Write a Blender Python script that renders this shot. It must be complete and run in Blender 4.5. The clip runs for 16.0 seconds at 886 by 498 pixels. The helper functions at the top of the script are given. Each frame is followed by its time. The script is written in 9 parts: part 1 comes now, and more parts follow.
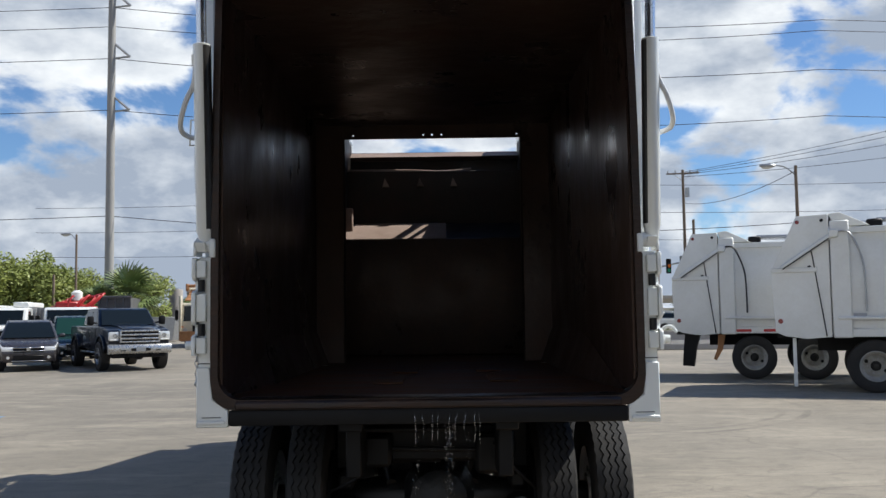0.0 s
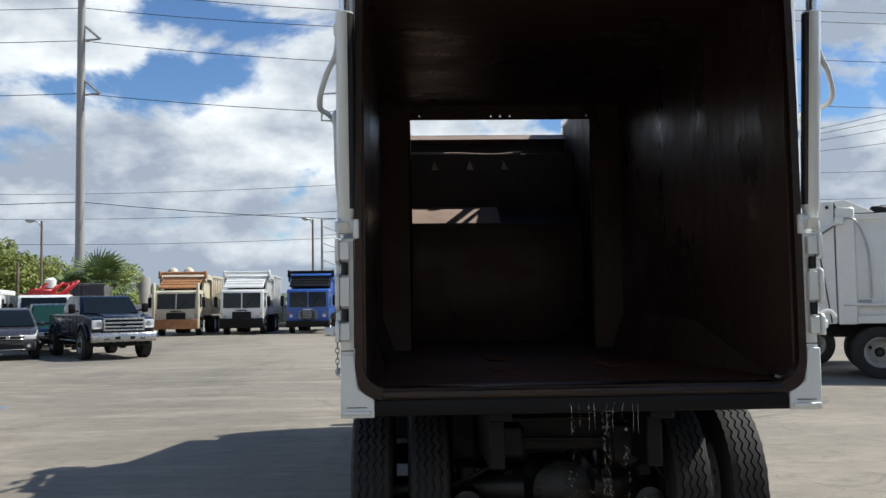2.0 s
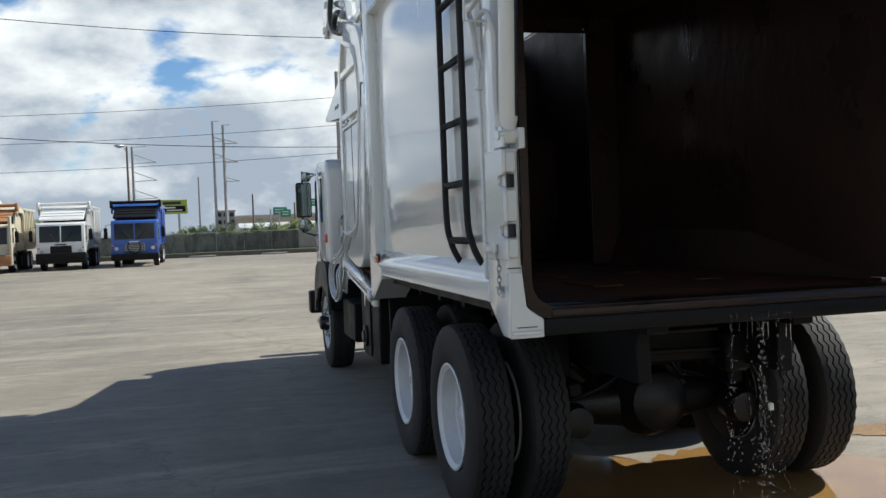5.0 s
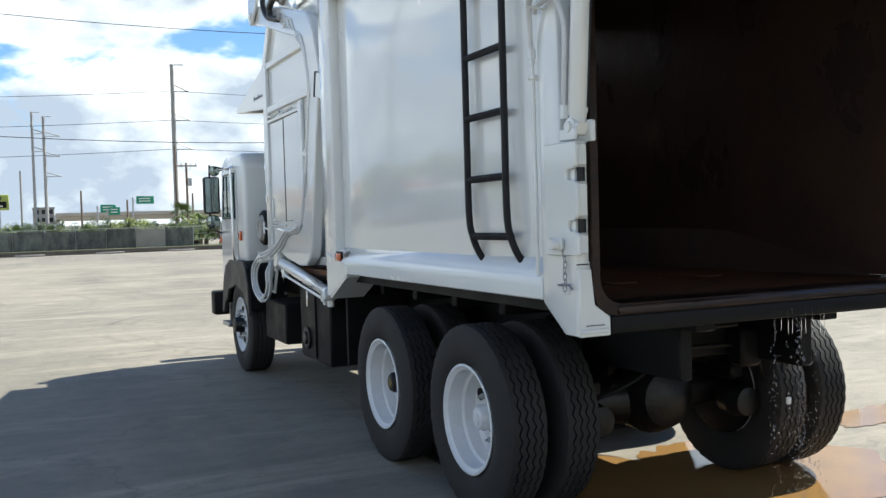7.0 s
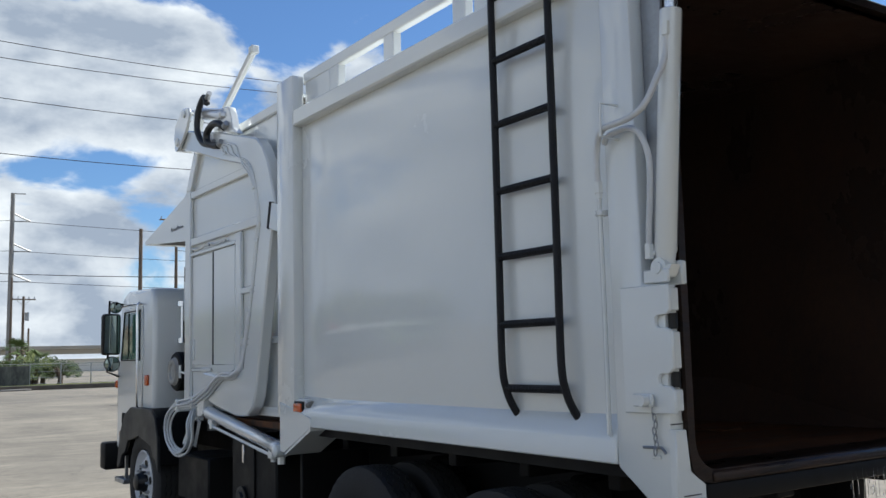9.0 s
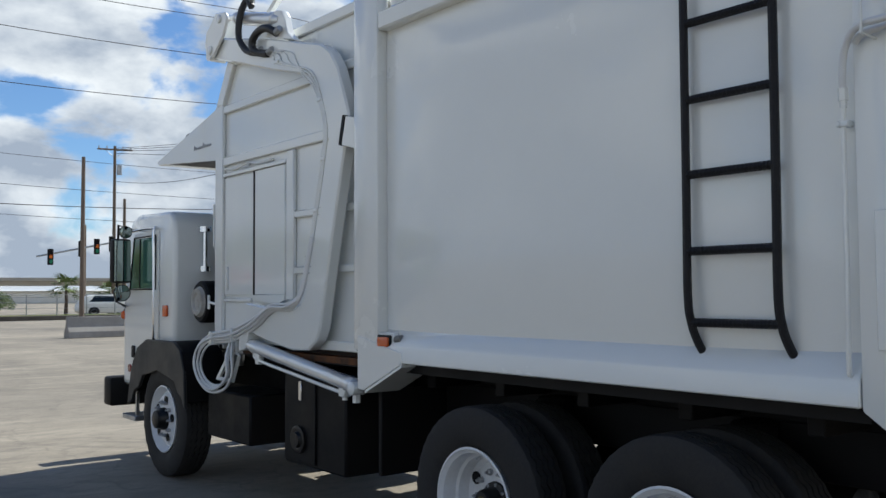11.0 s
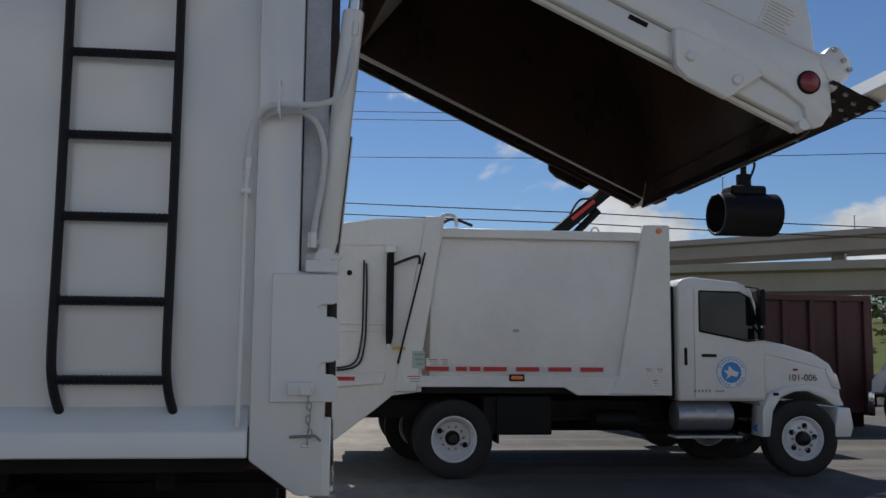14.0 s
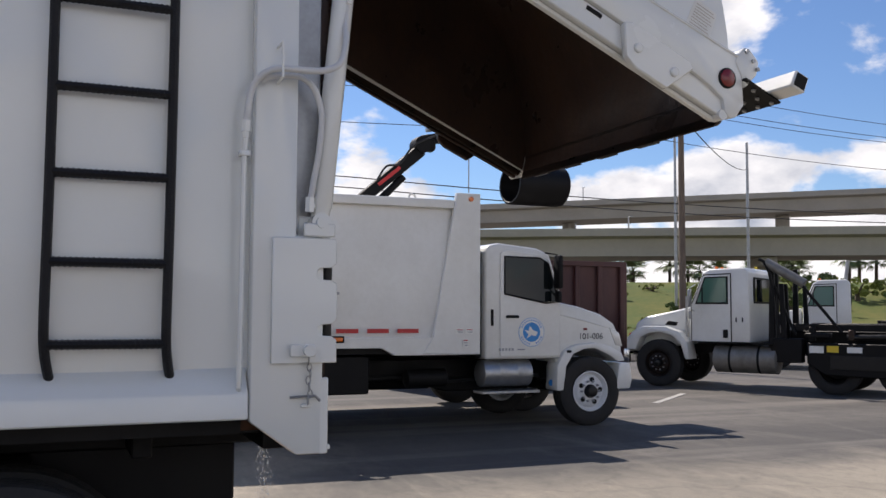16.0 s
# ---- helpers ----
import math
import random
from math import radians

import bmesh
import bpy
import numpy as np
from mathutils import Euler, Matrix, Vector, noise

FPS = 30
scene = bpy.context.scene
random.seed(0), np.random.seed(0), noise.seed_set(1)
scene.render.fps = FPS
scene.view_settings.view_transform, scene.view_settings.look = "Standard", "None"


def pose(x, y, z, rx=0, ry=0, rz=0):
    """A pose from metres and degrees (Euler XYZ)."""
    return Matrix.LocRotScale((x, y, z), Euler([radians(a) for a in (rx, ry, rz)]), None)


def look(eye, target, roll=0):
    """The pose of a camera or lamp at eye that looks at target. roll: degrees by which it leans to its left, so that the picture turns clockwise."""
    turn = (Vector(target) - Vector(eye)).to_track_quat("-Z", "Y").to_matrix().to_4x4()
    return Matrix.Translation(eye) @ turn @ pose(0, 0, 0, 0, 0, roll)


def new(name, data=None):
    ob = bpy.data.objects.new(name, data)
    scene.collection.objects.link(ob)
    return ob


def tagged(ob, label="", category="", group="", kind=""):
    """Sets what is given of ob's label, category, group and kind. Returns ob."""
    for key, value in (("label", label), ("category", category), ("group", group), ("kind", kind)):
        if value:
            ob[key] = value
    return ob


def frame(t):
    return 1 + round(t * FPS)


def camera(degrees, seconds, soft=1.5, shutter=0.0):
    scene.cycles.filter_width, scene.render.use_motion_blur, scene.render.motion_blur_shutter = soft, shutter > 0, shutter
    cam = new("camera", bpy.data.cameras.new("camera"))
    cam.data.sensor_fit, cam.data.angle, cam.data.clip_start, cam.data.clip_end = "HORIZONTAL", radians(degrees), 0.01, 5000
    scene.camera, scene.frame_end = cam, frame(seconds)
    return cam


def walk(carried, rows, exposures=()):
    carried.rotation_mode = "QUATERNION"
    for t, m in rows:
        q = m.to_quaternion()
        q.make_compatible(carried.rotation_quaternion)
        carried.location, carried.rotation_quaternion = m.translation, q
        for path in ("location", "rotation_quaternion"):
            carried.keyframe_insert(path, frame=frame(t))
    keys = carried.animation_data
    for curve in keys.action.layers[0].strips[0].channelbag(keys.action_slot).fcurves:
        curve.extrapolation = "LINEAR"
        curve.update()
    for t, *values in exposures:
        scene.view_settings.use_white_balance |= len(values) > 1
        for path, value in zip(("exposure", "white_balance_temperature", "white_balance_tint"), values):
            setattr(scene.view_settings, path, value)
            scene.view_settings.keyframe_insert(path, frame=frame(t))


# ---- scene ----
cam = camera(51.4, 16.0)
METRES, EYE, TILT, LEAN, TURN = 8.5, 1.65, 0.0, 0.0, 0.0
ROWS = [
    (0.0, 0.0, 0.0, 0.0, 0.06, 4.08, 0.79),
    (0.5, -0.0172, 0.01, -0.0001, 0.1, 4.78, 1.28),
    (1.0, -0.0429, 0.0166, -0.0007, -0.04, 5.28, 1.13),
    (1.5, -0.0799, 0.0181, 0.0003, -1.08, 4.38, 1.03),
    (2.0, -0.1108, 0.0281, -0.0005, -2.39, 3.3, 0.84),
    (2.5, -0.1453, 0.0397, 0.0004, -4.23, 2.92, 1.31),
    (3.0, -0.183, 0.0435, 0.0001, -6.94, 1.83, 1.94),
    (3.5, -0.2128, 0.0491, -0.0002, -9.23, 1.06, 2.09),
    (4.0, -0.2406, 0.0628, -0.001, -10.18, 0.31, 1.99),
    (4.5, -0.2693, 0.0758, -0.0024, -11.6, -0.69, 2.0),
    (6.8, -0.3977, 0.1411, -0.0019, -24.61, -3.47, 1.9),
    (7.0, -0.4051, 0.1505, -0.0018, -24.63, -1.85, 1.7),
    (7.5, -0.4213, 0.1766, 0.0024, -24.84, 2.13, 1.3),
    (8.0, -0.4405, 0.2007, 0.0052, -27.45, 5.43, 0.91),
    (8.5, -0.4557, 0.2272, 0.0072, -31.56, 6.38, 1.29),
    (9.0, -0.4654, 0.26, 0.007, -33.98, 6.48, 1.41),
    (11.3, -0.536, 0.4041, 0.0007, -40.31, 1.65, 0.0),
    (11.5, -0.5416, 0.4153, -0.0008, -42.95, 0.9, -0.25),
    (12.0, -0.5518, 0.4436, -0.0038, -50.96, -0.72, -0.57),
    (12.5, -0.5563, 0.4745, -0.0013, -63.01, 0.67, -0.63),
    (13.0, -0.5687, 0.4996, 0.0026, -76.3, 2.98, -0.72),
    (13.5, -0.5778, 0.5229, 0.0037, -87.01, 4.44, -0.76),
    (14.0, -0.5764, 0.5479, 0.0038, -96.73, 5.97, -0.52),
    (14.5, -0.5754, 0.5732, 0.0052, -106.03, 6.82, -0.45),
    (15.0, -0.5806, 0.6055, 0.0045, -111.78, 5.63, -0.82),
    (15.5, -0.5755, 0.6345, 0.0012, -113.68, 4.24, -0.98),
    (16.0, -0.5703, 0.6665, 0.0027, -112.6, 3.77, -0.3),
]
walk(cam, [(t, pose(0, 0, EYE, TILT, LEAN, TURN) @ pose(METRES * x, METRES * y, METRES * z, 90 + pitch, roll, yaw)) for t, x, y, z, yaw, pitch, roll in ROWS],
     exposures=[(0.0, 0.37, 6300, 8), (2.5, 0.39, 6300, 6), (4.7, 0.38, 6400, 5), (6.8, 0.98, 6350, 3), (7.1, 0.98, 6300, 3), (7.5, 0.55, 6250, 4), (8.0, 0.33, 6250, 5), (9.2, 0.36, 6150, 6), (11.3, 0.38, 6250, 6),
                (11.6, 0.45, 6250, 6), (12.0, 1.38, 6350, 6), (12.5, 1.35, 6300, 6), (13.0, 0.58, 6250, 7), (13.5, 0.02, 6300, 9), (14.0, -0.27, 6400, 10), (14.5, -0.11, 6450, 11), (15.0, 0.07, 6450, 13), (15.5, 0.29, 6650, 15), (16.0, 0.42, 6700, 15)])

# ---- light: a high sun from the truck's right, blue sky with cumulus ----
SUN_ELEV, SUN_AZ = radians(49), radians(79)          # azimuth from +y towards +x
to_sun = Vector((math.cos(SUN_ELEV) * math.sin(SUN_AZ), math.cos(SUN_ELEV) * math.cos(SUN_AZ), math.sin(SUN_ELEV)))
sun = new("sun", bpy.data.lights.new("sun", "SUN"))
sun.data.energy, sun.data.angle, sun.data.color = 4.6, radians(0.55), (1.0, 0.95, 0.87)
sun.matrix_world = look(to_sun * 100, (0, 0, 0))


def sky_world():
    w = bpy.data.worlds.new("sky")
    scene.world = w
    w.use_nodes = True
    nt = w.node_tree
    nt.nodes.clear()
    N, Lk = nt.nodes.new, nt.links.new

    def math_node(op, a, b=None, clamp=False):
        n = N("ShaderNodeMath")
        n.operation, n.use_clamp = op, clamp
        for i, v in enumerate((a, b)):
            if v is None:
                continue
            if isinstance(v, (int, float)):
                n.inputs[i].default_value = v
            else:
                Lk(v, n.inputs[i])
        return n.outputs[0]

    sky = N("ShaderNodeTexSky")
    sky.sky_type, sky.sun_disc = "NISHITA", False
    sky.sun_elevation, sky.sun_rotation = SUN_ELEV, SUN_AZ
    sky.air_density, sky.dust_density, sky.ozone_density = 1.0, 0.1, 3.5
    b_sky = N("ShaderNodeBackground")
    deep = N("ShaderNodeMix")
    deep.data_type, deep.blend_type = "RGBA", "MULTIPLY"
    deep.inputs[0].default_value = 1.0
    deep.inputs[7].default_value = (0.75, 0.88, 1.05, 1)
    Lk(sky.outputs[0], deep.inputs[6])
    Lk(deep.outputs[2], b_sky.inputs[0])
    b_sky.inputs[1].default_value = 0.085
    tc = N("ShaderNodeTexCoord")
    sep = N("ShaderNodeSeparateXYZ")
    Lk(tc.outputs["Generated"], sep.inputs[0])
    x, y, z = sep.outputs
    zz = math_node("ADD", math_node("MULTIPLY", math_node("MAXIMUM", z, 0.0), 0.5), 0.5)
    flat = N("ShaderNodeCombineXYZ")
    Lk(math_node("DIVIDE", x, zz), flat.inputs[0])
    Lk(math_node("DIVIDE", y, zz), flat.inputs[1])
    Lk(math_node("MULTIPLY", z, 2.6), flat.inputs[2])
    big = N("ShaderNodeTexNoise")
    Lk(flat.outputs[0], big.inputs[0])
    for k, v in (("Scale", 3.0), ("Detail", 9.0), ("Roughness", 0.54), ("Distortion", 0.2)):
        big.inputs[k].default_value = v
    shade = N("ShaderNodeTexNoise")
    up = N("ShaderNodeVectorMath")
    up.inputs[1].default_value = (0.05, 0.02, 0.30)
    Lk(flat.outputs[0], up.inputs[0])
    Lk(up.outputs[0], shade.inputs[0])
    for k, v in (("Scale", 3.6), ("Detail", 7.0), ("Roughness", 0.55)):
        shade.inputs[k].default_value = v
    # more cloud ahead of the truck, and a bank low over the horizon; clearer to the other side
    # extra cloud behind, mostly out of view, added to brighten rear-facing faces
    behind = math_node("MULTIPLY", math_node("MAXIMUM", math_node("SUBTRACT", -0.45, y), 0.0), 0.6)
    east = math_node("MULTIPLY", math_node("MAXIMUM", math_node("SUBTRACT", x, 0.55), 0.0), math_node("MULTIPLY", math_node("MAXIMUM", math_node("SUBTRACT", z, 0.13), 0.0), -1.1))
    bias = math_node("ADD", math_node("ADD", behind, east), math_node("ADD", math_node("MULTIPLY", y, 0.09), math_node("MULTIPLY", x, -0.055)))
    low = math_node("MULTIPLY", math_node("SUBTRACT", 0.21, z, True), 0.62)
    cover = math_node("ADD", big.outputs[0], math_node("ADD", math_node("ADD", bias, low), math_node("MULTIPLY", math_node("MAXIMUM", math_node("SUBTRACT", z, 0.26), 0.0), -0.38)))
    mask = N("ShaderNodeMapRange")
    mask.interpolation_type = "SMOOTHSTEP"
    Lk(cover, mask.inputs[0])
    mask.inputs[1].default_value, mask.inputs[2].default_value = 0.49, 0.57
    ramp = N("ShaderNodeValToRGB")
    haze = math_node("MULTIPLY", math_node("MULTIPLY", math_node("SUBTRACT", 0.26, z, True), math_node("MAXIMUM", y, 0.0)), -0.42)
    Lk(math_node("ADD", haze, math_node("ADD", shade.outputs[0], math_node("MULTIPLY", math_node("SUBTRACT", 0.62, cover), 0.5))), ramp.inputs[0])
    e = ramp.color_ramp.elements
    e[0].position, e[0].color = 0.36, (0.36, 0.41, 0.50, 1)
    e[1].position, e[1].color = 0.60, (0.93, 0.94, 0.95, 1)
    b_cl = N("ShaderNodeBackground")
    Lk(ramp.outputs[0], b_cl.inputs[0])
    b_cl.inputs[1].default_value = 0.85
    mix = N("ShaderNodeMixShader")
    Lk(mask.outputs[0], mix.inputs[0])
    Lk(b_sky.outputs[0], mix.inputs[1])
    Lk(b_cl.outputs[0], mix.inputs[2])
    out = N("ShaderNodeOutputWorld")
    Lk(mix.outputs[0], out.inputs[0])


sky_world()


# ---- materials ----
def mat(name, col, rough=0.5, metal=0.0, col2=None, scale=3.0, fine=60.0, amount=0.5, bump=0.0, bump_scale=200.0, coat=0.0,
        per_object=0.0, rough_var=0.12, stretch=(1, 1, 1), spec=0.5, coat_rough=0.12):
    m = bpy.data.materials.new(name)
    m.use_nodes = True
    nt = m.node_tree
    b = nt.nodes["Principled BSDF"]
    N, Lk = nt.nodes.new, nt.links.new
    b.inputs["Metallic"].default_value = metal
    b.inputs["Coat Weight"].default_value = coat
    b.inputs["Coat Roughness"].default_value = coat_rough
    b.inputs["Specular IOR Level"].default_value = spec
    tc, mp = N("ShaderNodeTexCoord"), N("ShaderNodeMapping")
    mp.inputs["Scale"].default_value = stretch
    Lk(tc.outputs["Object"], mp.inputs[0])
    n1, n2 = N("ShaderNodeTexNoise"), N("ShaderNodeTexNoise")
    for n, s, d in ((n1, scale, 6.0), (n2, fine, 4.0)):
        Lk(mp.outputs[0], n.inputs[0])
        n.inputs["Scale"].default_value, n.inputs["Detail"].default_value, n.inputs["Roughness"].default_value = s, d, 0.6
    add = N("ShaderNodeMath")
    add.operation = "MULTIPLY_ADD"
    Lk(n2.outputs[0], add.inputs[0])
    add.inputs[1].default_value = 0.4
    Lk(n1.outputs[0], add.inputs[2])
    rng = N("ShaderNodeMapRange")
    Lk(add.outputs[0], rng.inputs[0])
    rng.inputs[1].default_value, rng.inputs[2].default_value = 0.5, 0.95
    rng.inputs[3].default_value, rng.inputs[4].default_value = 0.0, amount
    mx = N("ShaderNodeMix")
    mx.data_type = "RGBA"
    c2 = col2 or tuple(c * 0.7 for c in col)
    mx.inputs[6].default_value, mx.inputs[7].default_value = (*col, 1), (*c2, 1)
    Lk(rng.outputs[0], mx.inputs[0])
    colour = mx.outputs[2]
    if per_object:
        oi, hsv, mr = N("ShaderNodeObjectInfo"), N("ShaderNodeHueSaturation"), N("ShaderNodeMapRange")
        Lk(oi.outputs["Random"], mr.inputs[0])
        mr.inputs[3].default_value, mr.inputs[4].default_value = 1 - per_object, 1 + per_object
        Lk(mr.outputs[0], hsv.inputs["Value"])
        Lk(colour, hsv.inputs["Color"])
        colour = hsv.outputs[0]
    Lk(colour, b.inputs["Base Color"])
    rr = N("ShaderNodeMapRange")
    Lk(n1.outputs[0], rr.inputs[0])
    rr.inputs[1].default_value, rr.inputs[2].default_value = 0.3, 0.7
    rr.inputs[3].default_value, rr.inputs[4].default_value = max(0.02, rough - rough_var), min(1, rough + rough_var)
    Lk(rr.outputs[0], b.inputs["Roughness"])
    if bump:
        n3, bp = N("ShaderNodeTexNoise"), N("ShaderNodeBump")
        Lk(mp.outputs[0], n3.inputs[0])
        n3.inputs["Scale"].default_value, n3.inputs["Detail"].default_value = bump_scale, 4
        bp.inputs["Strength"].default_value, bp.inputs["Distance"].default_value = bump, 0.01
        Lk(n3.outputs[0], bp.inputs["Height"])
        Lk(bp.outputs[0], b.inputs["Normal"])
    return m


def ground_mat(name, col, dark, light, k=1.0, other=None):
    """Old weathered paving: broad stains, drag marks, grain and fine cracks; other: a second, darker paving in one corner."""
    m = bpy.data.materials.new(name)
    m.use_nodes = True
    nt = m.node_tree
    b = nt.nodes["Principled BSDF"]
    N, Lk = nt.nodes.new, nt.links.new
    tc = N("ShaderNodeTexCoord")

    def tex(scale, detail=6, rough=0.6, stretch=(1, 1, 1), dist=0.0):
        mp, n = N("ShaderNodeMapping"), N("ShaderNodeTexNoise")
        mp.inputs["Scale"].default_value = stretch
        mp.inputs["Rotation"].default_value = (0, 0, 0.35)
        Lk(tc.outputs["Object"], mp.inputs[0])
        Lk(mp.outputs[0], n.inputs[0])
        n.inputs["Scale"].default_value, n.inputs["Detail"].default_value = scale, detail
        n.inputs["Roughness"].default_value, n.inputs["Distortion"].default_value = rough, dist
        return n.outputs[0]

    def mixed(f, lo, hi, a, c, mode="MIX", strength=1.0):
        r, mx = N("ShaderNodeMapRange"), N("ShaderNodeMix")
        Lk(f, r.inputs[0])
        r.inputs[1].default_value, r.inputs[2].default_value, r.inputs[4].default_value = lo, hi, strength
        mx.data_type, mx.blend_type = "RGBA", mode
        Lk(r.outputs[0], mx.inputs[0])
        for i, v in ((6, a), (7, c)):
            if isinstance(v, tuple):
                mx.inputs[i].default_value = (*v, 1)
            else:
                Lk(v, mx.inputs[i])
        return mx.outputs[2]

    palettes = [(col, dark, light)] + ([other] if other else [])
    noises = [tex(0.09 * k, 5), tex(0.32 * k, 7, 0.62, (1, 0.35, 1), 0.6), tex(1.3 * k, 7, 0.65, (0.5, 1.6, 1)), tex(0.6 * k, 9, 0.7, (0.4, 1.0, 1), 1.2),
              tex(0.8 * k, 9, 0.72, (0.35, 1.2, 1), 1.0), tex(5 * k, 7, 0.75, (0.6, 1.1, 1), 0.6), tex(48, 4, 0.75)]
    layers = []
    for col, dark, light in palettes:
        c = mixed(noises[0], 0.4, 0.62, col, light)
        c = mixed(noises[1], 0.47, 0.70, c, dark, strength=0.72)
        c = mixed(noises[2], 0.50, 0.78, c, dark, strength=0.35)
        c = mixed(noises[3], 0.46, 0.70, c, tuple(v * 0.66 for v in col), strength=0.5)
        c = mixed(noises[4], 0.50, 0.68, c, tuple(v * 1.12 for v in light), strength=0.85)
        c = mixed(noises[5], 0.48, 0.68, c, dark, strength=0.55)
        c = mixed(noises[6], 0.42, 0.72, c, tuple(v * 0.5 for v in col), strength=0.5)
        if layers:
            c = mixed(tex(1.0, 7, 0.6, (0.9, 0.035, 1), 0.25), 0.54, 0.70, c, tuple(v * 1.5 for v in light), strength=0.75)
        layers.append(c)
    c = layers[0]
    if other:
        # the darker drive begins at about x = 3.2 and ends at y = 3.3, with a ragged edge
        sep, mn, wobble, edge = N("ShaderNodeSeparateXYZ"), N("ShaderNodeMath"), N("ShaderNodeMath"), N("ShaderNodeMath")
        inv = N("ShaderNodeMath")
        Lk(tc.outputs["Object"], sep.inputs[0])
        inv.operation, mn.operation, wobble.operation = "SUBTRACT", "MINIMUM", "MULTIPLY_ADD"
        inv.inputs[0].default_value = 6.5
        Lk(sep.outputs[1], inv.inputs[1])
        Lk(sep.outputs[0], mn.inputs[0])
        Lk(inv.outputs[0], mn.inputs[1])
        Lk(tex(0.7, 8, 0.65, (1, 1, 1), 0.5), wobble.inputs[0])
        wobble.inputs[1].default_value = 3.0
        Lk(mn.outputs[0], wobble.inputs[2])
        c = mixed(wobble.outputs[0], 4.0, 5.4, layers[0], layers[1])
        dark = palettes[0][1]
    # turning tyre marks: rings round a few centres, broken by noise
    flat, broken = N("ShaderNodeVectorMath"), tex(0.5, 5, 0.6)
    flat.operation = "MULTIPLY"
    flat.inputs[1].default_value = (1, 1, 0)
    Lk(tc.outputs["Object"], flat.inputs[0])
    for cx, cy, radius, wide, depth in ((1.9, 16.6, 4.25, 0.16, 0.55), (1.9, 16.6, 3.9, 0.12, 0.45), (-9.5, 24.0, 7.5, 0.2, 0.4), (-9.5, 24.0, 5.6, 0.2, 0.4), (3.0, 30.0, 9.0, 0.22, 0.4), (-16, 12, 9.0, 0.2, 0.35)):
        dist, off, size, fade, hit = N("ShaderNodeVectorMath"), N("ShaderNodeMath"), N("ShaderNodeMath"), N("ShaderNodeMapRange"), N("ShaderNodeMath")
        dist.operation, off.operation, size.operation, hit.operation = "DISTANCE", "SUBTRACT", "ABSOLUTE", "MULTIPLY"
        Lk(flat.outputs[0], dist.inputs[0])
        dist.inputs[1].default_value = (cx, cy, 0)
        Lk(dist.outputs["Value"], off.inputs[0])
        off.inputs[1].default_value = radius
        Lk(off.outputs[0], size.inputs[0])
        Lk(size.outputs[0], fade.inputs[0])
        fade.inputs[1].default_value, fade.inputs[2].default_value, fade.inputs[3].default_value, fade.inputs[4].default_value = wide * 0.3, wide, 1.0, 0.0
        Lk(fade.outputs[0], hit.inputs[0])
        Lk(broken, hit.inputs[1])
        c = mixed(hit.outputs[0], 0.42, 0.75, c, tuple(v * 0.55 for v in dark), strength=depth)
    vo, wob, mp2 = N("ShaderNodeTexVoronoi"), N("ShaderNodeTexNoise"), N("ShaderNodeVectorMath")
    vo.feature = "DISTANCE_TO_EDGE"
    vo.inputs["Scale"].default_value = 0.27
    wob.inputs["Scale"].default_value, wob.inputs["Detail"].default_value = 1.6, 6
    Lk(tc.outputs["Object"], wob.inputs[0])
    mp2.operation = "MULTIPLY_ADD"
    Lk(wob.outputs[1], mp2.inputs[0])
    mp2.inputs[1].default_value = (1.1, 1.1, 0)
    Lk(tc.outputs["Object"], mp2.inputs[2])
    Lk(mp2.outputs[0], vo.inputs[0])
    c = mixed(vo.outputs[0], 0.006, 0.0, c, tuple(v * 0.5 for v in dark), strength=0.3)
    Lk(c, b.inputs["Base Color"])
    b.inputs["Roughness"].default_value = 0.85
    bp = N("ShaderNodeBump")
    bp.inputs["Strength"].default_value, bp.inputs["Distance"].default_value = 0.35, 0.01
    Lk(tex(110, 3, 0.7), bp.inputs["Height"])
    Lk(bp.outputs[0], b.inputs["Normal"])
    return m


def glass(name, col, rough=0.02, alpha=1.0):
    m = bpy.data.materials.new(name)
    m.use_nodes = True
    b = m.node_tree.nodes["Principled BSDF"]
    b.inputs["Base Color"].default_value = (*col, 1)
    b.inputs["Roughness"].default_value = rough
    b.inputs["Transmission Weight"].default_value = alpha
    b.inputs["IOR"].default_value = 1.45
    return m


WHITE = mat("white_paint", (0.785, 0.80, 0.775), 0.26, col2=(0.70, 0.715, 0.69), scale=0.9, fine=7, amount=0.3, coat=1.0, rough_var=0.02, coat_rough=0.06, bump=0.02, bump_scale=1.0)
WHITE2 = mat("white_fleet_paint", (0.76, 0.76, 0.73), 0.34, col2=(0.60, 0.59, 0.54), scale=1.2, fine=14, amount=0.6, coat=0.7, coat_rough=0.13, rough_var=0.05)
IVORY = mat("ivory_paint", (0.62, 0.57, 0.45), 0.45, col2=(0.40, 0.33, 0.22), scale=2.0, amount=0.6)
RUSTY = mat("rusted_orange_steel", (0.42, 0.20, 0.08), 0.7, col2=(0.20, 0.09, 0.04), scale=3.0, amount=0.8)
BLUE = mat("blue_fleet_paint", (0.03, 0.10, 0.38), 0.35, col2=(0.03, 0.08, 0.28), coat=0.3)
NAVY = mat("navy_car_paint", (0.0022, 0.0055, 0.015), 0.35, coat=0.5, amount=0.3, spec=0.2, coat_rough=0.03)
GREY_CAR = mat("grey_car_paint", (0.06, 0.056, 0.062), 0.3, metal=0.4, coat=0.4, amount=0.3)
GREEN_CAR = mat("dark_green_car_paint", (0.012, 0.03, 0.028), 0.25, coat=0.6, amount=0.3)
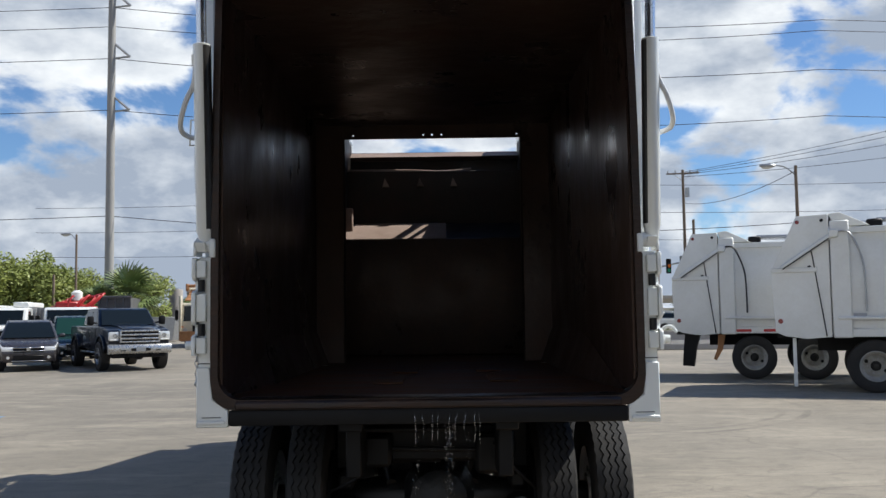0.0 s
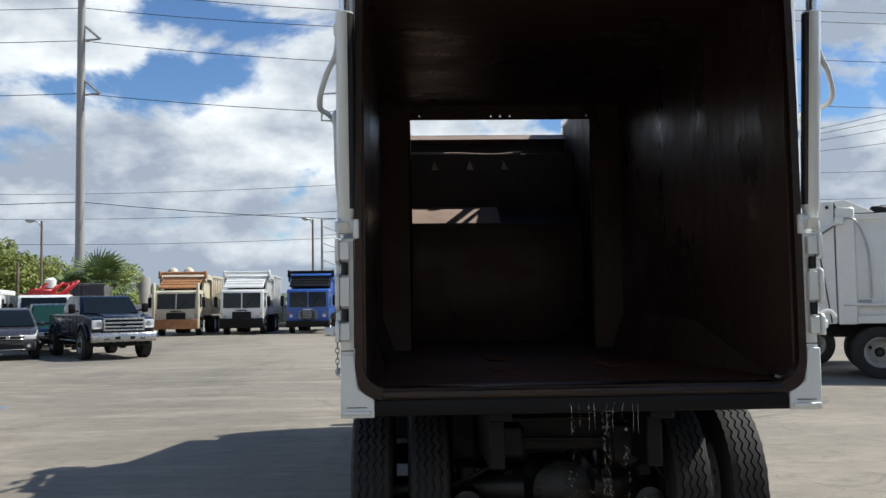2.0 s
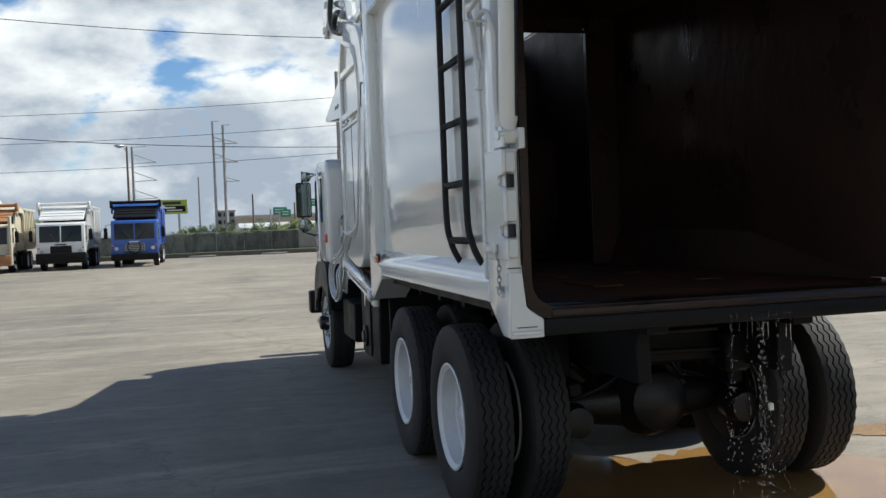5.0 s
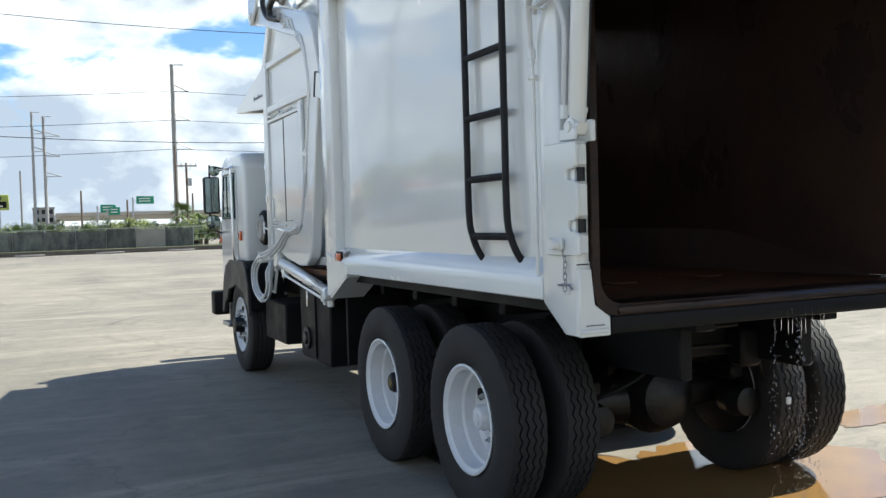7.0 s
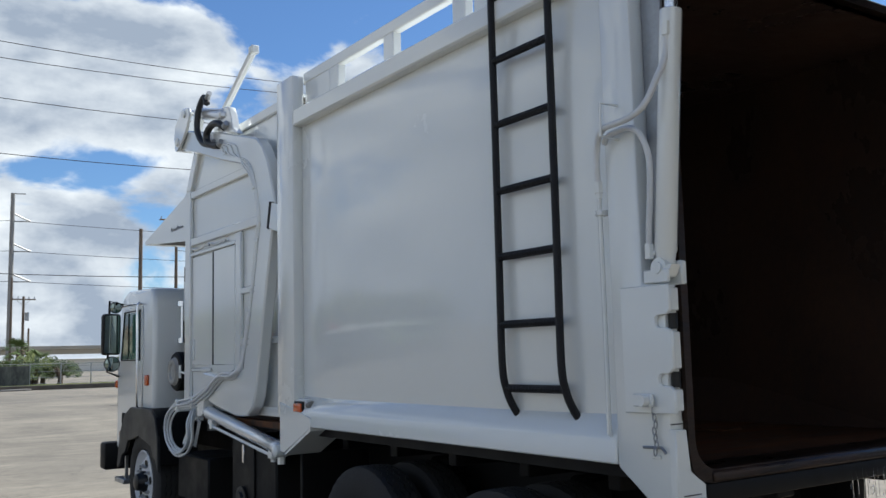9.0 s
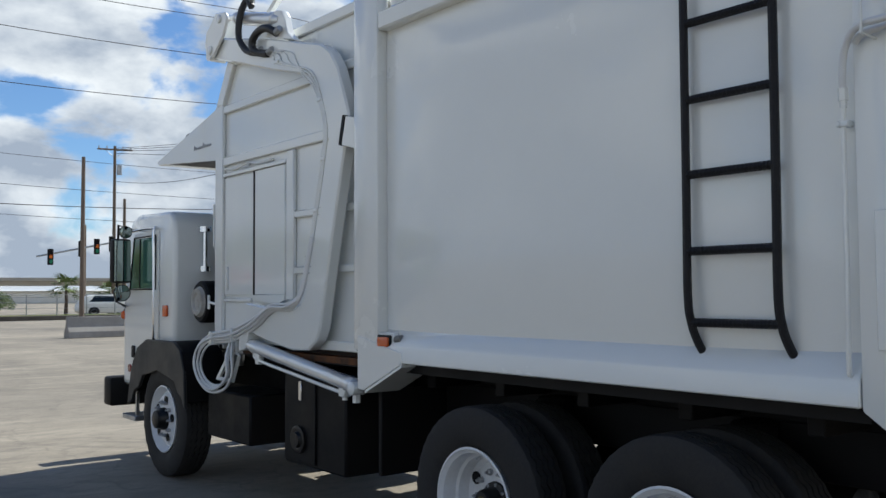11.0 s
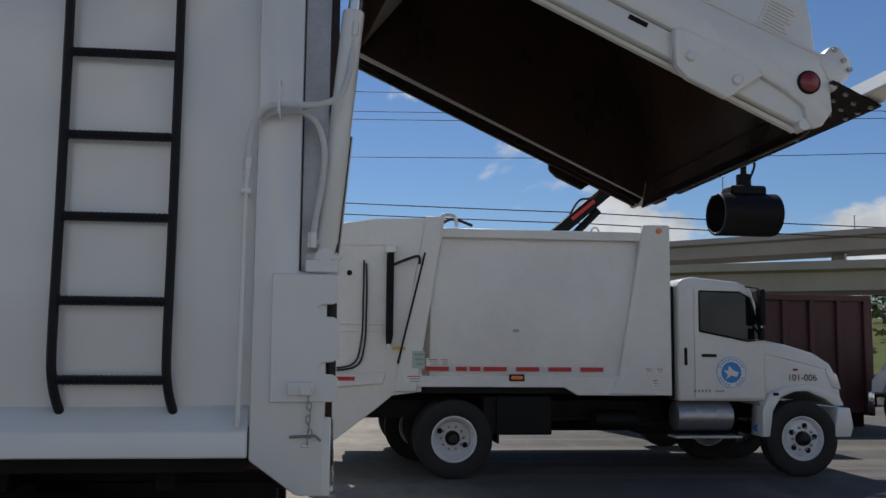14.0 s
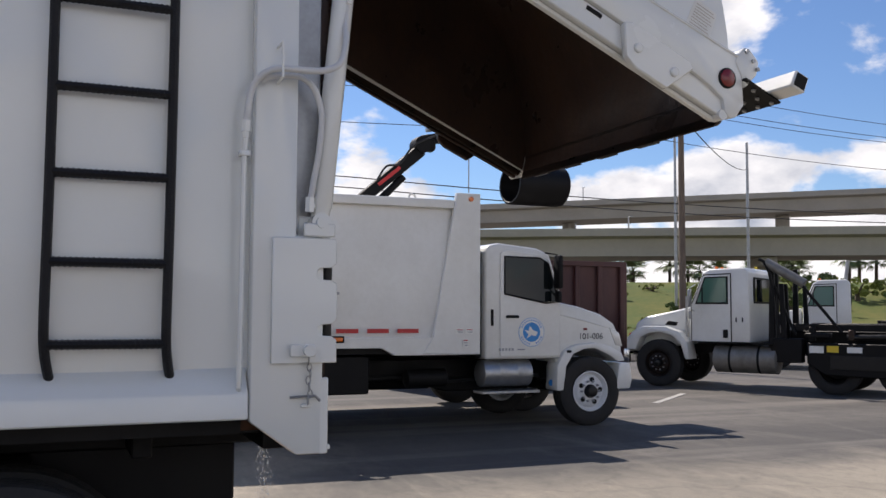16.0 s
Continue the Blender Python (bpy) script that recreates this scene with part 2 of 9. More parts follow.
RUST = mat("worn_rusty_steel", (0.050, 0.035, 0.031), 0.36, metal=0.3, col2=(0.100, 0.055, 0.036), scale=1.7, fine=22, amount=0.75, bump=0.75, bump_scale=6, rough_var=0.16, stretch=(1, 1.3, 0.8), spec=0.35)
# rusty steel darkened to hold the hopper's inner shade; also dark tractor rims
RUSTDARK = mat("hopper_shade_and_rim_steel", (0.013, 0.010, 0.009), 0.5, metal=0.2, col2=(0.035, 0.020, 0.014), scale=3, fine=30, amount=0.7, bump=0.4, bump_scale=10, spec=0.25)
RUSTLIP = mat("scraped_rusty_edge", (0.010, 0.0075, 0.0065), 0.36, metal=0.4, col2=(0.055, 0.026, 0.015), scale=6, fine=50, amount=0.8, bump=0.4, bump_scale=25, stretch=(0.4, 1, 2.2))
# pale tone carries the sun on the packer's crown, top beam and lugs
TANSTEEL = mat("sunlit_tan_hopper_steel", (0.27, 0.20, 0.165), 0.8, col2=(0.18, 0.12, 0.09), scale=5, amount=0.6, bump=0.2, bump_scale=20)
BLACK = mat("black_chassis_paint", (0.0045, 0.0045, 0.0052), 0.55, col2=(0.011, 0.010, 0.0095), scale=4, amount=0.6, spec=0.2)
BLACKGLOSS = mat("black_ladder_paint", (0.012, 0.012, 0.014), 0.42, col2=(0.02, 0.02, 0.022), scale=12, fine=120, amount=0.5, bump=0.5, bump_scale=150, spec=0.25)
GREASE = mat("greasy_cast_iron", (0.006, 0.006, 0.0065), 0.42, metal=0.3, col2=(0.016, 0.015, 0.014), scale=9, amount=0.7, bump=0.3, bump_scale=40)
RUBBER = mat("tyre_rubber", (0.013, 0.013, 0.014), 0.75, col2=(0.055, 0.050, 0.044), scale=6, fine=60, amount=0.5, bump=0.15, bump_scale=180, spec=0.35)
DIRTYRIM = mat("dusty_wheel_paint", (0.42, 0.41, 0.38), 0.5, col2=(0.16, 0.15, 0.13), scale=7, amount=0.7)
RIMWHITE = mat("white_wheel_paint", (0.74, 0.75, 0.76), 0.34, col2=(0.55, 0.54, 0.52), scale=7, amount=0.5, bump=0.08, bump_scale=60)
DULLSTEEL = mat("dull_grey_tank_steel", (0.24, 0.235, 0.22), 0.5, metal=0.4, col2=(0.14, 0.125, 0.11), scale=6, amount=0.7)
STEEL = mat("galvanised_steel", (0.42, 0.43, 0.44), 0.4, metal=0.8, col2=(0.26, 0.26, 0.26), scale=7, amount=0.6)
CHROME = mat("chrome", (0.75, 0.76, 0.78), 0.12, metal=1.0, amount=0.15, rough_var=0.05)
SATIN = mat("road_dulled_chrome", (0.50, 0.50, 0.49), 0.28, metal=0.75, col2=(0.32, 0.31, 0.30), scale=9, amount=0.6)
RODBLUE = mat("polished_cylinder_rod", (0.62, 0.67, 0.76), 0.18, metal=0.9, amount=0.15)
AMBER = mat("amber_lens", (0.75, 0.17, 0.015), 0.2, coat=0.5, amount=0.2)
ORANGEP = mat("orange_lens", (0.62, 0.10, 0.012), 0.22, coat=0.5, amount=0.2)
REDLENS = mat("red_lens", (0.22, 0.012, 0.012), 0.2, coat=0.5, amount=0.2)
REDTAPE = mat("red_reflective_tape", (0.52, 0.03, 0.03), 0.4, amount=0.25)
REDMACH = mat("red_machine_paint", (0.42, 0.02, 0.02), 0.4, amount=0.4)
YELLOW = mat("yellow_label", (0.72, 0.52, 0.04), 0.5, amount=0.2)
LABEL = mat("white_label", (0.78, 0.78, 0.74), 0.5, amount=0.2)
PRINTPALE = mat("faded_tan_print", (0.52, 0.47, 0.42), 0.6, amount=0.4)
LABELGREEN = mat("pale_green_label", (0.42, 0.55, 0.46), 0.5, amount=0.2)
INK = mat("dark_print", (0.02, 0.02, 0.025), 0.5, amount=0.2)
INKGREY = mat("grey_print", (0.33, 0.34, 0.36), 0.5, amount=0.2)
SEALBLUE = mat("blue_seal_print", (0.03, 0.25, 0.62), 0.45, amount=0.2)
RAMWHITE = mat("glossy_white_ram", (0.72, 0.73, 0.73), 0.14, metal=0.35, amount=0.25, coat=0.6)
RAMGREASE = mat("greasy_black_ram", (0.014, 0.013, 0.013), 0.4, col2=(0.05, 0.045, 0.04), scale=8, amount=0.6)
HOSE = mat("black_hose_rubber", (0.016, 0.016, 0.017), 0.5, amount=0.3)
HOSEWHITE = mat("white_painted_hose", (0.70, 0.71, 0.71), 0.4, amount=0.4, col2=(0.5, 0.5, 0.5))
MAROON = mat("maroon_container_paint", (0.05, 0.011, 0.013), 0.55, col2=(0.12, 0.055, 0.045), scale=2.2, amount=0.7, stretch=(1, 1, 0.4))
DARKGLASS = mat("dark_window_glass", (0.008, 0.011, 0.012), 0.04, spec=0.4, amount=0.1, rough_var=0.02)
GREENGLASS = mat("green_tinted_window", (0.07, 0.17, 0.13), 0.06, spec=0.8, amount=0.15, rough_var=0.02)
PALEGREEN = mat("faded_pale_green_paint", (0.42, 0.52, 0.30), 0.45, col2=(0.30, 0.36, 0.22), amount=0.5)
MIRROR = mat("mirror_glass", (0.30, 0.36, 0.34), 0.03, metal=1.0, amount=0.05, rough_var=0.02)
LAMPGLASS = mat("clear_lamp_lens", (0.7, 0.7, 0.68), 0.12, metal=0.3, amount=0.2, coat=0.5)
CONCRETE = mat("overpass_concrete", (0.46, 0.42, 0.35), 0.8, col2=(0.34, 0.31, 0.26), scale=0.2, fine=2, amount=0.6)
DARKKERB = mat("stained_dark_kerb", (0.13, 0.115, 0.095), 0.9, col2=(0.07, 0.062, 0.052), scale=1.2, amount=0.8)
KERB = mat("kerb_concrete", (0.36, 0.34, 0.31), 0.85, col2=(0.22, 0.20, 0.18), scale=1.5, amount=0.7)
WOODPOLE = mat("weathered_pole_wood", (0.20, 0.15, 0.11), 0.8, col2=(0.11, 0.085, 0.065), scale=4, amount=0.7, stretch=(6, 6, 0.6))
GREYPOLE = mat("grey_pole_concrete", (0.33, 0.32, 0.30), 0.8, col2=(0.24, 0.23, 0.22), scale=1, amount=0.5)
WIRE = mat("black_cable", (0.02, 0.02, 0.022), 0.6, amount=0.2)
WETRUST = mat("wet_rusty_floor", (0.026, 0.015, 0.011), 0.6, metal=0.1, col2=(0.20, 0.080, 0.030), scale=4.0, fine=22, amount=0.85, bump=0.4, bump_scale=12, rough_var=0.12, spec=0.18, stretch=(0.22, 1.2, 1))
FENCE = mat("dark_screened_fence", (0.055, 0.055, 0.055), 0.8, col2=(0.30, 0.29, 0.25), scale=1.8, fine=14, amount=0.8, per_object=0.3, stretch=(1, 1, 0.4))
TANK = mat("stained_tank_concrete", (0.34, 0.31, 0.28), 0.8, col2=(0.22, 0.19, 0.16), scale=1, amount=0.6)
SIGNGREEN = mat("green_road_sign", (0.01, 0.24, 0.13), 0.5, amount=0.1)
SIGNYELLOW = mat("yellow_green_billboard", (0.40, 0.46, 0.10), 0.6, amount=0.2)
BRICKRED = mat("low_brick_wall", (0.26, 0.12, 0.09), 0.8, amount=0.5)
LEAF = mat("leaf_green", (0.105, 0.155, 0.035), 0.6, col2=(0.05, 0.085, 0.022), scale=0.6, fine=4, amount=0.9, per_object=0.15)
LEAFDARK = mat("dark_leaf_green", (0.05, 0.085, 0.025), 0.6, col2=(0.025, 0.045, 0.014), scale=0.6, fine=4, amount=0.9)
LEAFY = mat("yellowish_leaf_green", (0.26, 0.29, 0.06), 0.6, col2=(0.12, 0.16, 0.035), scale=0.5, fine=4, amount=0.9)
OLIVE = mat("greasy_olive_cap", (0.16, 0.135, 0.04), 0.35, col2=(0.07, 0.06, 0.03), scale=30, amount=0.6)
PALMLEAF = mat("palm_green", (0.10, 0.16, 0.045), 0.45, col2=(0.17, 0.20, 0.07), scale=1.0, fine=5, amount=0.7)
BARK = mat("bark", (0.12, 0.09, 0.065), 0.9, amount=0.6, scale=5)
GRASS = mat("grass_green", (0.05, 0.085, 0.016), 0.95, col2=(0.14, 0.13, 0.04), scale=0.22, fine=2.5, amount=1.0, bump=1.0, bump_scale=6, spec=0.2)
LINEPAINT = mat("worn_white_line_paint", (0.42, 0.41, 0.38), 0.7, col2=(0.26, 0.25, 0.23), scale=3, fine=25, amount=0.8)
BLUELINE = mat("worn_blue_paint", (0.05, 0.22, 0.42), 0.7, col2=(0.2, 0.24, 0.28), scale=3, amount=0.8)
YARD = ((0.230, 0.203, 0.162), (0.118, 0.107, 0.090), (0.345, 0.300, 0.232))
DRIVE = ((0.068, 0.063, 0.058), (0.038, 0.036, 0.034), (0.125, 0.113, 0.098))
LOT = ground_mat("weathered_lot_paving", *YARD, other=DRIVE)
WATER = glass("water", (0.95, 0.97, 1.0), 0.02)


# ---- mesh helpers ----
OFF = {}


def thing(name, origin, label, category, group="", kind=""):
    ob = new(name)
    ob.location = origin
    OFF[ob] = Vector(origin)
    return tagged(ob, label, category, group, kind)


def finish(bm, name, material):
    bm.normal_update()
    for f in bm.faces:
        f.smooth = True
    for e in bm.edges:
        e.smooth = len(e.link_faces) == 2 and e.calc_face_angle(0) < 0.62
    me = bpy.data.meshes.new(name)
    bm.to_mesh(me)
    bm.free()
    me.materials.append(material)
    return me


def part(name, bm, material, parent, label=""):
    """Links a bmesh, given in the world's axes, as one mesh under a thing or a part."""
    off = OFF.get(parent, Vector())
    bmesh.ops.translate(bm, verts=bm.verts, vec=-off)
    ob = new(name, finish(bm, name, material))
    ob.parent = parent
    OFF[ob] = off
    if label:
        ob["label"] = label
    return ob


def again(ob, shift, parent=None):
    """Another part on the same mesh, moved by shift."""
    o = new(ob.name.split(".")[0], ob.data)
    o.parent = parent or ob.parent
    o.location = Vector(ob.location) + Vector(shift)
    OFF[o] = OFF.get(ob, Vector())
    if "label" in ob:
        o["label"] = ob["label"]
    return o


def setting(name, bm, material, label, category):
    ob = new(name, finish(bm, name, material))
    return tagged(ob, label, category, kind="structure")


def merge(*bms):
    out = bms[0]
    for b in bms[1:]:
        me = bpy.data.meshes.new("tmp")
        b.to_mesh(me)
        b.free()
        out.from_mesh(me)
        bpy.data.meshes.remove(me)
    return out


def moved(bm, m):
    bmesh.ops.transform(bm, matrix=m, verts=bm.verts)
    return bm


def bevelled(bm, w, seg=1, angle=0.5):
    if w > 0:
        es = [e for e in bm.edges if len(e.link_faces) == 2 and e.calc_face_angle(0) > angle]
        bmesh.ops.bevel(bm, geom=es, offset=w, segments=seg, affect="EDGES", profile=0.5, clamp_overlap=True)
    return bm


def box(x0, x1, y0, y1, z0, z1, bevel=0.0, seg=1):
    bm = bmesh.new()
    bmesh.ops.create_cube(bm, size=1)
    for v in bm.verts:
        v.co = (x0 + (v.co.x + 0.5) * (x1 - x0), y0 + (v.co.y + 0.5) * (y1 - y0), z0 + (v.co.z + 0.5) * (z1 - z0))
    bmesh.ops.recalc_face_normals(bm, faces=bm.faces)
    return bevelled(bm, bevel, seg)


def prism(axis, poly, a, b, bevel=0.0, seg=1):
    """A polygon drawn across an axis (x: y,z; y: x,z; z: x,y), drawn out from a to b."""
    bm = bmesh.new()

    def co(p, h):
        return {"x": (h, p[0], p[1]), "y": (p[0], h, p[1]), "z": (p[0], p[1], h)}[axis]
    va = [bm.verts.new(co(p, a)) for p in poly]
    vb = [bm.verts.new(co(p, b)) for p in poly]
    n = len(poly)
    bm.faces.new(va), bm.faces.new(vb[::-1])
    for i in range(n):
        bm.faces.new((va[i], vb[i], vb[(i + 1) % n], va[(i + 1) % n]))
    bmesh.ops.recalc_face_normals(bm, faces=bm.faces)
    return bevelled(bm, bevel, seg)


def tube(points, r, seg=8, closed=False, radii=None):
    """A round bar bent along the points."""
    bm = bmesh.new()
    pts = [Vector(p) for p in points]
    n = len(pts)
    rings, side = [], None
    for i, p in enumerate(pts):
        d = (pts[min(i + 1, n - 1)] - pts[max(i - 1, 0)]).normalized()
        if side is None:
            side = d.orthogonal().normalized()
        side = (side - d * side.dot(d)).normalized()
        other = d.cross(side)
        rr = radii[i] if radii else r
        rings.append([bm.verts.new(p + (side * math.cos(a) + other * math.sin(a)) * rr) for a in (2 * math.pi * k / seg for k in range(seg))])
    for a, b in zip(rings, rings[1:]):
        for k in range(seg):
            bm.faces.new((a[k], a[(k + 1) % seg], b[(k + 1) % seg], b[k]))
    bm.faces.new(rings[0][::-1]), bm.faces.new(rings[-1])
    bmesh.ops.recalc_face_normals(bm, faces=bm.faces)
    return bm


def smooth_path(points, n=6):
    """A soft curve through the points."""
    p = [Vector(q) for q in points]
    out = []
    for i in range(len(p) - 1):
        a, b, c, d = p[max(i - 1, 0)], p[i], p[i + 1], p[min(i + 2, len(p) - 1)]
        for k in range(n):
            t = k / n
            out.append(0.5 * (2 * b + (c - a) * t + (2 * a - 5 * b + 4 * c - d) * t * t + (3 * b - a - 3 * c + d) * t ** 3))
    return out + [p[-1]]


def lathe(profile, centre, axis="x", seg=32, closed=True):
    """Turns (offset along the axis, radius) round an axis through centre."""
    bm = bmesh.new()
    c = Vector(centre)
    rings = []
    for h, r in profile:
        ring = []
        for k in range(seg):
            a = 2 * math.pi * k / seg
            u, v = math.cos(a) * r, math.sin(a) * r
            ring.append(bm.verts.new(c + Vector({"x": (h, u, v), "y": (u, h, v), "z": (u, v, h)}[axis])))
        rings.append(ring)
    for a, b in zip(rings, rings[1:]):
        for k in range(seg):
            bm.faces.new((a[k], a[(k + 1) % seg], b[(k + 1) % seg], b[k]))
    if closed:
        bm.faces.new(rings[0][::-1]), bm.faces.new(rings[-1])
    bmesh.ops.recalc_face_normals(bm, faces=bm.faces)
    return bm


def rod(p, q, r, seg=12, r2=None):
    return tube((p, q), r, seg, radii=(r, r if r2 is None else r2))


def sheet(nu, nv, f):
    """A grid of points f(u, v), u and v from 0 to 1."""
    bm = bmesh.new()
    g = [[bm.verts.new(f(i / nu, j / nv)) for j in range(nv + 1)] for i in range(nu + 1)]
    for i in range(nu):
        for j in range(nv):
            bm.faces.new((g[i][j], g[i + 1][j], g[i + 1][j + 1], g[i][j + 1]))
    return bm


def solid(bm, t):
    """Gives a sheet thickness t against its normals."""
    bm.normal_update()
    geom = bmesh.ops.extrude_face_region(bm, geom=bm.faces[:])
    vs = [v for v in geom["geom"] if isinstance(v, bmesh.types.BMVert)]
    normals = {v: v.normal.copy() for v in vs}
    for v in vs:
        v.co -= normals[v] * t
    bmesh.ops.recalc_face_normals(bm, faces=bm.faces)
    return bm


def words(text, size, m, material, parent, name="lettering", label=""):
    cu = bpy.data.curves.new("tmp_text", "FONT")
    cu.body, cu.size, cu.extrude = text, size, 0.001
    cu.align_x, cu.align_y = "CENTER", "CENTER"
    tmp = bpy.data.objects.new("tmp_text", cu)
    scene.collection.objects.link(tmp)
    me = bpy.data.meshes.new_from_object(tmp.evaluated_get(bpy.context.evaluated_depsgraph_get()))
    bpy.data.objects.remove(tmp)
    bm = bmesh.new()
    bm.from_mesh(me)
    bpy.data.meshes.remove(me)
    moved(bm, m)
    return part(name, bm, material, parent, label)


# ---- wheels, shared by all the lorries ----
def tyre_mesh(r, w, ribs=5, zig=36):
    """One carcass with a zigzag-grooved tread."""
    h, n = w / 2, zig * 2
    base = r - 0.014
    gap, span = 0.011, w * 0.87
    prof = [(-h * 0.72, r * 0.56, 0), (-h * 0.93, r * 0.62, 0), (-h, r * 0.74, 0), (-h * 0.99, r * 0.84, 0), (-h * 0.945, r * 0.92, 0), (-span / 2 - 0.004, base - 0.006, 0.25)]
    for i in range(ribs):
        lo, hi = -span / 2 + span * i / ribs + gap / 2, -span / 2 + span * (i + 1) / ribs - gap / 2
        z0, z1 = (0.35 if i == 0 else 1.0), (0.35 if i == ribs - 1 else 1.0)
        if i > 0:
            prof.append((lo, base, z0))
        prof += [(lo, r - (0.006 if i == 0 else 0), z0), (hi, r - (0.006 if i == ribs - 1 else 0), z1)]
        if i < ribs - 1:
            prof.append((hi, base, z1))
    prof += [(span / 2 + 0.004, base - 0.006, 0.25), (h * 0.945, r * 0.92, 0), (h * 0.99, r * 0.84, 0), (h, r * 0.74, 0), (h * 0.93, r * 0.62, 0), (h * 0.72, r * 0.56, 0)]
    bm = bmesh.new()
    rings = []
    for x, rad, z in prof:
        ring = []
        for k in range(n):
            q = rad - (0.016 if z == 0.25 and k % 4 == 0 else 0.0)      # notched shoulders
            ring.append(bm.verts.new((x + 0.009 * z * (1 if k % 2 else -1), math.cos(2 * math.pi * k / n) * q, math.sin(2 * math.pi * k / n) * q)))
        rings.append(ring)
    for p, q in zip(rings, rings[1:]):
        for k in range(n):
            bm.faces.new((p[k], p[(k + 1) % n], q[(k + 1) % n], q[k]))
    bmesh.ops.recalc_face_normals(bm, faces=bm.faces)
    return finish(bm, "tyre", RUBBER)


def rim_mesh(r, w, front=False, material=None):
    """The outer side points to -x. A rear wheel is deeply dished, a front one bulges."""
    R, h = r * 0.585, w / 2
    if front:
        prof = [(h * 0.8, R * 0.95), (-h * 0.75, R * 0.95), (-h * 0.95, R), (-h * 0.98, R * 0.96), (-h * 0.75, R * 0.9), (-h * 0.5, R * 0.82), (-h * 0.75, R * 0.70), (-h * 0.82, R * 0.45), (-h * 0.82, R * 0.25)]
    else:
        prof = [(h * 0.8, R * 0.95), (-h * 0.75, R * 0.95), (-h * 0.95, R), (-h * 0.98, R * 0.96), (-h * 0.86, R * 0.93), (-h * 0.80, R * 0.89), (-h * 0.1, R * 0.865), (-h * 0.02, R * 0.81), (h * 0.55, R * 0.78), (h * 0.70, R * 0.70), (h * 0.62, R * 0.6), (h * 0.55, R * 0.25)]
    return finish(lathe(prof, (0, 0, 0), "x", 40, closed=False), "wheel", material or RIMWHITE)


WHEEL_KIT = {}


def wheel(parent, x, y, z, r=0.525, w=0.25, outward=-1, front=False, rim_material=None, nuts=10, hub_material=None, detail=True):
    """One wheel: the rim is the part; tyre, hub, hand holes and nuts belong to it."""
    key = (r, w, front, rim_material, nuts, hub_material, detail)
    if key not in WHEEL_KIT:
        R, h = r * 0.585, w / 2
        face = -h * 0.82 if front else h * 0.60
        kit = {"rim": rim_mesh(r, w, front, rim_material), "tyre": tyre_mesh(r, w, 5 if detail else 3, 44 if detail else 20)}
        hubm = hub_material or GREASE
        if front:
            hub = lathe([(face + 0.02, R * 0.34), (face - 0.03, R * 0.33), (face - 0.05, R * 0.28), (face - 0.09, R * 0.26), (face - 0.10, R * 0.2), (face - 0.105, 0.001)], (0, 0, 0), "x", 24)
        else:
            hub = lathe([(face + 0.02, R * 0.34), (face - 0.02, R * 0.32), (face - 0.03, R * 0.24), (face - 0.10, R * 0.22), (face - 0.115, R * 0.18), (face - 0.12, 0.001)], (0, 0, 0), "x", 24)
        kit["hub"] = finish(hub, "hub", hubm)
        kit["nut"] = finish(lathe([(face + 0.01, 0.018), (face - 0.022, 0.018), (face - 0.03, 0.010), (face - 0.045, 0.009)], (0, R * 0.5, 0), "x", 6), "lug_nut", STEEL)
        kit["hole"] = finish(lathe([(face + 0.0, 0.036), (face - 0.006, 0.036)], (0, R * (0.64 if not front else 0.58), 0), "x", 16), "hand_hole", BLACK)
        WHEEL_KIT[key] = kit
    kit = WHEEL_KIT[key]
    off = OFF.get(parent, Vector())
    ob = new("wheel", kit["rim"])
    ob.parent = parent
    ob.location = Vector((x, y, z)) - off
    if outward > 0:
        ob.rotation_euler = (0, 0, math.pi)

    def sub(name, me, rx=0.0):
        o = new(name, me)
        o.parent = ob
        o.rotation_euler = (rx, 0, 0)
    sub("tyre", kit["tyre"], random.random())
    sub("hub", kit["hub"])
    if detail:
        for k in range(nuts):
            sub("lug_nut", kit["nut"], 2 * math.pi * k / nuts)
        for k in range(2 if not front else 5):
            sub("hand_hole", kit["hole"], math.pi * k * (1 if not front else 0.4) + 0.5)
    return ob


# ---- ground ----
def build_ground():
    bm = bmesh.new()
    vs = [bm.verts.new(p) for p in ((-2500, -2500, 0), (2500, -2500, 0), (2500, 2500, 0), (-2500, 2500, 0))]
    bm.faces.new(vs)
    setting("ground", bm, LOT, "weathered light grey paving of a lorry yard", "ground")


build_ground()

# ---- the white front-loader refuse lorry that the camera walks round ----
CX = -0.085                     # its middle line
REAR, RIB = 4.69, 8.20          # rear frame, and the throat between body and hopper
truck = thing("garbage_truck", (CX, 8.5, 0), "white front-loading garbage truck with its tailgate raised", "garbage truck")
OFF[truck] = Vector((0, 8.5, 0))   # parts are drawn in x from the middle line


def both(name, make, material, label=""):
    """The same part on either side: make(s) with s = -1, +1."""
    return [part(name, make(s), material, truck, label) for s in (-1, 1)]


def lh(s, a, b):
    return (min(s * a, s * b), max(s * a, s * b))


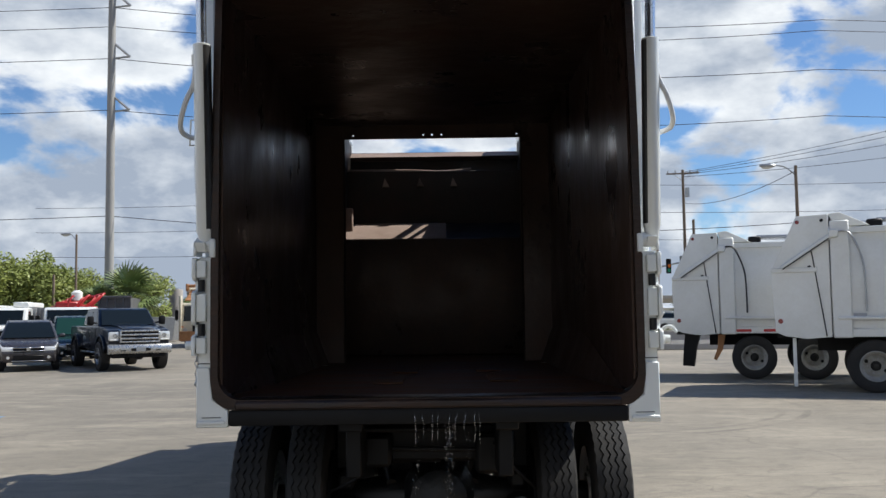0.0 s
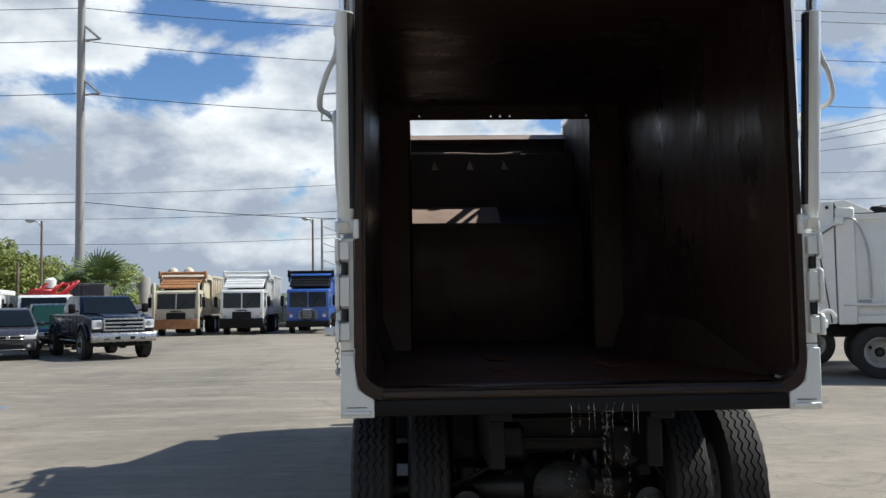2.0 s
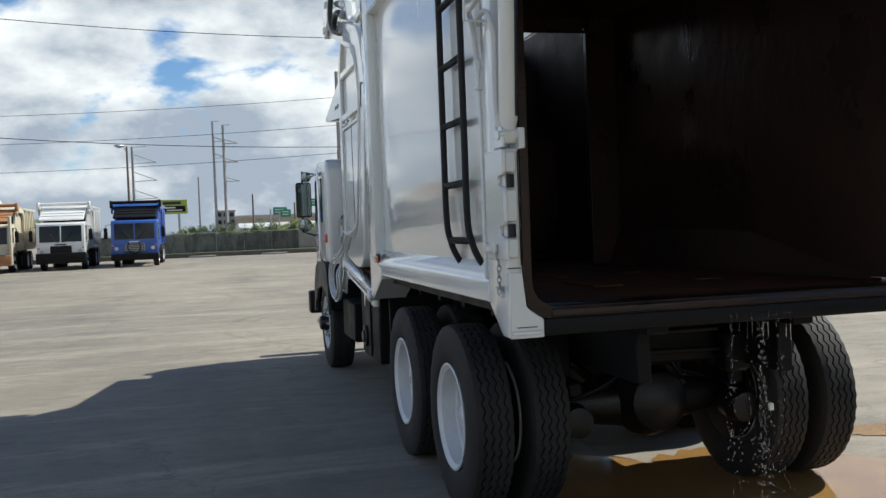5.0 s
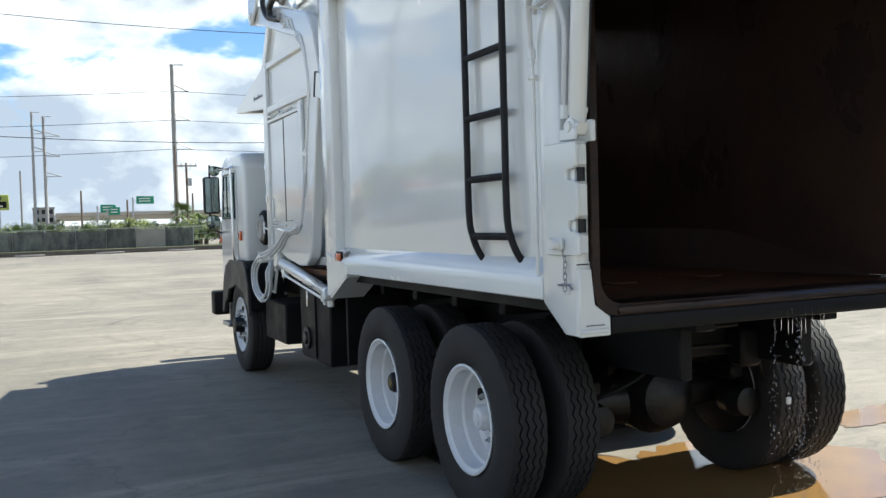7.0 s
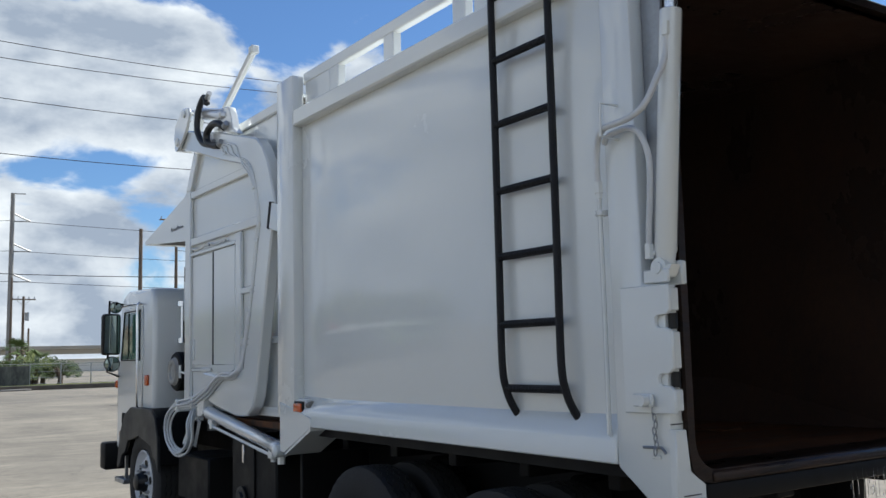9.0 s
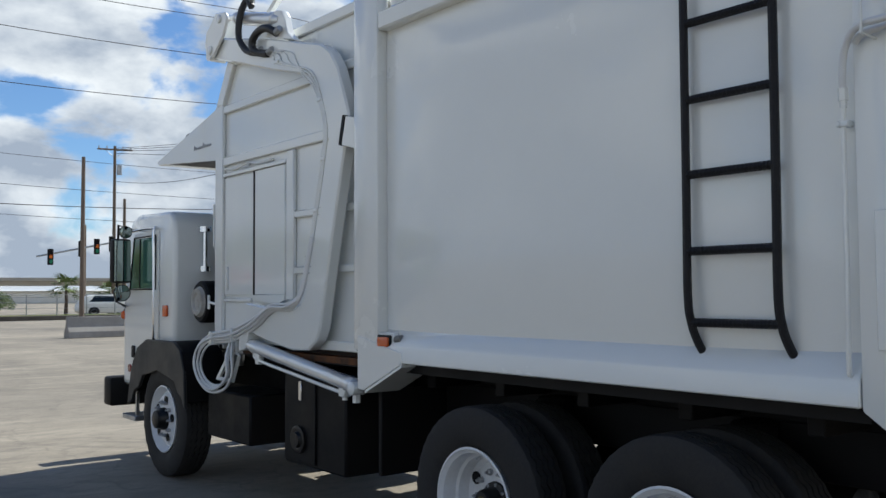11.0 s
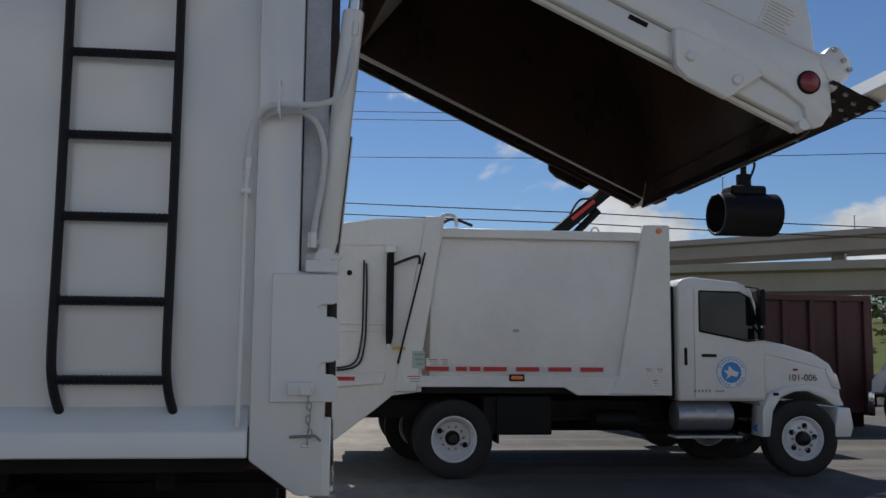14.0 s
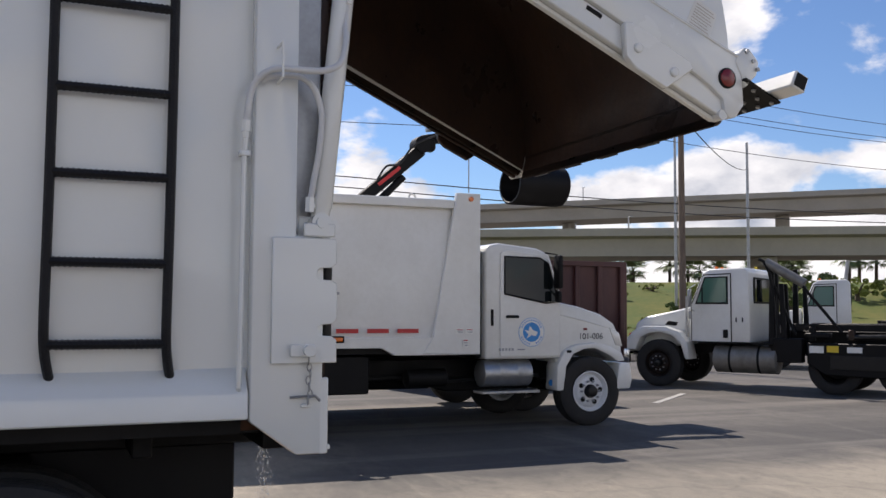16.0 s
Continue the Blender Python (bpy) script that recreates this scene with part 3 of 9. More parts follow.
def truck_body():
    # bowed outer skins
    def skin(s):
        def f(u, v):
            y, z = 4.94 + u * (8.07 - 4.94), 1.36 + v * (3.40 - 1.36)
            bow = 0.045 * (1 - abs(2 * u - 1) ** 5) * (1 - abs(2 * v - 1) ** 4)
            return (s * (1.088 + bow), y, z)
        bm = sheet(28, 14, f)
        if s < 0:
            bmesh.ops.reverse_faces(bm, faces=bm.faces)
        return solid(bm, 0.012)
    both("side_panel", skin, WHITE)
    both("inner_liner", lambda s: box(*lh(s, 1.045, 1.066), REAR + 0.02, RIB, 1.25, 3.38), RUST, "dark rusty steel liner")
    both("under_skirt", lambda s: box(*lh(s, 1.052, 1.066), REAR + 0.3, 8.06, 1.18, 1.246), BLACK)
    part("body_underside", box(-1.05, 1.05, REAR + 0.22, 10.3, 1.180, 1.1885), BLACK, truck)

    def haunch(s):
        bm = sheet(8, 2, lambda u, v: (s * (1.044 - 0.10 * (1 - v) * min(1, u * 3)), 5.0 + u * (RIB - 5.0), 1.237 + v * 0.28 * min(1, u * 2.5)))
        return solid(bm, 0.004)
    both("floor_haunch", haunch, RUST)
    part("body_roof", box(-1.07, 1.07, REAR, 8.35, 3.40, 3.43, 0.005), WHITE, truck)
    part("roof_liner", box(-1.05, 1.05, REAR + 0.01, RIB, 3.36, 3.392), RUST, truck, "dark rusty steel liner")
    part("body_floor", box(-1.05, 1.05, REAR + 0.02, 10.4, 1.19, 1.235), WETRUST, truck, "wet rusty steel floor")
    # floor wear plates seen end on
    for x, y in ((-0.26, 5.6), (0.45, 5.7), (-0.2, 6.6), (0.4, 6.7)):
        part("wear_plate", box(x - 0.09, x + 0.09, y, y + 0.5, 1.235, 1.247, 0.004), WETRUST, truck)
    # rear frame: lip, sill, posts
    low = [(0.938 + 0.12 * math.sin(a), 1.355 - 0.12 * math.cos(a)) for a in [radians(15 * q) for q in range(7)]]
    top = [(0.95 + 0.09 * math.cos(a), 3.27 + 0.09 * math.sin(a)) for a in [radians(18 * q) for q in range(6)]]
    right = low + [(1.054, 2.6)] + top
    arch = right + [(-x, z) for x, z in right[::-1]]
    outer = [(x * 1.035, z + (-0.05 if z < 1.32 else -0.02 if z < 1.4 else 0.04 if z > 3.2 else 0.0)) for x, z in arch]
    bm = bmesh.new()
    ring = []
    for y in (REAR - 0.03, REAR + 0.05):
        ring.append([bm.verts.new((x, y, z)) for x, z in arch])
        ring.append([bm.verts.new((x, y, z)) for x, z in outer])
    n = len(arch)
    for a, b in ((0, 1), (1, 3), (3, 2), (2, 0)):
        for k in range(n):
            bm.faces.new((ring[a][k], ring[a][(k + 1) % n], ring[b][(k + 1) % n], ring[b][k]))
    bmesh.ops.recalc_face_normals(bm, faces=bm.faces)
    part("seal_lip", bm, RUSTLIP, truck, "scraped rusty edge of the rear opening")
    part("rear_sill", box(-1.004, 1.004, REAR - 0.032, REAR + 0.2, 1.105, 1.184, 0.012, 2), BLACK, truck, "black rubbed rear sill")
    part("sill_face", prism("x", [(REAR - 0.04, 1.188), (REAR - 0.04, 1.222), (REAR - 0.02, 1.240), (REAR + 0.15, 1.240), (REAR + 0.15, 1.188)], -0.97, 0.97, 0.006), RUSTLIP, truck)
    post = [(4.975, 3.46), (4.975, 1.235), (4.79, 1.10), (4.685, 1.10), (4.685, 1.96), (4.80, 1.965), (4.80, 3.46)]
    posts = both("rear_post", lambda s: prism("x", post, *lh(s, 1.07, 1.165), 0.012, 2), WHITE)
    both("post_back", lambda s: box(*lh(s, 1.066, 1.095), 4.692, 4.798, 1.965, 3.44, 0.004), STEEL, "bare galvanised strip")
    both("post_foot", lambda s: prism("y", [(s * 1.165, 1.10), (s * 1.165, 1.40), (s * 1.10, 1.40), (s * 1.085, 1.24), (s * 1.005, 1.185), (s * 1.005, 1.10)], 4.662, 4.70, 0.005), WHITE)
    both("foot_seam", lambda s: box(*lh(s, 1.04, 1.135), 4.6585, 4.6615, 1.148, 1.152), INK)
    both("post_seam", lambda s: box(*lh(s, 1.10, 1.165), 4.6815, 4.6845, 1.416, 1.421), INK)
    both("edge_stain", lambda s: box(*lh(s, 1.096, 1.101), 4.681, 4.684, 1.43, 1.95), RUSTLIP, "rust stain along the post's edge")
    both("foot_weld", lambda s: box(*lh(s, 1.02, 1.16), 4.65, 4.664, 1.115, 1.135, 0.004), WHITE)
    # latch block with two notches
    block = [(4.90, 1.457), (4.90, 1.955), (4.645, 1.955), (4.640, 1.94), (4.640, 1.855), (4.66, 1.838), (4.705, 1.836), (4.718, 1.825), (4.718, 1.80), (4.705, 1.79), (4.66, 1.788), (4.637, 1.775), (4.635, 1.632), (4.66, 1.613), (4.70, 1.611), (4.713, 1.60), (4.713, 1.578), (4.70, 1.567), (4.66, 1.566), (4.637, 1.55), (4.636, 1.46)]
    both("latch_block", lambda s: prism("x", block, *lh(s, 1.167, 1.187), 0.004), WHITE)
    for z0, z1 in ((1.46, 1.56), (1.622, 1.78), (1.845, 1.95)):
        both("latch_tooth", lambda s: box(*lh(s, 1.118, 1.166), 4.652, 4.70, z0 + 0.008, z1 - 0.008, 0.004), WHITE)
    for z in (1.589, 1.813):
        both("latch_pin", lambda s: rod((s * 1.142, 4.665, z - 0.03), (s * 1.142, 4.665, z + 0.03), 0.018), GREASE)
    part("pin_hook", tube(smooth_path([(1.19, 4.74, 1.50), (1.20, 4.72, 1.56), (1.24, 4.71, 1.575), (1.27, 4.71, 1.545)], 4), 0.01, 8), WHITE, truck)
    both("lock_pin", lambda s: merge(rod((s * 1.19, 4.76, 1.51), (s * 1.245, 4.76, 1.51), 0.022), box(*lh(s, 1.2, 1.215), 4.73, 4.83, 1.485, 1.535, 0.004)), WHITE)
    chain = []
    for k in range(7):
        z = 1.47 - 0.026 * k
        ring_m = Matrix.Translation((-1.185, 4.75 - 0.004 * (k % 3), z)) @ pose(0, 0, 0, 0, 0, 90 * (k % 2))
        chain.append(moved(tube([(0.009 * math.cos(a), 0, 0.017 * math.sin(a)) for a in [2 * math.pi * q / 8 for q in range(9)]], 0.003, 5), ring_m))
    part("safety_chain", merge(*chain), STEEL, truck, "short steel chain with a hook")
    part("chain_rod", tube([(-1.175, 4.82, 1.325), (-1.18, 4.72, 1.33), (-1.18, 4.70, 1.31)], 0.006, 6), STEEL, truck)
    part("chain_staple", box(-1.178, -1.165, 4.735, 4.775, 1.285, 1.30, 0.003), WHITE, truck)
    # lower ledge and gusset
    both("side_ledge", lambda s: prism("y", [(s * 1.09, 1.445), (s * 1.165, 1.345), (s * 1.168, 1.245), (s * 1.069, 1.245), (s * 1.069, 1.445)], 4.98, 8.055, 0.006), WHITE)
    both("gusset", lambda s: prism("x", [(8.28, 1.40), (8.28, 1.06), (8.21, 1.055), (7.8, 1.24), (7.8, 1.31)], *lh(s, 1.13, 1.172), 0.004), WHITE)
    both("gusset_return", lambda s: prism("x", [(8.20, 1.055), (7.8, 1.238), (7.8, 1.222), (8.20, 1.038)], *lh(s, 0.90, 1.17)), WHITE)
    # front rib and top rail
    both("front_rib", lambda s: box(*lh(s, 1.07, 1.165), 8.06, 8.34, 1.30, 3.71, 0.02, 2), WHITE)
    both("top_rail", lambda s: box(*lh(s, 1.06, 1.165), 4.968, 8.055, 3.33, 3.45, 0.012), WHITE)
    both("roof_rail", lambda s: box(*lh(s, 1.0, 1.06), 6.02, 8.1, 3.66, 3.74, 0.008), WHITE)
    for y in (6.15, 6.9, 7.62):
        both("roof_rail_post", lambda s: box(*lh(s, 1.0, 1.06), y - 0.06, y + 0.06, 3.43, 3.665, 0.006), WHITE)
    both("roof_rail_end", lambda s: prism("x", [(6.02, 3.43), (5.8, 3.43), (6.02, 3.74)], *lh(s, 1.01, 1.05), 0.003), WHITE)
    part("roof_rail_panel", box(-1.06, -1.02, 7.68, 8.06, 3.45, 3.66, 0.004), WHITE, truck)
    # side marker lamps on brackets
    for s, y, z in ((-1, 8.16, 1.40), (1, 8.16, 1.40)):
        h = part("marker_housing", box(*lh(s, 1.10, 1.15), 7.905, 8.085, 1.312, 1.428, 0.008), WHITE, truck, "white marker lamp bracket")
        part("marker_bezel", box(*lh(s, 1.148, 1.163), 7.925, 8.07, 1.328, 1.412, 0.03, 3), BLACK, h)
        part("marker_lens", box(*lh(s, 1.158, 1.178), 7.94, 8.055, 1.34, 1.40, 0.018, 2), ORANGEP, h, "orange marker lens")
        part("marker_plug", rod((s * 1.13, 7.905, 1.385), (s * 1.13, 7.85, 1.392), 0.024), DULLSTEEL, h)


truck_body()


def truck_ladder():
    xo = -1.172
    for y0 in (5.289, 5.712):
        pts = [(xo + 0.075, y0 - 0.022, 1.405), (xo + 0.045, y0 - 0.010, 1.46), (xo + 0.020, y0, 1.535), (xo + 0.002, y0 + 0.003, 1.66), (xo, y0, 2.1), (xo, y0 - 0.001, 2.8), (xo, y0, 3.50), (xo + 0.02, y0, 3.58), (xo + 0.12, y0, 3.60)]
        part("ladder_rail", tube(smooth_path(pts, 5), 0.0185, 10), BLACKGLOSS, truck, "black painted ladder rail")
        part("ladder_foot", tube([(xo + 0.072, y0 - 0.021, 1.412), (xo + 0.088, y0 - 0.026, 1.36)], 0.022, 10), WHITE, truck)
    for k, z in enumerate((1.539, 1.839, 2.163, 2.482, 2.811, 3.133, 3.455)):
        x = xo + (0.018 if k == 0 else 0.0)
        r = part("ladder_rung", rod((x, 5.289, z), (x, 5.712, z), 0.017, 8), BLACKGLOSS, truck, "black ladder rung")
        for q in range(20):
            y = 5.315 + 0.0196 * q
            part("rung_rib", tube([(x, y, z), (x, y + 0.007, z)], 0.0195, 8), BLACKGLOSS, r)


truck_ladder()


def truck_cylinders():
    """Tailgate rams outside the posts, with their hoses."""
    for s, X in ((-1, -1.13), (1, 1.155)):
        m = WHITE
        lean = lambda z: 4.700 - 0.094 * (z - 2.02)
        c = part("tailgate_ram", tube([(X, lean(z), z) for z in (2.04, 2.08, 2.09, 3.03, 3.04, 3.045)], 0.045, 24, radii=(0.036, 0.041, 0.045, 0.045, 0.044, 0.034)), m, truck)

        def strip(u, v, X=X, s=s):
            a = radians((20 if s < 0 else 36) + 90 * u)
            z = 2.10 + 0.93 * v
            return (X - s * 0.0458 * math.sin(a), lean(z) - 0.0458 * math.cos(a), z)
        part("bare_side", sheet(8, 6, strip), RAMGREASE, c, "greasy unpainted side of the ram")
        part("ram_rod", rod((X, lean(3.04), 3.04), (X, lean(3.95), 3.95), 0.026), RODBLUE, c, "polished ram rod")
        part("ram_eye", merge(rod((s * 1.095, 4.70, 2.02), (s * 1.172, 4.70, 2.02), 0.040, 20), rod((s * 1.172, 4.70, 2.02), (s * 1.187, 4.70, 2.02), 0.024, 12)), m, c)
        part("ram_bracket", merge(box(*lh(s, 1.07, 1.10), 4.645, 4.78, 1.955, 2.05, 0.006), box(*lh(s, 1.165, 1.18), 4.645, 4.775, 1.962, 2.015, 0.005)), m, c)
        part("ram_bracket_plate", prism("x", [(4.632, 2.03), (4.66, 2.03), (4.66, 1.985)], *lh(s, 1.12, 1.17)), m, c)
    fitting = merge(rod((-1.13, 4.615, 2.97), (-1.165, 4.600, 2.975), 0.014, 8), rod((-1.165, 4.598, 2.985), (-1.165, 4.602, 2.93), 0.018, 6))
    part("ram_fitting", fitting, WHITE, truck)
    path = [(-1.165, 4.600, 2.95), (-1.163, 4.606, 2.90), (-1.175, 4.612, 2.83), (-1.215, 4.622, 2.75), (-1.25, 4.655, 2.655), (-1.262, 4.728, 2.615), (-1.255, 4.83, 2.61), (-1.24, 4.89, 2.612), (-1.215, 4.949, 2.594), (-1.19, 4.992, 2.535), (-1.18, 5.006, 2.45), (-1.172, 5.009, 2.40)]
    part("hydraulic_hose", tube(smooth_path(path, 6), 0.0135, 10), HOSEWHITE, truck, "white-painted hydraulic hose")
    part("hydraulic_hose", tube(smooth_path([(0.02 - x, y, z) for x, y, z in path], 6), 0.0135, 10), HOSEWHITE, truck, "white-painted hydraulic hose")
    path = [(-1.18, 4.955, 2.565), (-1.19, 4.93, 2.585), (-1.19, 4.87, 2.598), (-1.19, 4.80, 2.597), (-1.188, 4.745, 2.56), (-1.182, 4.714, 2.48), (-1.18, 4.71, 2.40), (-1.178, 4.72, 2.29), (-1.172, 4.738, 2.18), (-1.165, 4.748, 2.09)]
    part("hydraulic_hose", tube(smooth_path(path, 6), 0.0125, 10), HOSEWHITE, truck, "white-painted hydraulic hose")
    part("ram_fitting", merge(rod((-1.165, 4.75, 2.06), (-1.165, 4.748, 2.12), 0.02, 6), rod((-1.165, 4.748, 2.085), (-1.13, 4.71, 2.085), 0.014, 8)), WHITE, truck)
    part("hose_staple", tube([(-1.162, 4.888, 2.715), (-1.262, 4.889, 2.712), (-1.266, 4.888, 2.575), (-1.162, 4.886, 2.57)], 0.006, 6), WHITE, truck)
    part("hose_union", merge(tube([(-1.172, 5.009, 2.41), (-1.17, 5.010, 2.365)], 0.019, 6), tube([(-1.17, 5.010, 2.40), (-1.169, 5.010, 2.34)], 0.014, 6)), WHITE, truck)
    part("hydraulic_pipe", tube(smooth_path([(-1.17, 5.010, 2.36), (-1.165, 5.015, 2.2), (-1.163, 5.016, 1.8), (-1.163, 5.018, 1.40), (-1.155, 5.016, 1.37)], 4), 0.0105, 8), WHITE, truck)
    part("pipe_clip", merge(box(-1.18, -1.13, 4.99, 5.034, 2.268, 2.292, 0.004), rod((-1.178, 5.024, 2.28), (-1.186, 5.024, 2.28), 0.007, 6)), WHITE, truck)


truck_cylinders()


HOLES = (-0.807, -0.71, -0.08, 0.0, 0.085, 0.76, 0.807)     # rust holes through the throat frame


def truck_interior():
    # throat frame between body and hopper
    part("throat_frame", merge(box(-1.068, -0.80, RIB + 0.001, RIB + 0.10, 1.2, 3.398, 0.004), box(0.80, 1.068, RIB + 0.001, RIB + 0.10, 1.2, 3.398, 0.004),
                               box(-0.80, 0.80, RIB + 0.001, RIB + 0.012, 3.235, 3.262), box(-0.80, 0.80, RIB + 0.001, RIB + 0.012, 3.276, 3.398),
                               *[box(a + 0.007, b - 0.007, RIB + 0.001, RIB + 0.012, 3.262, 3.276) for a, b in zip(HOLES, HOLES[1:])]), RUST, truck, "dark rusty throat frame")
    both("throat_edge", lambda s: tube([(s * 0.80, RIB + 0.02, 1.24), (s * 0.79, RIB + 0.0, 2.2), (s * 0.80, RIB + 0.02, 3.30)], 0.012, 8), RUSTLIP)
    # liner, front wall and packer cover get their deep shade from a darker colour
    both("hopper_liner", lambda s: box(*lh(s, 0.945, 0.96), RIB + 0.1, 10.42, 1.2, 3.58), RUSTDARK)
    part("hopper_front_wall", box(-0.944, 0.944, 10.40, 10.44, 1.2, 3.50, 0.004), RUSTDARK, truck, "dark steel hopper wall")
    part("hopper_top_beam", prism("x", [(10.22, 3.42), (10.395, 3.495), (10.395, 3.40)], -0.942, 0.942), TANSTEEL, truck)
    # unseen cover, added to dim the packer; its slanted bars shape the sun patch
    part("hopper_shade_cover", merge(box(-0.94, 0.94, 8.345, 9.50, 3.645, 3.675, 0.004), box(-0.94, -0.06, 9.50, 10.1, 3.645, 3.675, 0.004), prism("z", [(0.60, 9.50), (0.68, 9.50), (0.80, 10.1), (0.72, 10.1)], 3.645, 3.675), prism("z", [(0.76, 9.50), (0.80, 9.50), (0.92, 10.1), (0.88, 10.1)], 3.645, 3.675)), WHITE, truck)
    # packer: an upright face that leans away, with its crown and three lugs
    part("packer_face", prism("x", [(9.46, 1.24), (9.36, 2.0), (9.40, 2.43), (9.78, 2.43), (9.78, 1.24)], -0.942, 0.942, 0.01), RUST, truck, "dark worn packer blade")
    # one crown in two colours: pale where sun falls, dark where shaded
    part("packer_crown", prism("x", [(9.40, 2.432), (9.80, 2.63), (9.84, 2.63), (9.84, 2.432)], -0.942, 0.12, 0.004), TANSTEEL, truck, "left part of the packer's crown, coloured pale for the sun on it")
    part("packer_crown_shaded", prism("x", [(9.41, 2.432), (9.80, 2.62), (9.84, 2.62), (9.84, 2.432)], 0.123, 0.942, 0.004), RUSTDARK, truck, "right part of the packer's rusty crown, coloured dark for its shade")
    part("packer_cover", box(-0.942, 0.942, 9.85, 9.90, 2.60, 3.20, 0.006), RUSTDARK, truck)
    for x in (-0.52, -0.15, 0.21):
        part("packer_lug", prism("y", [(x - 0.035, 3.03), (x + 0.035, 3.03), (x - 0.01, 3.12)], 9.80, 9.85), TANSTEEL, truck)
    part("packer_pipe", tube(smooth_path([(-0.94, 9.9, 3.22), (-0.3, 9.9, 3.215), (0.1, 9.9, 3.20), (0.4, 9.9, 3.225)], 5), 0.012, 6), TANSTEEL, truck)
    part("packer_stop", box(-0.942, -0.86, 9.6, 9.7, 2.52, 2.78, 0.006), TANSTEEL, truck)


truck_interior()


def truck_hopper():
    side = [(10.79, 1.27), (10.77, 3.31), (10.54, 3.65), (8.34, 3.66), (8.34, 1.27)]
    both("hopper_side", lambda s: prism("x", side, *lh(s, 0.962, 0.985), 0.004), WHITE)

    def rib(name, y0, y1, z0, z1, d=0.033):
        both(name, lambda s: box(*lh(s, 0.985, 0.985 + d), y0, y1, z0, z1, 0.008), WHITE)
    rib("hopper_post", 10.64, 10.785, 1.30, 3.30, 0.036)
    rib("hopper_rib", 8.345, 10.635, 3.215, 3.285)
    rib("hopper_rib", 8.345, 10.635, 2.765, 2.84)
    rib("hopper_rib", 8.345, 9.395, 2.235, 2.29)
    rib("hopper_rib", 8.345, 9.395, 1.815, 1.87)
    rib("hopper_rib", 9.40, 9.515, 1.62, 2.76)
    rib("hopper_rib", 10.13, 10.635, 1.60, 1.635, 0.022)
    rib("hopper_rib", 8.345, 10.785, 1.27, 1.34, 0.038)
    both("hopper_slope_rib", lambda s: prism("x", [(10.775, 3.30), (10.55, 3.66), (10.43, 3.63), (10.64, 3.29)], *lh(s, 0.95, 1.02), 0.008), WHITE)
    both("hopper_top_rail", lambda s: box(*lh(s, 0.94, 1.012), 8.345, 10.53, 3.60, 3.68, 0.01), WHITE)
    # sliding service door
    d = part("service_door", box(-1.005, -0.987, 9.555, 10.058, 1.66, 2.665, 0.006), WHITE, truck)
    part("door_gap", box(-1.0068, -0.9865, 10.06, 10.084, 1.645, 2.662), BLACK, d, "dark gap beside the door")
    part("door_track", merge(box(-1.018, -0.99, 9.52, 10.63, 2.668, 2.70, 0.005), tube(smooth_path([(-1.012, 10.60, 2.735), (-1.015, 10.4, 2.715), (-1.018, 10.15, 2.74), (-1.012, 9.98, 2.715), (-1.005, 9.75, 2.725)], 4), 0.012, 6)), WHITE, d, "bent upper door track")
    part("track_roller", rod((-1.02, 10.12, 2.725), (-1.035, 10.12, 2.725), 0.014, 10), STEEL, d)
    part("door_fixed_panel", box(-0.999, -0.987, 10.086, 10.632, 1.66, 2.66, 0.004), WHITE, d)
    part("door_sill", prism("x", [(9.515, 1.66), (10.10, 1.66), (10.10, 1.645), (9.66, 1.585), (9.515, 1.62)], -1.03, -0.987), WHITE, d)
    part("door_latch", box(-1.014, -0.999, 10.55, 10.58, 1.70, 1.90, 0.005), WHITE, d)
    # canopy over the cab
    both("canopy_side", lambda s: prism("x", [(10.79, 3.31), (12.24, 2.985), (12.20, 2.955), (10.79, 2.84)], *lh(s, 0.965, 0.985), 0.003), WHITE)
    part("canopy_top", prism("x", [(10.72, 3.305), (12.24, 2.985), (12.24, 2.955), (10.72, 3.275)], -0.965, 0.965), WHITE, truck)
    part("canopy_soffit", prism("x", [(10.79, 2.872), (12.14, 2.97), (12.14, 2.96), (10.79, 2.858)], -0.963, 0.963), BLACK, truck)
    mark = random.Random(2)
    for k in range(8):
        y0 = 11.32 - 0.048 * k
        h = 0.045 if k in (0, 4) else 0.026
        part("faded_mark", tube([(-0.987, y0, 2.985), (-0.987, y0 - 0.012, 2.985 + h), (-0.987, y0 - 0.026, 2.99 + h * 0.5), (-0.987, y0 - 0.034, 2.985 + mark.uniform(0, 0.012))], 0.0045, 5), INKGREY, truck, "faded script mark without readable letters")
    part("beacon", merge(rod((-0.9, 11.55, 3.09), (-0.9, 11.55, 3.15), 0.045), box(-0.95, -0.85, 11.5, 11.62, 3.14, 3.19, 0.02)), BLACK, truck)
    # front of hopper and tank behind cab
    part("hopper_front", box(-0.96, 0.96, 10.73, 10.76, 1.2, 2.85, 0.004), WHITE, truck)
    part("tank_behind_cab", box(-0.8, 0.8, 10.84, 11.2, 1.15, 2.3, 0.04, 2), BLACK, truck)


truck_hopper()


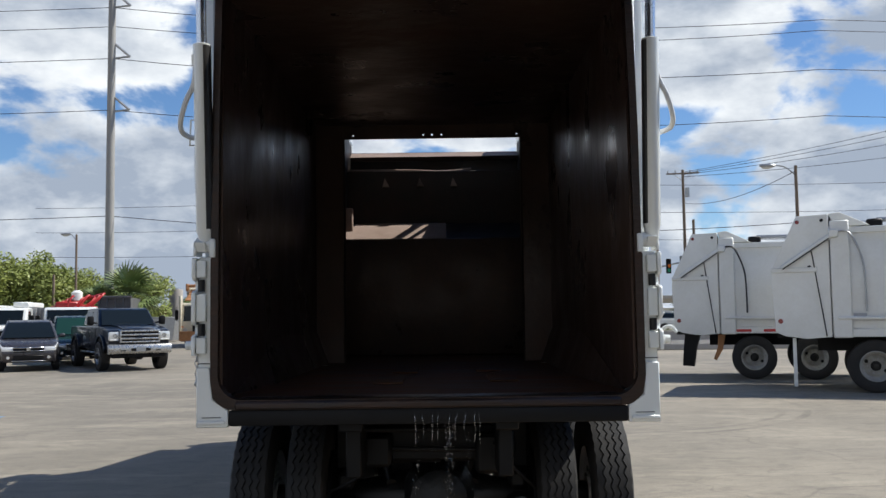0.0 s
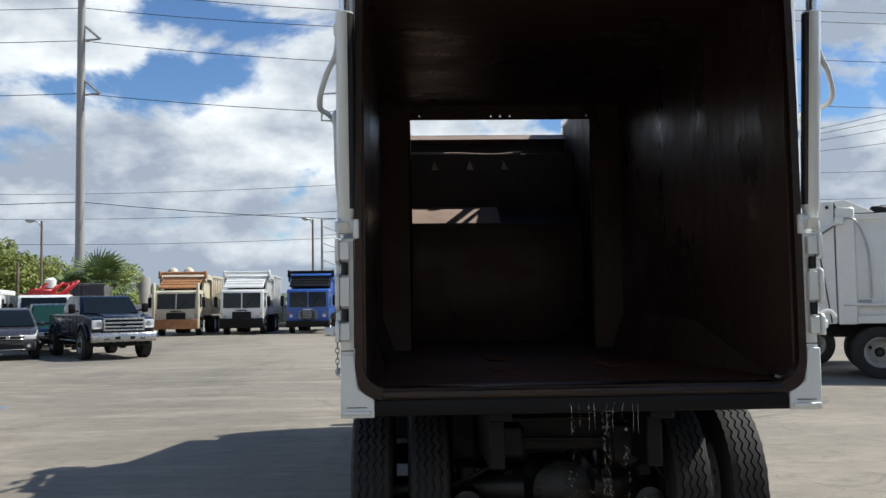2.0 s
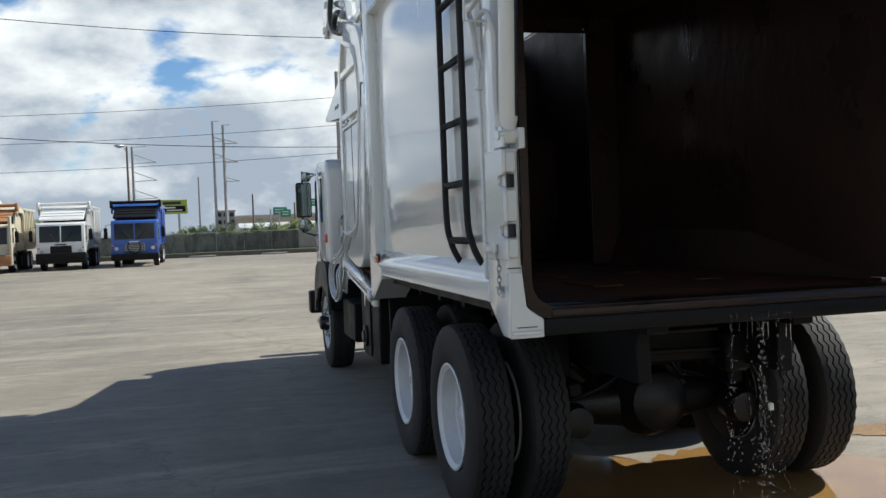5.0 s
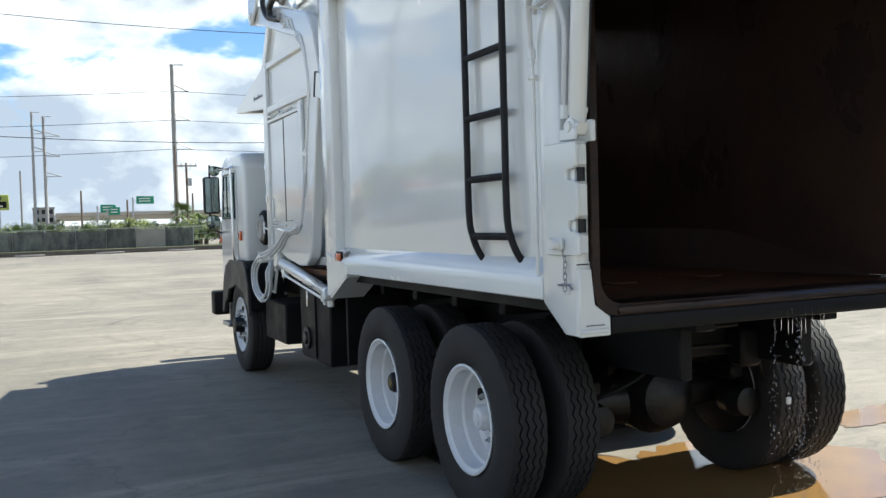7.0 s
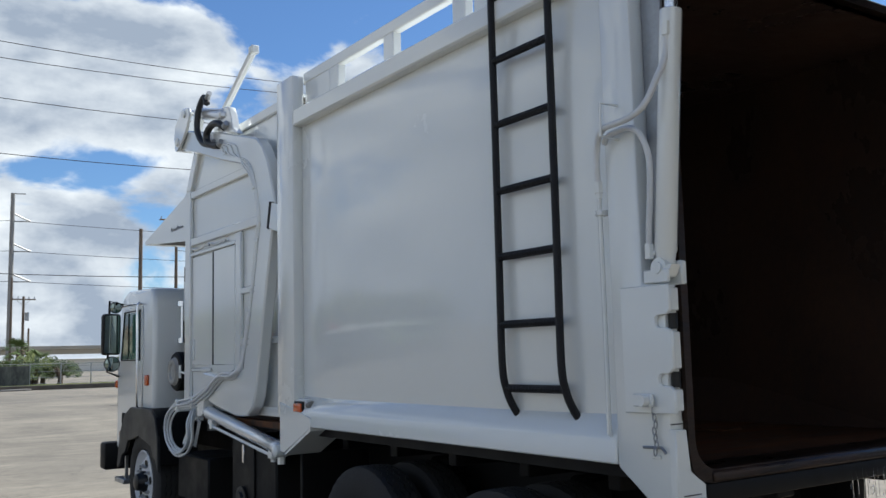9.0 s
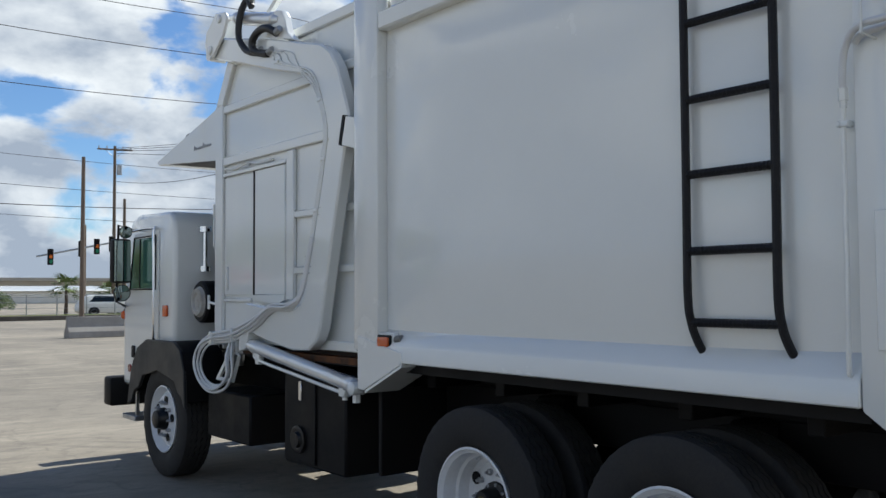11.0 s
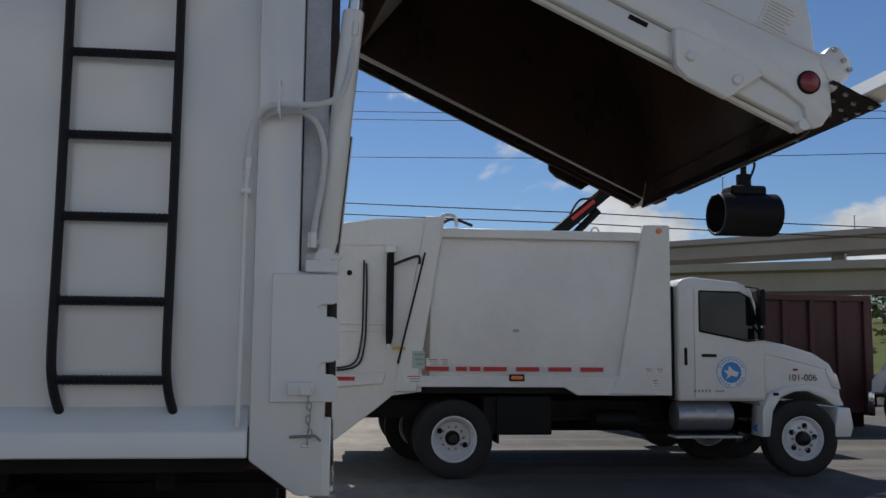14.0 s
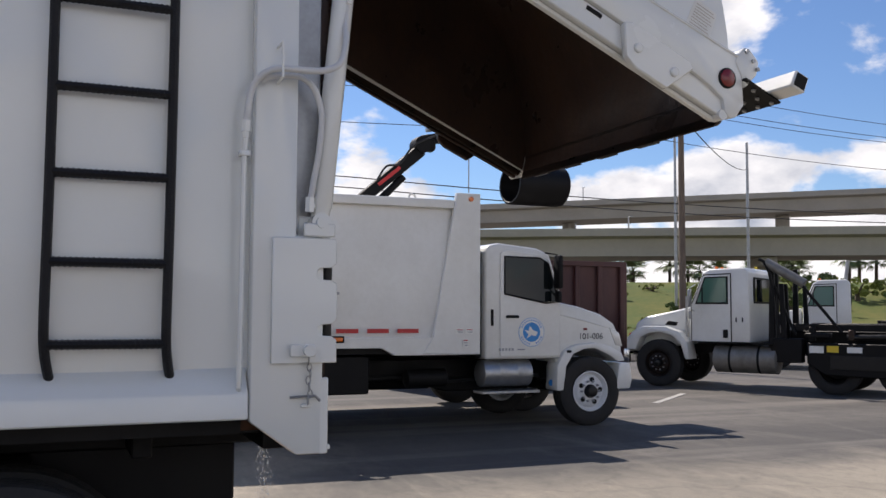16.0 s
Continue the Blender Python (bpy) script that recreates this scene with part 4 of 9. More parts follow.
def truck_arm():
    arm = [(10.62, 3.86), (9.60, 3.625), (8.80, 3.41), (8.68, 3.33), (8.58, 3.20), (8.445, 2.88), (8.44, 2.80), (8.50, 2.62), (8.655, 2.05), (8.81, 1.43), (8.86, 1.34), (8.98, 1.27), (9.22, 1.262), (9.62, 1.315), (9.94, 1.38),
           (9.96, 1.60), (9.45, 1.555), (9.18, 1.56), (9.08, 1.60), (9.01, 1.68), (8.93, 1.90), (8.84, 2.18), (8.72, 2.62), (8.69, 2.80), (8.74, 2.95), (8.85, 3.14), (8.95, 3.22), (9.50, 3.36), (10.08, 3.53), (10.66, 3.68)]
    both("lift_arm", lambda s: prism("x", arm, *lh(s, 1.042, 1.135), 0.012), WHITE, "white J-shaped lift arm")
    stop = [(8.44, 2.845), (8.49, 2.655), (8.285, 2.60), (8.245, 2.615), (8.235, 2.645), (8.265, 2.69), (8.235, 2.725), (8.20, 2.755), (8.215, 2.79)]
    both("arm_stop", lambda s: prism("x", stop, *lh(s, 1.137, 1.16), 0.004), WHITE)
    part("arm_stop_pad", prism("x", [(8.442, 2.85), (8.475, 2.856), (8.525, 2.662), (8.492, 2.652)], -1.163, -1.138), BLACK, truck, "black rubber pad")
    cheek = [(10.46, 4.025), (10.28, 3.995), (10.24, 3.93), (10.33, 3.80), (10.52, 3.66), (10.64, 3.70), (10.675, 3.78), (10.65, 3.90)]
    both("arm_pivot_plate", lambda s: prism("x", cheek, *lh(s, 1.02, 1.04), 0.006), WHITE)
    for s in (-1, 1):
        ch = part("arm_pivot_cheek", prism("x", cheek, *lh(s, 1.145, 1.172), 0.008), WHITE, truck)
        for y, z, r in ((10.38, 3.955, 0.035), (10.56, 3.73, 0.04)):
            part("pivot_pin", lathe([(0, r), (s * 0.012, r), (s * 0.018, r * 0.7), (s * 0.019, 0.001)], (s * 1.172, y, z), "x", 16), WHITE, ch)
        part("pivot_bar", rod((s * 1.02, 10.60, 3.70), (s * 1.17, 10.60, 3.70), 0.05, 14), WHITE, ch)
    both("fork_ram", lambda s: tube([(s * 1.092, y, 3.968 - 0.256 * (10.34 - y)) for y in (10.40, 10.22, 10.215, 10.17, 10.165, 9.60, 9.595, 9.54, 9.53, 9.45)], 0.055, 18, radii=(0.026, 0.026, 0.05, 0.06, 0.055, 0.055, 0.062, 0.062, 0.05, 0.04)), RAMWHITE, "glossy white fork ram")
    both("fork_ram_lug", lambda s: prism("x", [(9.50, 3.82), (9.40, 3.80), (9.345, 3.72), (9.30, 3.60), (9.20, 3.53), (9.66, 3.65), (9.54, 3.74)], *lh(s, 1.06, 1.125), 0.006), WHITE)
    hose = [(-1.15, 9.84, 3.93), (-1.155, 9.90, 4.0), (-1.17, 9.97, 3.93), (-1.18, 10.0, 3.82), (-1.18, 9.99, 3.70), (-1.17, 9.88, 3.585), (-1.15, 9.72, 3.535)]
    part("ram_hose", tube(smooth_path(hose, 6), 0.027, 10), HOSE, truck, "black hydraulic hose")
    hose = [(-1.14, 9.44, 3.63), (-1.165, 9.54, 3.685), (-1.175, 9.66, 3.69), (-1.18, 9.755, 3.64), (-1.175, 9.755, 3.565), (-1.155, 9.66, 3.52), (-1.145, 9.56, 3.50)]
    part("ram_hose", tube(smooth_path(hose, 6), 0.03, 10), HOSE, truck, "black hydraulic hose")
    for q, (y, z) in enumerate(((9.86, 3.975), (9.74, 3.535), (9.57, 3.50), (9.45, 3.63))):
        part("hose_fitting", tube([(-1.135, y, z), (-1.15, y - 0.02, z + 0.005), (-1.15, y - 0.08, z + (0.02 if q else 0.035))], 0.024, 8), STEEL, truck)
    for k in range(4):
        x, q = -1.141, 0.014 * k
        part("arm_pipe", tube(smooth_path([(x, 9.72 - 0.11 * k, 3.53 - q), (x, 9.50 - 0.1 * k, 3.47 - q), (x, 9.44 - 0.1 * k, 3.40 - q), (x, 9.0 + q, 3.275 - q), (x, 8.86 + q, 3.17 - q), (x, 8.76 + q, 2.97), (x, 8.705 + q, 2.78), (x, 8.75 + q, 2.55), (x, 8.86 + q, 2.16), (x, 8.95 + q, 1.88), (x, 9.04 + q, 1.68)], 4), 0.0062, 6), WHITE, truck)
    for y, z in ((9.42, 3.41), (8.79, 3.02), (8.74, 2.60), (8.84, 2.25), (8.95, 1.92)):
        part("arm_pipe_clip", box(-1.152, -1.136, y - 0.012, y + 0.045, z - 0.014, z + 0.014, 0.004), WHITE, truck)
    # bar standing up from the far arm
    part("fork_bar", merge(tube([(-0.955, 10.15, 3.80), (-0.955, 9.28, 4.26)], 0.032, 6), box(-0.99, -0.92, 9.22, 9.30, 4.24, 4.31, 0.01)), WHITE, truck)
    part("fork_bar_base", prism("x", [(10.2, 3.62), (9.7, 3.64), (9.95, 3.93), (10.05, 3.9)], -0.985, -0.945), WHITE, truck)
    # lift ram under the arm
    for s in (-1, 1):
        c = part("lift_ram", tube([(s * 1.115, y, 1.055 + 0.1387 * (y - 8.33)) for y in (9.98, 9.90, 9.89, 9.82, 9.81, 8.48, 8.47, 8.40, 8.39, 8.30)], 0.05, 18, radii=(0.03, 0.03, 0.046, 0.056, 0.050, 0.050, 0.055, 0.055, 0.045, 0.035)), RAMWHITE, truck, "glossy white lift ram")
        part("ram_line", tube(smooth_path([(s * 1.13, 9.80, 1.215), (s * 1.135, 9.74, 1.165), (s * 1.135, 9.2, 1.095), (s * 1.135, 8.60, 1.022), (s * 1.125, 8.52, 1.02)], 4), 0.013, 8), WHITE, c)
        part("ram_line_clip", box(*lh(s, 1.10, 1.15), 9.70, 9.76, 1.13, 1.24, 0.006), WHITE, c)
        part("ram_pin", lathe([(0, 0.045), (s * 0.07, 0.045), (s * 0.08, 0.03), (s * 0.085, 0.001)], (s * 1.12, 8.335, 1.058), "x", 18), WHITE, c)
        part("ram_port", merge(box(*lh(s, 1.09, 1.15), 8.475, 8.55, 0.985, 1.05, 0.008), rod((s * 1.12, 8.51, 0.965), (s * 1.12, 8.51, 1.06), 0.02), rod((s * 1.12, 8.37, 0.96), (s * 1.12, 8.37, 1.03), 0.028, 6)), WHITE, c)
        part("ram_lug", prism("x", [(10.02, 1.22), (10.02, 1.42), (9.88, 1.45), (9.86, 1.36), (9.90, 1.24)], *lh(s, 1.06, 1.16), 0.006), WHITE, c)
    # looped hoses at the foot of the arm
    rnd = random.Random(21)
    for k in range(5):
        x, q = -1.15 - 0.02 * (k % 3), 0.021 * (k - 2)
        pts = [(-1.145, 8.90 + 0.4 * q, 2.06), (-1.148, 8.975 + 0.4 * q, 1.84), (-1.15, 9.06 + 0.5 * q, 1.66), (x, 9.20, 1.575 + q * 0.5), (x, 9.46, 1.565 + q * 0.5), (x, 9.74, 1.45 + q * 0.8), (x, 10.11, 1.345 + q), (x, 10.52, 1.30 + q * 0.8)]
        r = 1 + 0.09 * (k - 2) * 0.8
        pts += [(x - 0.01, 10.46 + 0.33 * r * math.sin(a) + rnd.uniform(-0.012, 0.012), 1.09 + 0.20 * r * math.cos(a)) for a in (0.9, 1.6, 2.3, 3.0, 3.7, 4.4, 5.1)]
        pts += [(x + 0.06, 10.24, 1.28), (-1.06, 10.4, 1.34)]
        part("looped_hose", tube(smooth_path(pts, 5), 0.0105, 8), HOSEWHITE, truck, "white-painted looped hose")
    part("hose_strut", tube([(-1.10, 10.52, 0.965), (-1.10, 10.24, 1.24), (-1.10, 10.14, 1.17), (-1.10, 10.24, 0.965), (-1.10, 10.53, 0.965)], 0.02, 4), WHITE, truck, "white triangular hose guard")
    part("hose_strut_stay", box(-1.11, -0.98, 10.17, 10.22, 1.18, 1.30, 0.004), WHITE, truck)
    part("hose_clamp", merge(box(-1.19, -1.0, 10.48, 10.53, 1.25, 1.36, 0.005), box(-1.19, -1.0, 10.09, 10.13, 1.29, 1.40, 0.005)), WHITE, truck)


truck_arm()


def truck_cab():
    body = [(11.50, 1.12), (11.50, 2.25), (11.53, 2.37), (11.62, 2.45), (12.45, 2.47), (12.62, 2.42), (12.72, 2.30), (12.84, 1.6), (12.84, 0.75), (12.45, 0.75), (12.40, 0.95), (12.2, 1.12)]
    c = part("cab", prism("x", body, -1.10, 1.10, 0.05, 3), WHITE, truck, "white low cab with rounded roof")
    for s in (-1, 1):
        d = part("door", prism("x", [(11.84, 1.16), (11.84, 2.27), (12.50, 2.27), (12.66, 1.72), (12.74, 1.55), (12.74, 0.80), (12.48, 0.80), (12.40, 1.0), (12.22, 1.16)], *lh(s, 1.1005, 1.112), 0.004), WHITE, c)
        part("door_window", prism("x", [(11.92, 1.73), (11.92, 2.22), (12.47, 2.22), (12.58, 1.73)], *lh(s, 1.1125, 1.116)), GREENGLASS, d, "green-tinted side window")
        part("window_seal", tube([(s * 1.117, y, z) for y, z in ((11.91, 1.72), (11.91, 2.235), (12.48, 2.235), (12.595, 1.72), (11.91, 1.72))], 0.009, 6), BLACK, d)
        part("vent_bar", rod((s * 1.117, 12.32, 1.73), (s * 1.117, 12.32, 2.22), 0.008), BLACK, d)
        part("door_handle", box(*lh(s, 1.11, 1.128), 12.44, 12.52, 1.04, 1.16, 0.006), BLACK, d)
        part("grab_bar", tube(smooth_path([(s * 1.11, 11.86, 2.30), (s * 1.16, 11.85, 2.28), (s * 1.165, 11.83, 2.0), (s * 1.165, 11.82, 1.4), (s * 1.15, 11.86, 1.28), (s * 1.11, 11.96, 1.08)], 4), 0.013, 8), CHROME, c)
        part("grab_bar", tube(smooth_path([(s * 1.11, 11.86, 2.30), (s * 1.13, 12.2, 2.31), (s * 1.20, 12.5, 2.28)], 4), 0.011, 8), CHROME, c)
        part("cab_marker", box(*lh(s, 1.10, 1.128), 11.62, 11.72, 1.46, 1.57, 0.015, 2), ORANGEP, c, "orange side marker")
        part("front_marker", box(*lh(s, 1.085, 1.115), 12.80, 12.87, 1.42, 1.50, 0.01), ORANGEP, c)
        part("step_light", rod((s * 1.11, 12.58, 0.93), (s * 1.125, 12.58, 0.93), 0.04, 14), REDLENS, c)
        # mirrors on their arm
        mir = part("mirror_arm", merge(tube([(s * 1.10, 12.62, 2.33), (s * 1.28, 12.48, 2.36), (s * 1.30, 12.46, 1.6), (s * 1.12, 12.72, 1.55)], 0.013, 8)), BLACK, c)
        part("mirror_head", box(*lh(s, 1.185, 1.375), 12.36, 12.47, 1.78, 2.22, 0.03, 2), BLACK, mir)
        part("mirror_face", box(*lh(s, 1.20, 1.36), 12.352, 12.36, 1.80, 2.20), MIRROR, mir, "mirror glass")
        for x, z, r in ((1.245, 2.285, 0.062), (1.275, 1.685, 0.082)):
            rm = part("round_mirror", lathe([(-0.012, r * 0.93), (-0.016, r), (0.01, r), (0.035, r * 0.6)], (s * x, 12.38, z), "y", 24), BLACK, mir, "black round mirror shell")
            part("round_glass", lathe([(-0.013, r * 0.92), (-0.019, r * 0.5), (-0.021, 0.001)], (s * x, 12.38, z), "y", 24), MIRROR, rm, "round convex mirror glass")
        # fender
        arch = [(11.02, 0.72), (11.03, 1.0), (11.10, 1.16), (11.25, 1.24), (11.95, 1.24), (12.14, 1.16), (12.28, 0.98), (12.34, 0.72), (12.29, 0.72), (12.23, 0.95), (12.1, 1.11), (11.93, 1.19), (11.27, 1.19), (11.13, 1.12), (11.07, 0.98), (11.06, 0.72)]
        part("fender", prism("x", arch, *lh(s, 0.80, 1.19), 0.008), BLACK, c, "black wheel arch")
        skirt = [(11.0, 0.66), (11.03, 1.0), (11.12, 1.18), (11.26, 1.245), (11.93, 1.245), (12.16, 1.16), (12.32, 0.96), (12.42, 0.60), (12.30, 0.64), (12.24, 0.74), (12.12, 0.78), (12.02, 0.90), (11.84, 0.93), (11.66, 0.97), (11.42, 0.93), (11.24, 0.90), (11.16, 0.80), (11.08, 0.77)]
        part("fender_skirt", prism("x", skirt, *lh(s, 1.165, 1.198), 0.006), HOSE, c, "ragged black rubber wheel skirt")
        part("step", merge(box(*lh(s, 0.85, 1.14), 12.36, 12.72, 0.42, 0.47, 0.006), box(*lh(s, 0.87, 0.90), 12.38, 12.70, 0.47, 0.75), box(*lh(s, 1.08, 1.11), 12.40, 12.43, 0.47, 0.75)), STEEL, c)
    part("windscreen", prism("x", [(12.853, 1.62), (12.75, 2.25), (12.74, 2.25), (12.84, 1.62)], -0.95, 0.95), DARKGLASS, c)
    part("bumper", box(-1.2, 1.2, 12.92, 13.13, 0.52, 0.82, 0.03, 2), BLACK, truck)
    part("bumper_bracket", merge(box(-0.5, -0.4, 12.5, 12.93, 0.55, 0.75), box(0.4, 0.5, 12.5, 12.93, 0.55, 0.75)), BLACK, truck)
    part("intake_pipe", merge(rod((-0.83, 11.42, 1.92), (-0.83, 11.42, 2.25), 0.022), rod((-0.83, 11.42, 2.25), (-0.83, 11.42, 2.30), 0.06), rod((-0.83, 11.42, 1.88), (-0.83, 11.42, 1.93), 0.05)), CHROME, truck)
    a = part("air_cleaner", lathe([(0, 0.17), (0.02, 0.19), (0.6, 0.19), (0.62, 0.15)], (-0.98, 11.2, 1.60), "x", 28), BLACK, truck, "round air cleaner behind the cab")
    part("air_cleaner_cap", lathe([(-0.012, 0.001), (-0.014, 0.07), (-0.03, 0.085), (-0.03, 0.12), (-0.005, 0.135), (0.0, 0.14)], (-0.98, 11.2, 1.60), "x", 28), DIRTYRIM, a, "pale dished cap")
    part("exhaust_pipe", tube(smooth_path([(-0.55, 11.3, 1.0), (-0.55, 11.3, 2.2), (-0.58, 11.25, 2.5)], 4), 0.06, 12), STEEL, truck)
    part("cab_handle", tube([(-0.95, 10.78, 2.45), (-1.0, 10.84, 2.45), (-1.0, 10.84, 2.08), (-0.95, 10.78, 2.08)], 0.012, 6), WHITE, truck)
    part("cab_rear_vent", box(-0.96, -0.86, 10.79, 10.92, 2.40, 2.46, 0.01), BLACK, truck)
    part("latch_tee", merge(rod((-1.0, 10.78, 1.58), (-1.03, 10.88, 1.60), 0.012), rod((-1.03, 10.88, 1.54), (-1.03, 10.88, 1.66), 0.012)), WHITE, truck)


truck_cab()


HUB_BOLT = finish(lathe([(0.06, 0.011), (0.042, 0.011), (0.038, 0.006)], (0, 0.085, 0), "x", 6), "hub_bolt", STEEL)


def truck_chassis():
    both("frame_rail", lambda s: box(*lh(s, 0.36, 0.44), 4.9, 12.7, 0.80, 1.06, 0.008), BLACK)
    both("subframe_rail", lambda s: box(*lh(s, 0.34, 0.46), 4.75, 8.6, 1.06, 1.19, 0.006), BLACK)
    for y in (5.36, 6.5, 8.0, 9.6):
        part("cross_member", box(-0.36, 0.36, y, y + 0.12, 0.82, 1.02, 0.01), BLACK, truck)
    for y in (5.3, 5.95, 6.6, 7.25, 7.9):
        part("floor_bearer", box(-0.84, 0.84, y, y + 0.08, 1.07, 1.188, 0.006), BLACK, truck)
    for y in (5.84, 7.16):
        part("axle", merge(tube([(-1.0, y, 0.53), (-0.5, y, 0.53), (-0.3, y, 0.53), (0, y, 0.53), (0.3, y, 0.53), (0.5, y, 0.53), (1.0, y, 0.53)], 0.09, 14, radii=(0.075, 0.09, 0.13, 0.17, 0.13, 0.09, 0.075))), GREASE, truck)
        part("differential", lathe([(-0.30, 0.06), (-0.24, 0.17), (-0.10, 0.23), (0.06, 0.22), (0.14, 0.15), (0.2, 0.08)], (0.04, y, 0.55), "y", 22), GREASE, truck)
        for s in (-1, 1):
            part("brake_chamber", lathe([(-0.10, 0.05), (-0.09, 0.085), (-0.02, 0.095), (0.0, 0.10), (0.02, 0.095), (0.10, 0.085), (0.11, 0.04)], (s * 0.52, y - 0.28, 0.50), "y", 18), GREASE, truck)
            part("spring_beam", box(*lh(s, 0.46, 0.56), y - 0.3, y + 0.3, 0.62, 0.72, 0.02), BLACK, truck)
            part("brake_drum", lathe([(0, 0.24), (s * 0.02, 0.285), (s * 0.20, 0.285), (s * 0.22, 0.2)], (s * 0.585, y, 0.53), "x", 28), BLACK, truck)
            part("torque_rod", rod((s * 0.25, y - 0.1, 0.62), (s * 0.38, y + 0.6, 0.88), 0.03), GREASE, truck)
            part("spring_hanger", box(*lh(s, 0.44, 0.60), y - 0.09, y + 0.09, 0.70, 1.06, 0.02), BLACK, truck)
        for outer in (1.05, 0.73):
            for s in (-1, 1):
                w = wheel(truck, s * outer, y, 0.525, 0.525, 0.235, s, hub_material=RIMWHITE if y < 6 else GREASE)
                if outer > 1:
                    cap = new("hub_cap", finish(lathe([(-0.045, 0.036), (-0.056, 0.03), (-0.058, 0.001)], (0, 0, 0), "x", 16), "hub_cap", OLIVE if y > 6 else RIMWHITE))
                    cap.parent = w
                    for q in range(8):
                        b = new("hub_bolt", HUB_BOLT)
                        b.parent = w
                        b.rotation_euler = (math.pi * q / 4 + 0.2, 0, 0)
    for s in (-1, 1):
        wheel(truck, s * 1.02, 11.60, 0.525, 0.525, 0.28, s, front=True)
    part("front_axle", merge(rod((-0.9, 11.6, 0.5), (0.9, 11.6, 0.5), 0.07), box(-0.55, -0.45, 11.1, 12.1, 0.56, 0.68), box(0.45, 0.55, 11.1, 12.1, 0.56, 0.68)), BLACK, truck)
    part("drive_shaft", rod((0.0, 7.4, 0.62), (0.05, 10.6, 0.85), 0.06), BLACK, truck)
    part("engine_block", box(-0.42, 0.42, 10.6, 12.4, 0.62, 1.2, 0.06, 2), GREASE, truck)
    for s in (-1, 1):
        part("battery_box", box(*lh(s, 0.62, 1.06), 10.02, 10.82, 0.46, 0.86, 0.015), BLACK, truck)
    t = part("hydraulic_tank", box(-1.06, -0.48, 8.60, 9.44, 0.43, 1.10, 0.015), BLACK, truck)
    part("tank_plate", box(-1.075, -1.061, 8.98, 9.42, 0.46, 1.08, 0.004), BLACK, t)
    part("tank_cap", lathe([(0.0, 0.10), (-0.02, 0.10), (-0.025, 0.085), (-0.02, 0.06), (-0.04, 0.05), (-0.04, 0.001)], (-1.075, 9.2, 0.62), "x", 20), GREASE, t)
    part("level_gauge", box(-1.085, -1.073, 9.16, 9.20, 0.90, 1.04, 0.003), CHROME, t)
    part("mud_guard", box(-1.04, -0.5, 8.20, 8.24, 0.50, 1.05, 0.006), BLACK, truck, "black rubber mud guard")
    part("mud_guard", box(0.5, 1.04, 8.20, 8.24, 0.50, 1.05, 0.006), BLACK, truck, "black rubber mud guard")
    part("fuel_tank", lathe([(0, 0.20), (0.03, 0.28), (1.0, 0.28), (1.03, 0.20)], (0.80, 8.7, 0.72), "y", 24), STEEL, truck)
    for x, y in ((-0.15, 4.98), (0.28, 5.02)):
        part("air_tank", lathe([(0, 0.05), (0.02, 0.10), (0.42, 0.10), (0.44, 0.05)], (x - 0.22, y + 0.55, 0.88), "x", 18), BLACK, truck)
    part("rear_pipe", rod((-0.40, 5.15, 1.02), (0.15, 5.15, 1.02), 0.014), BLACK, truck)
    part("valve_block", merge(box(-0.40, -0.22, 5.22, 5.36, 0.80, 0.98, 0.02), box(0.25, 0.40, 5.22, 5.35, 0.76, 0.98, 0.02), rod((-0.42, 5.30, 0.9), (0.42, 5.30, 0.88), 0.014)), BLACK, truck)
    part("air_line", tube(smooth_path([(-0.62, 5.45, 0.62), (-0.4, 5.3, 0.75), (-0.35, 5.1, 0.95)], 5), 0.009, 8), BLACK, truck)
    part("air_line", tube(smooth_path([(0.62, 5.45, 0.62), (0.45, 5.3, 0.8), (0.35, 5.1, 0.95)], 5), 0.009, 8), BLACK, truck)
    part("bleed_fitting", box(0.36, 0.39, 5.0, 5.02, 0.58, 0.62, 0.006), LABEL, truck)


truck_chassis()


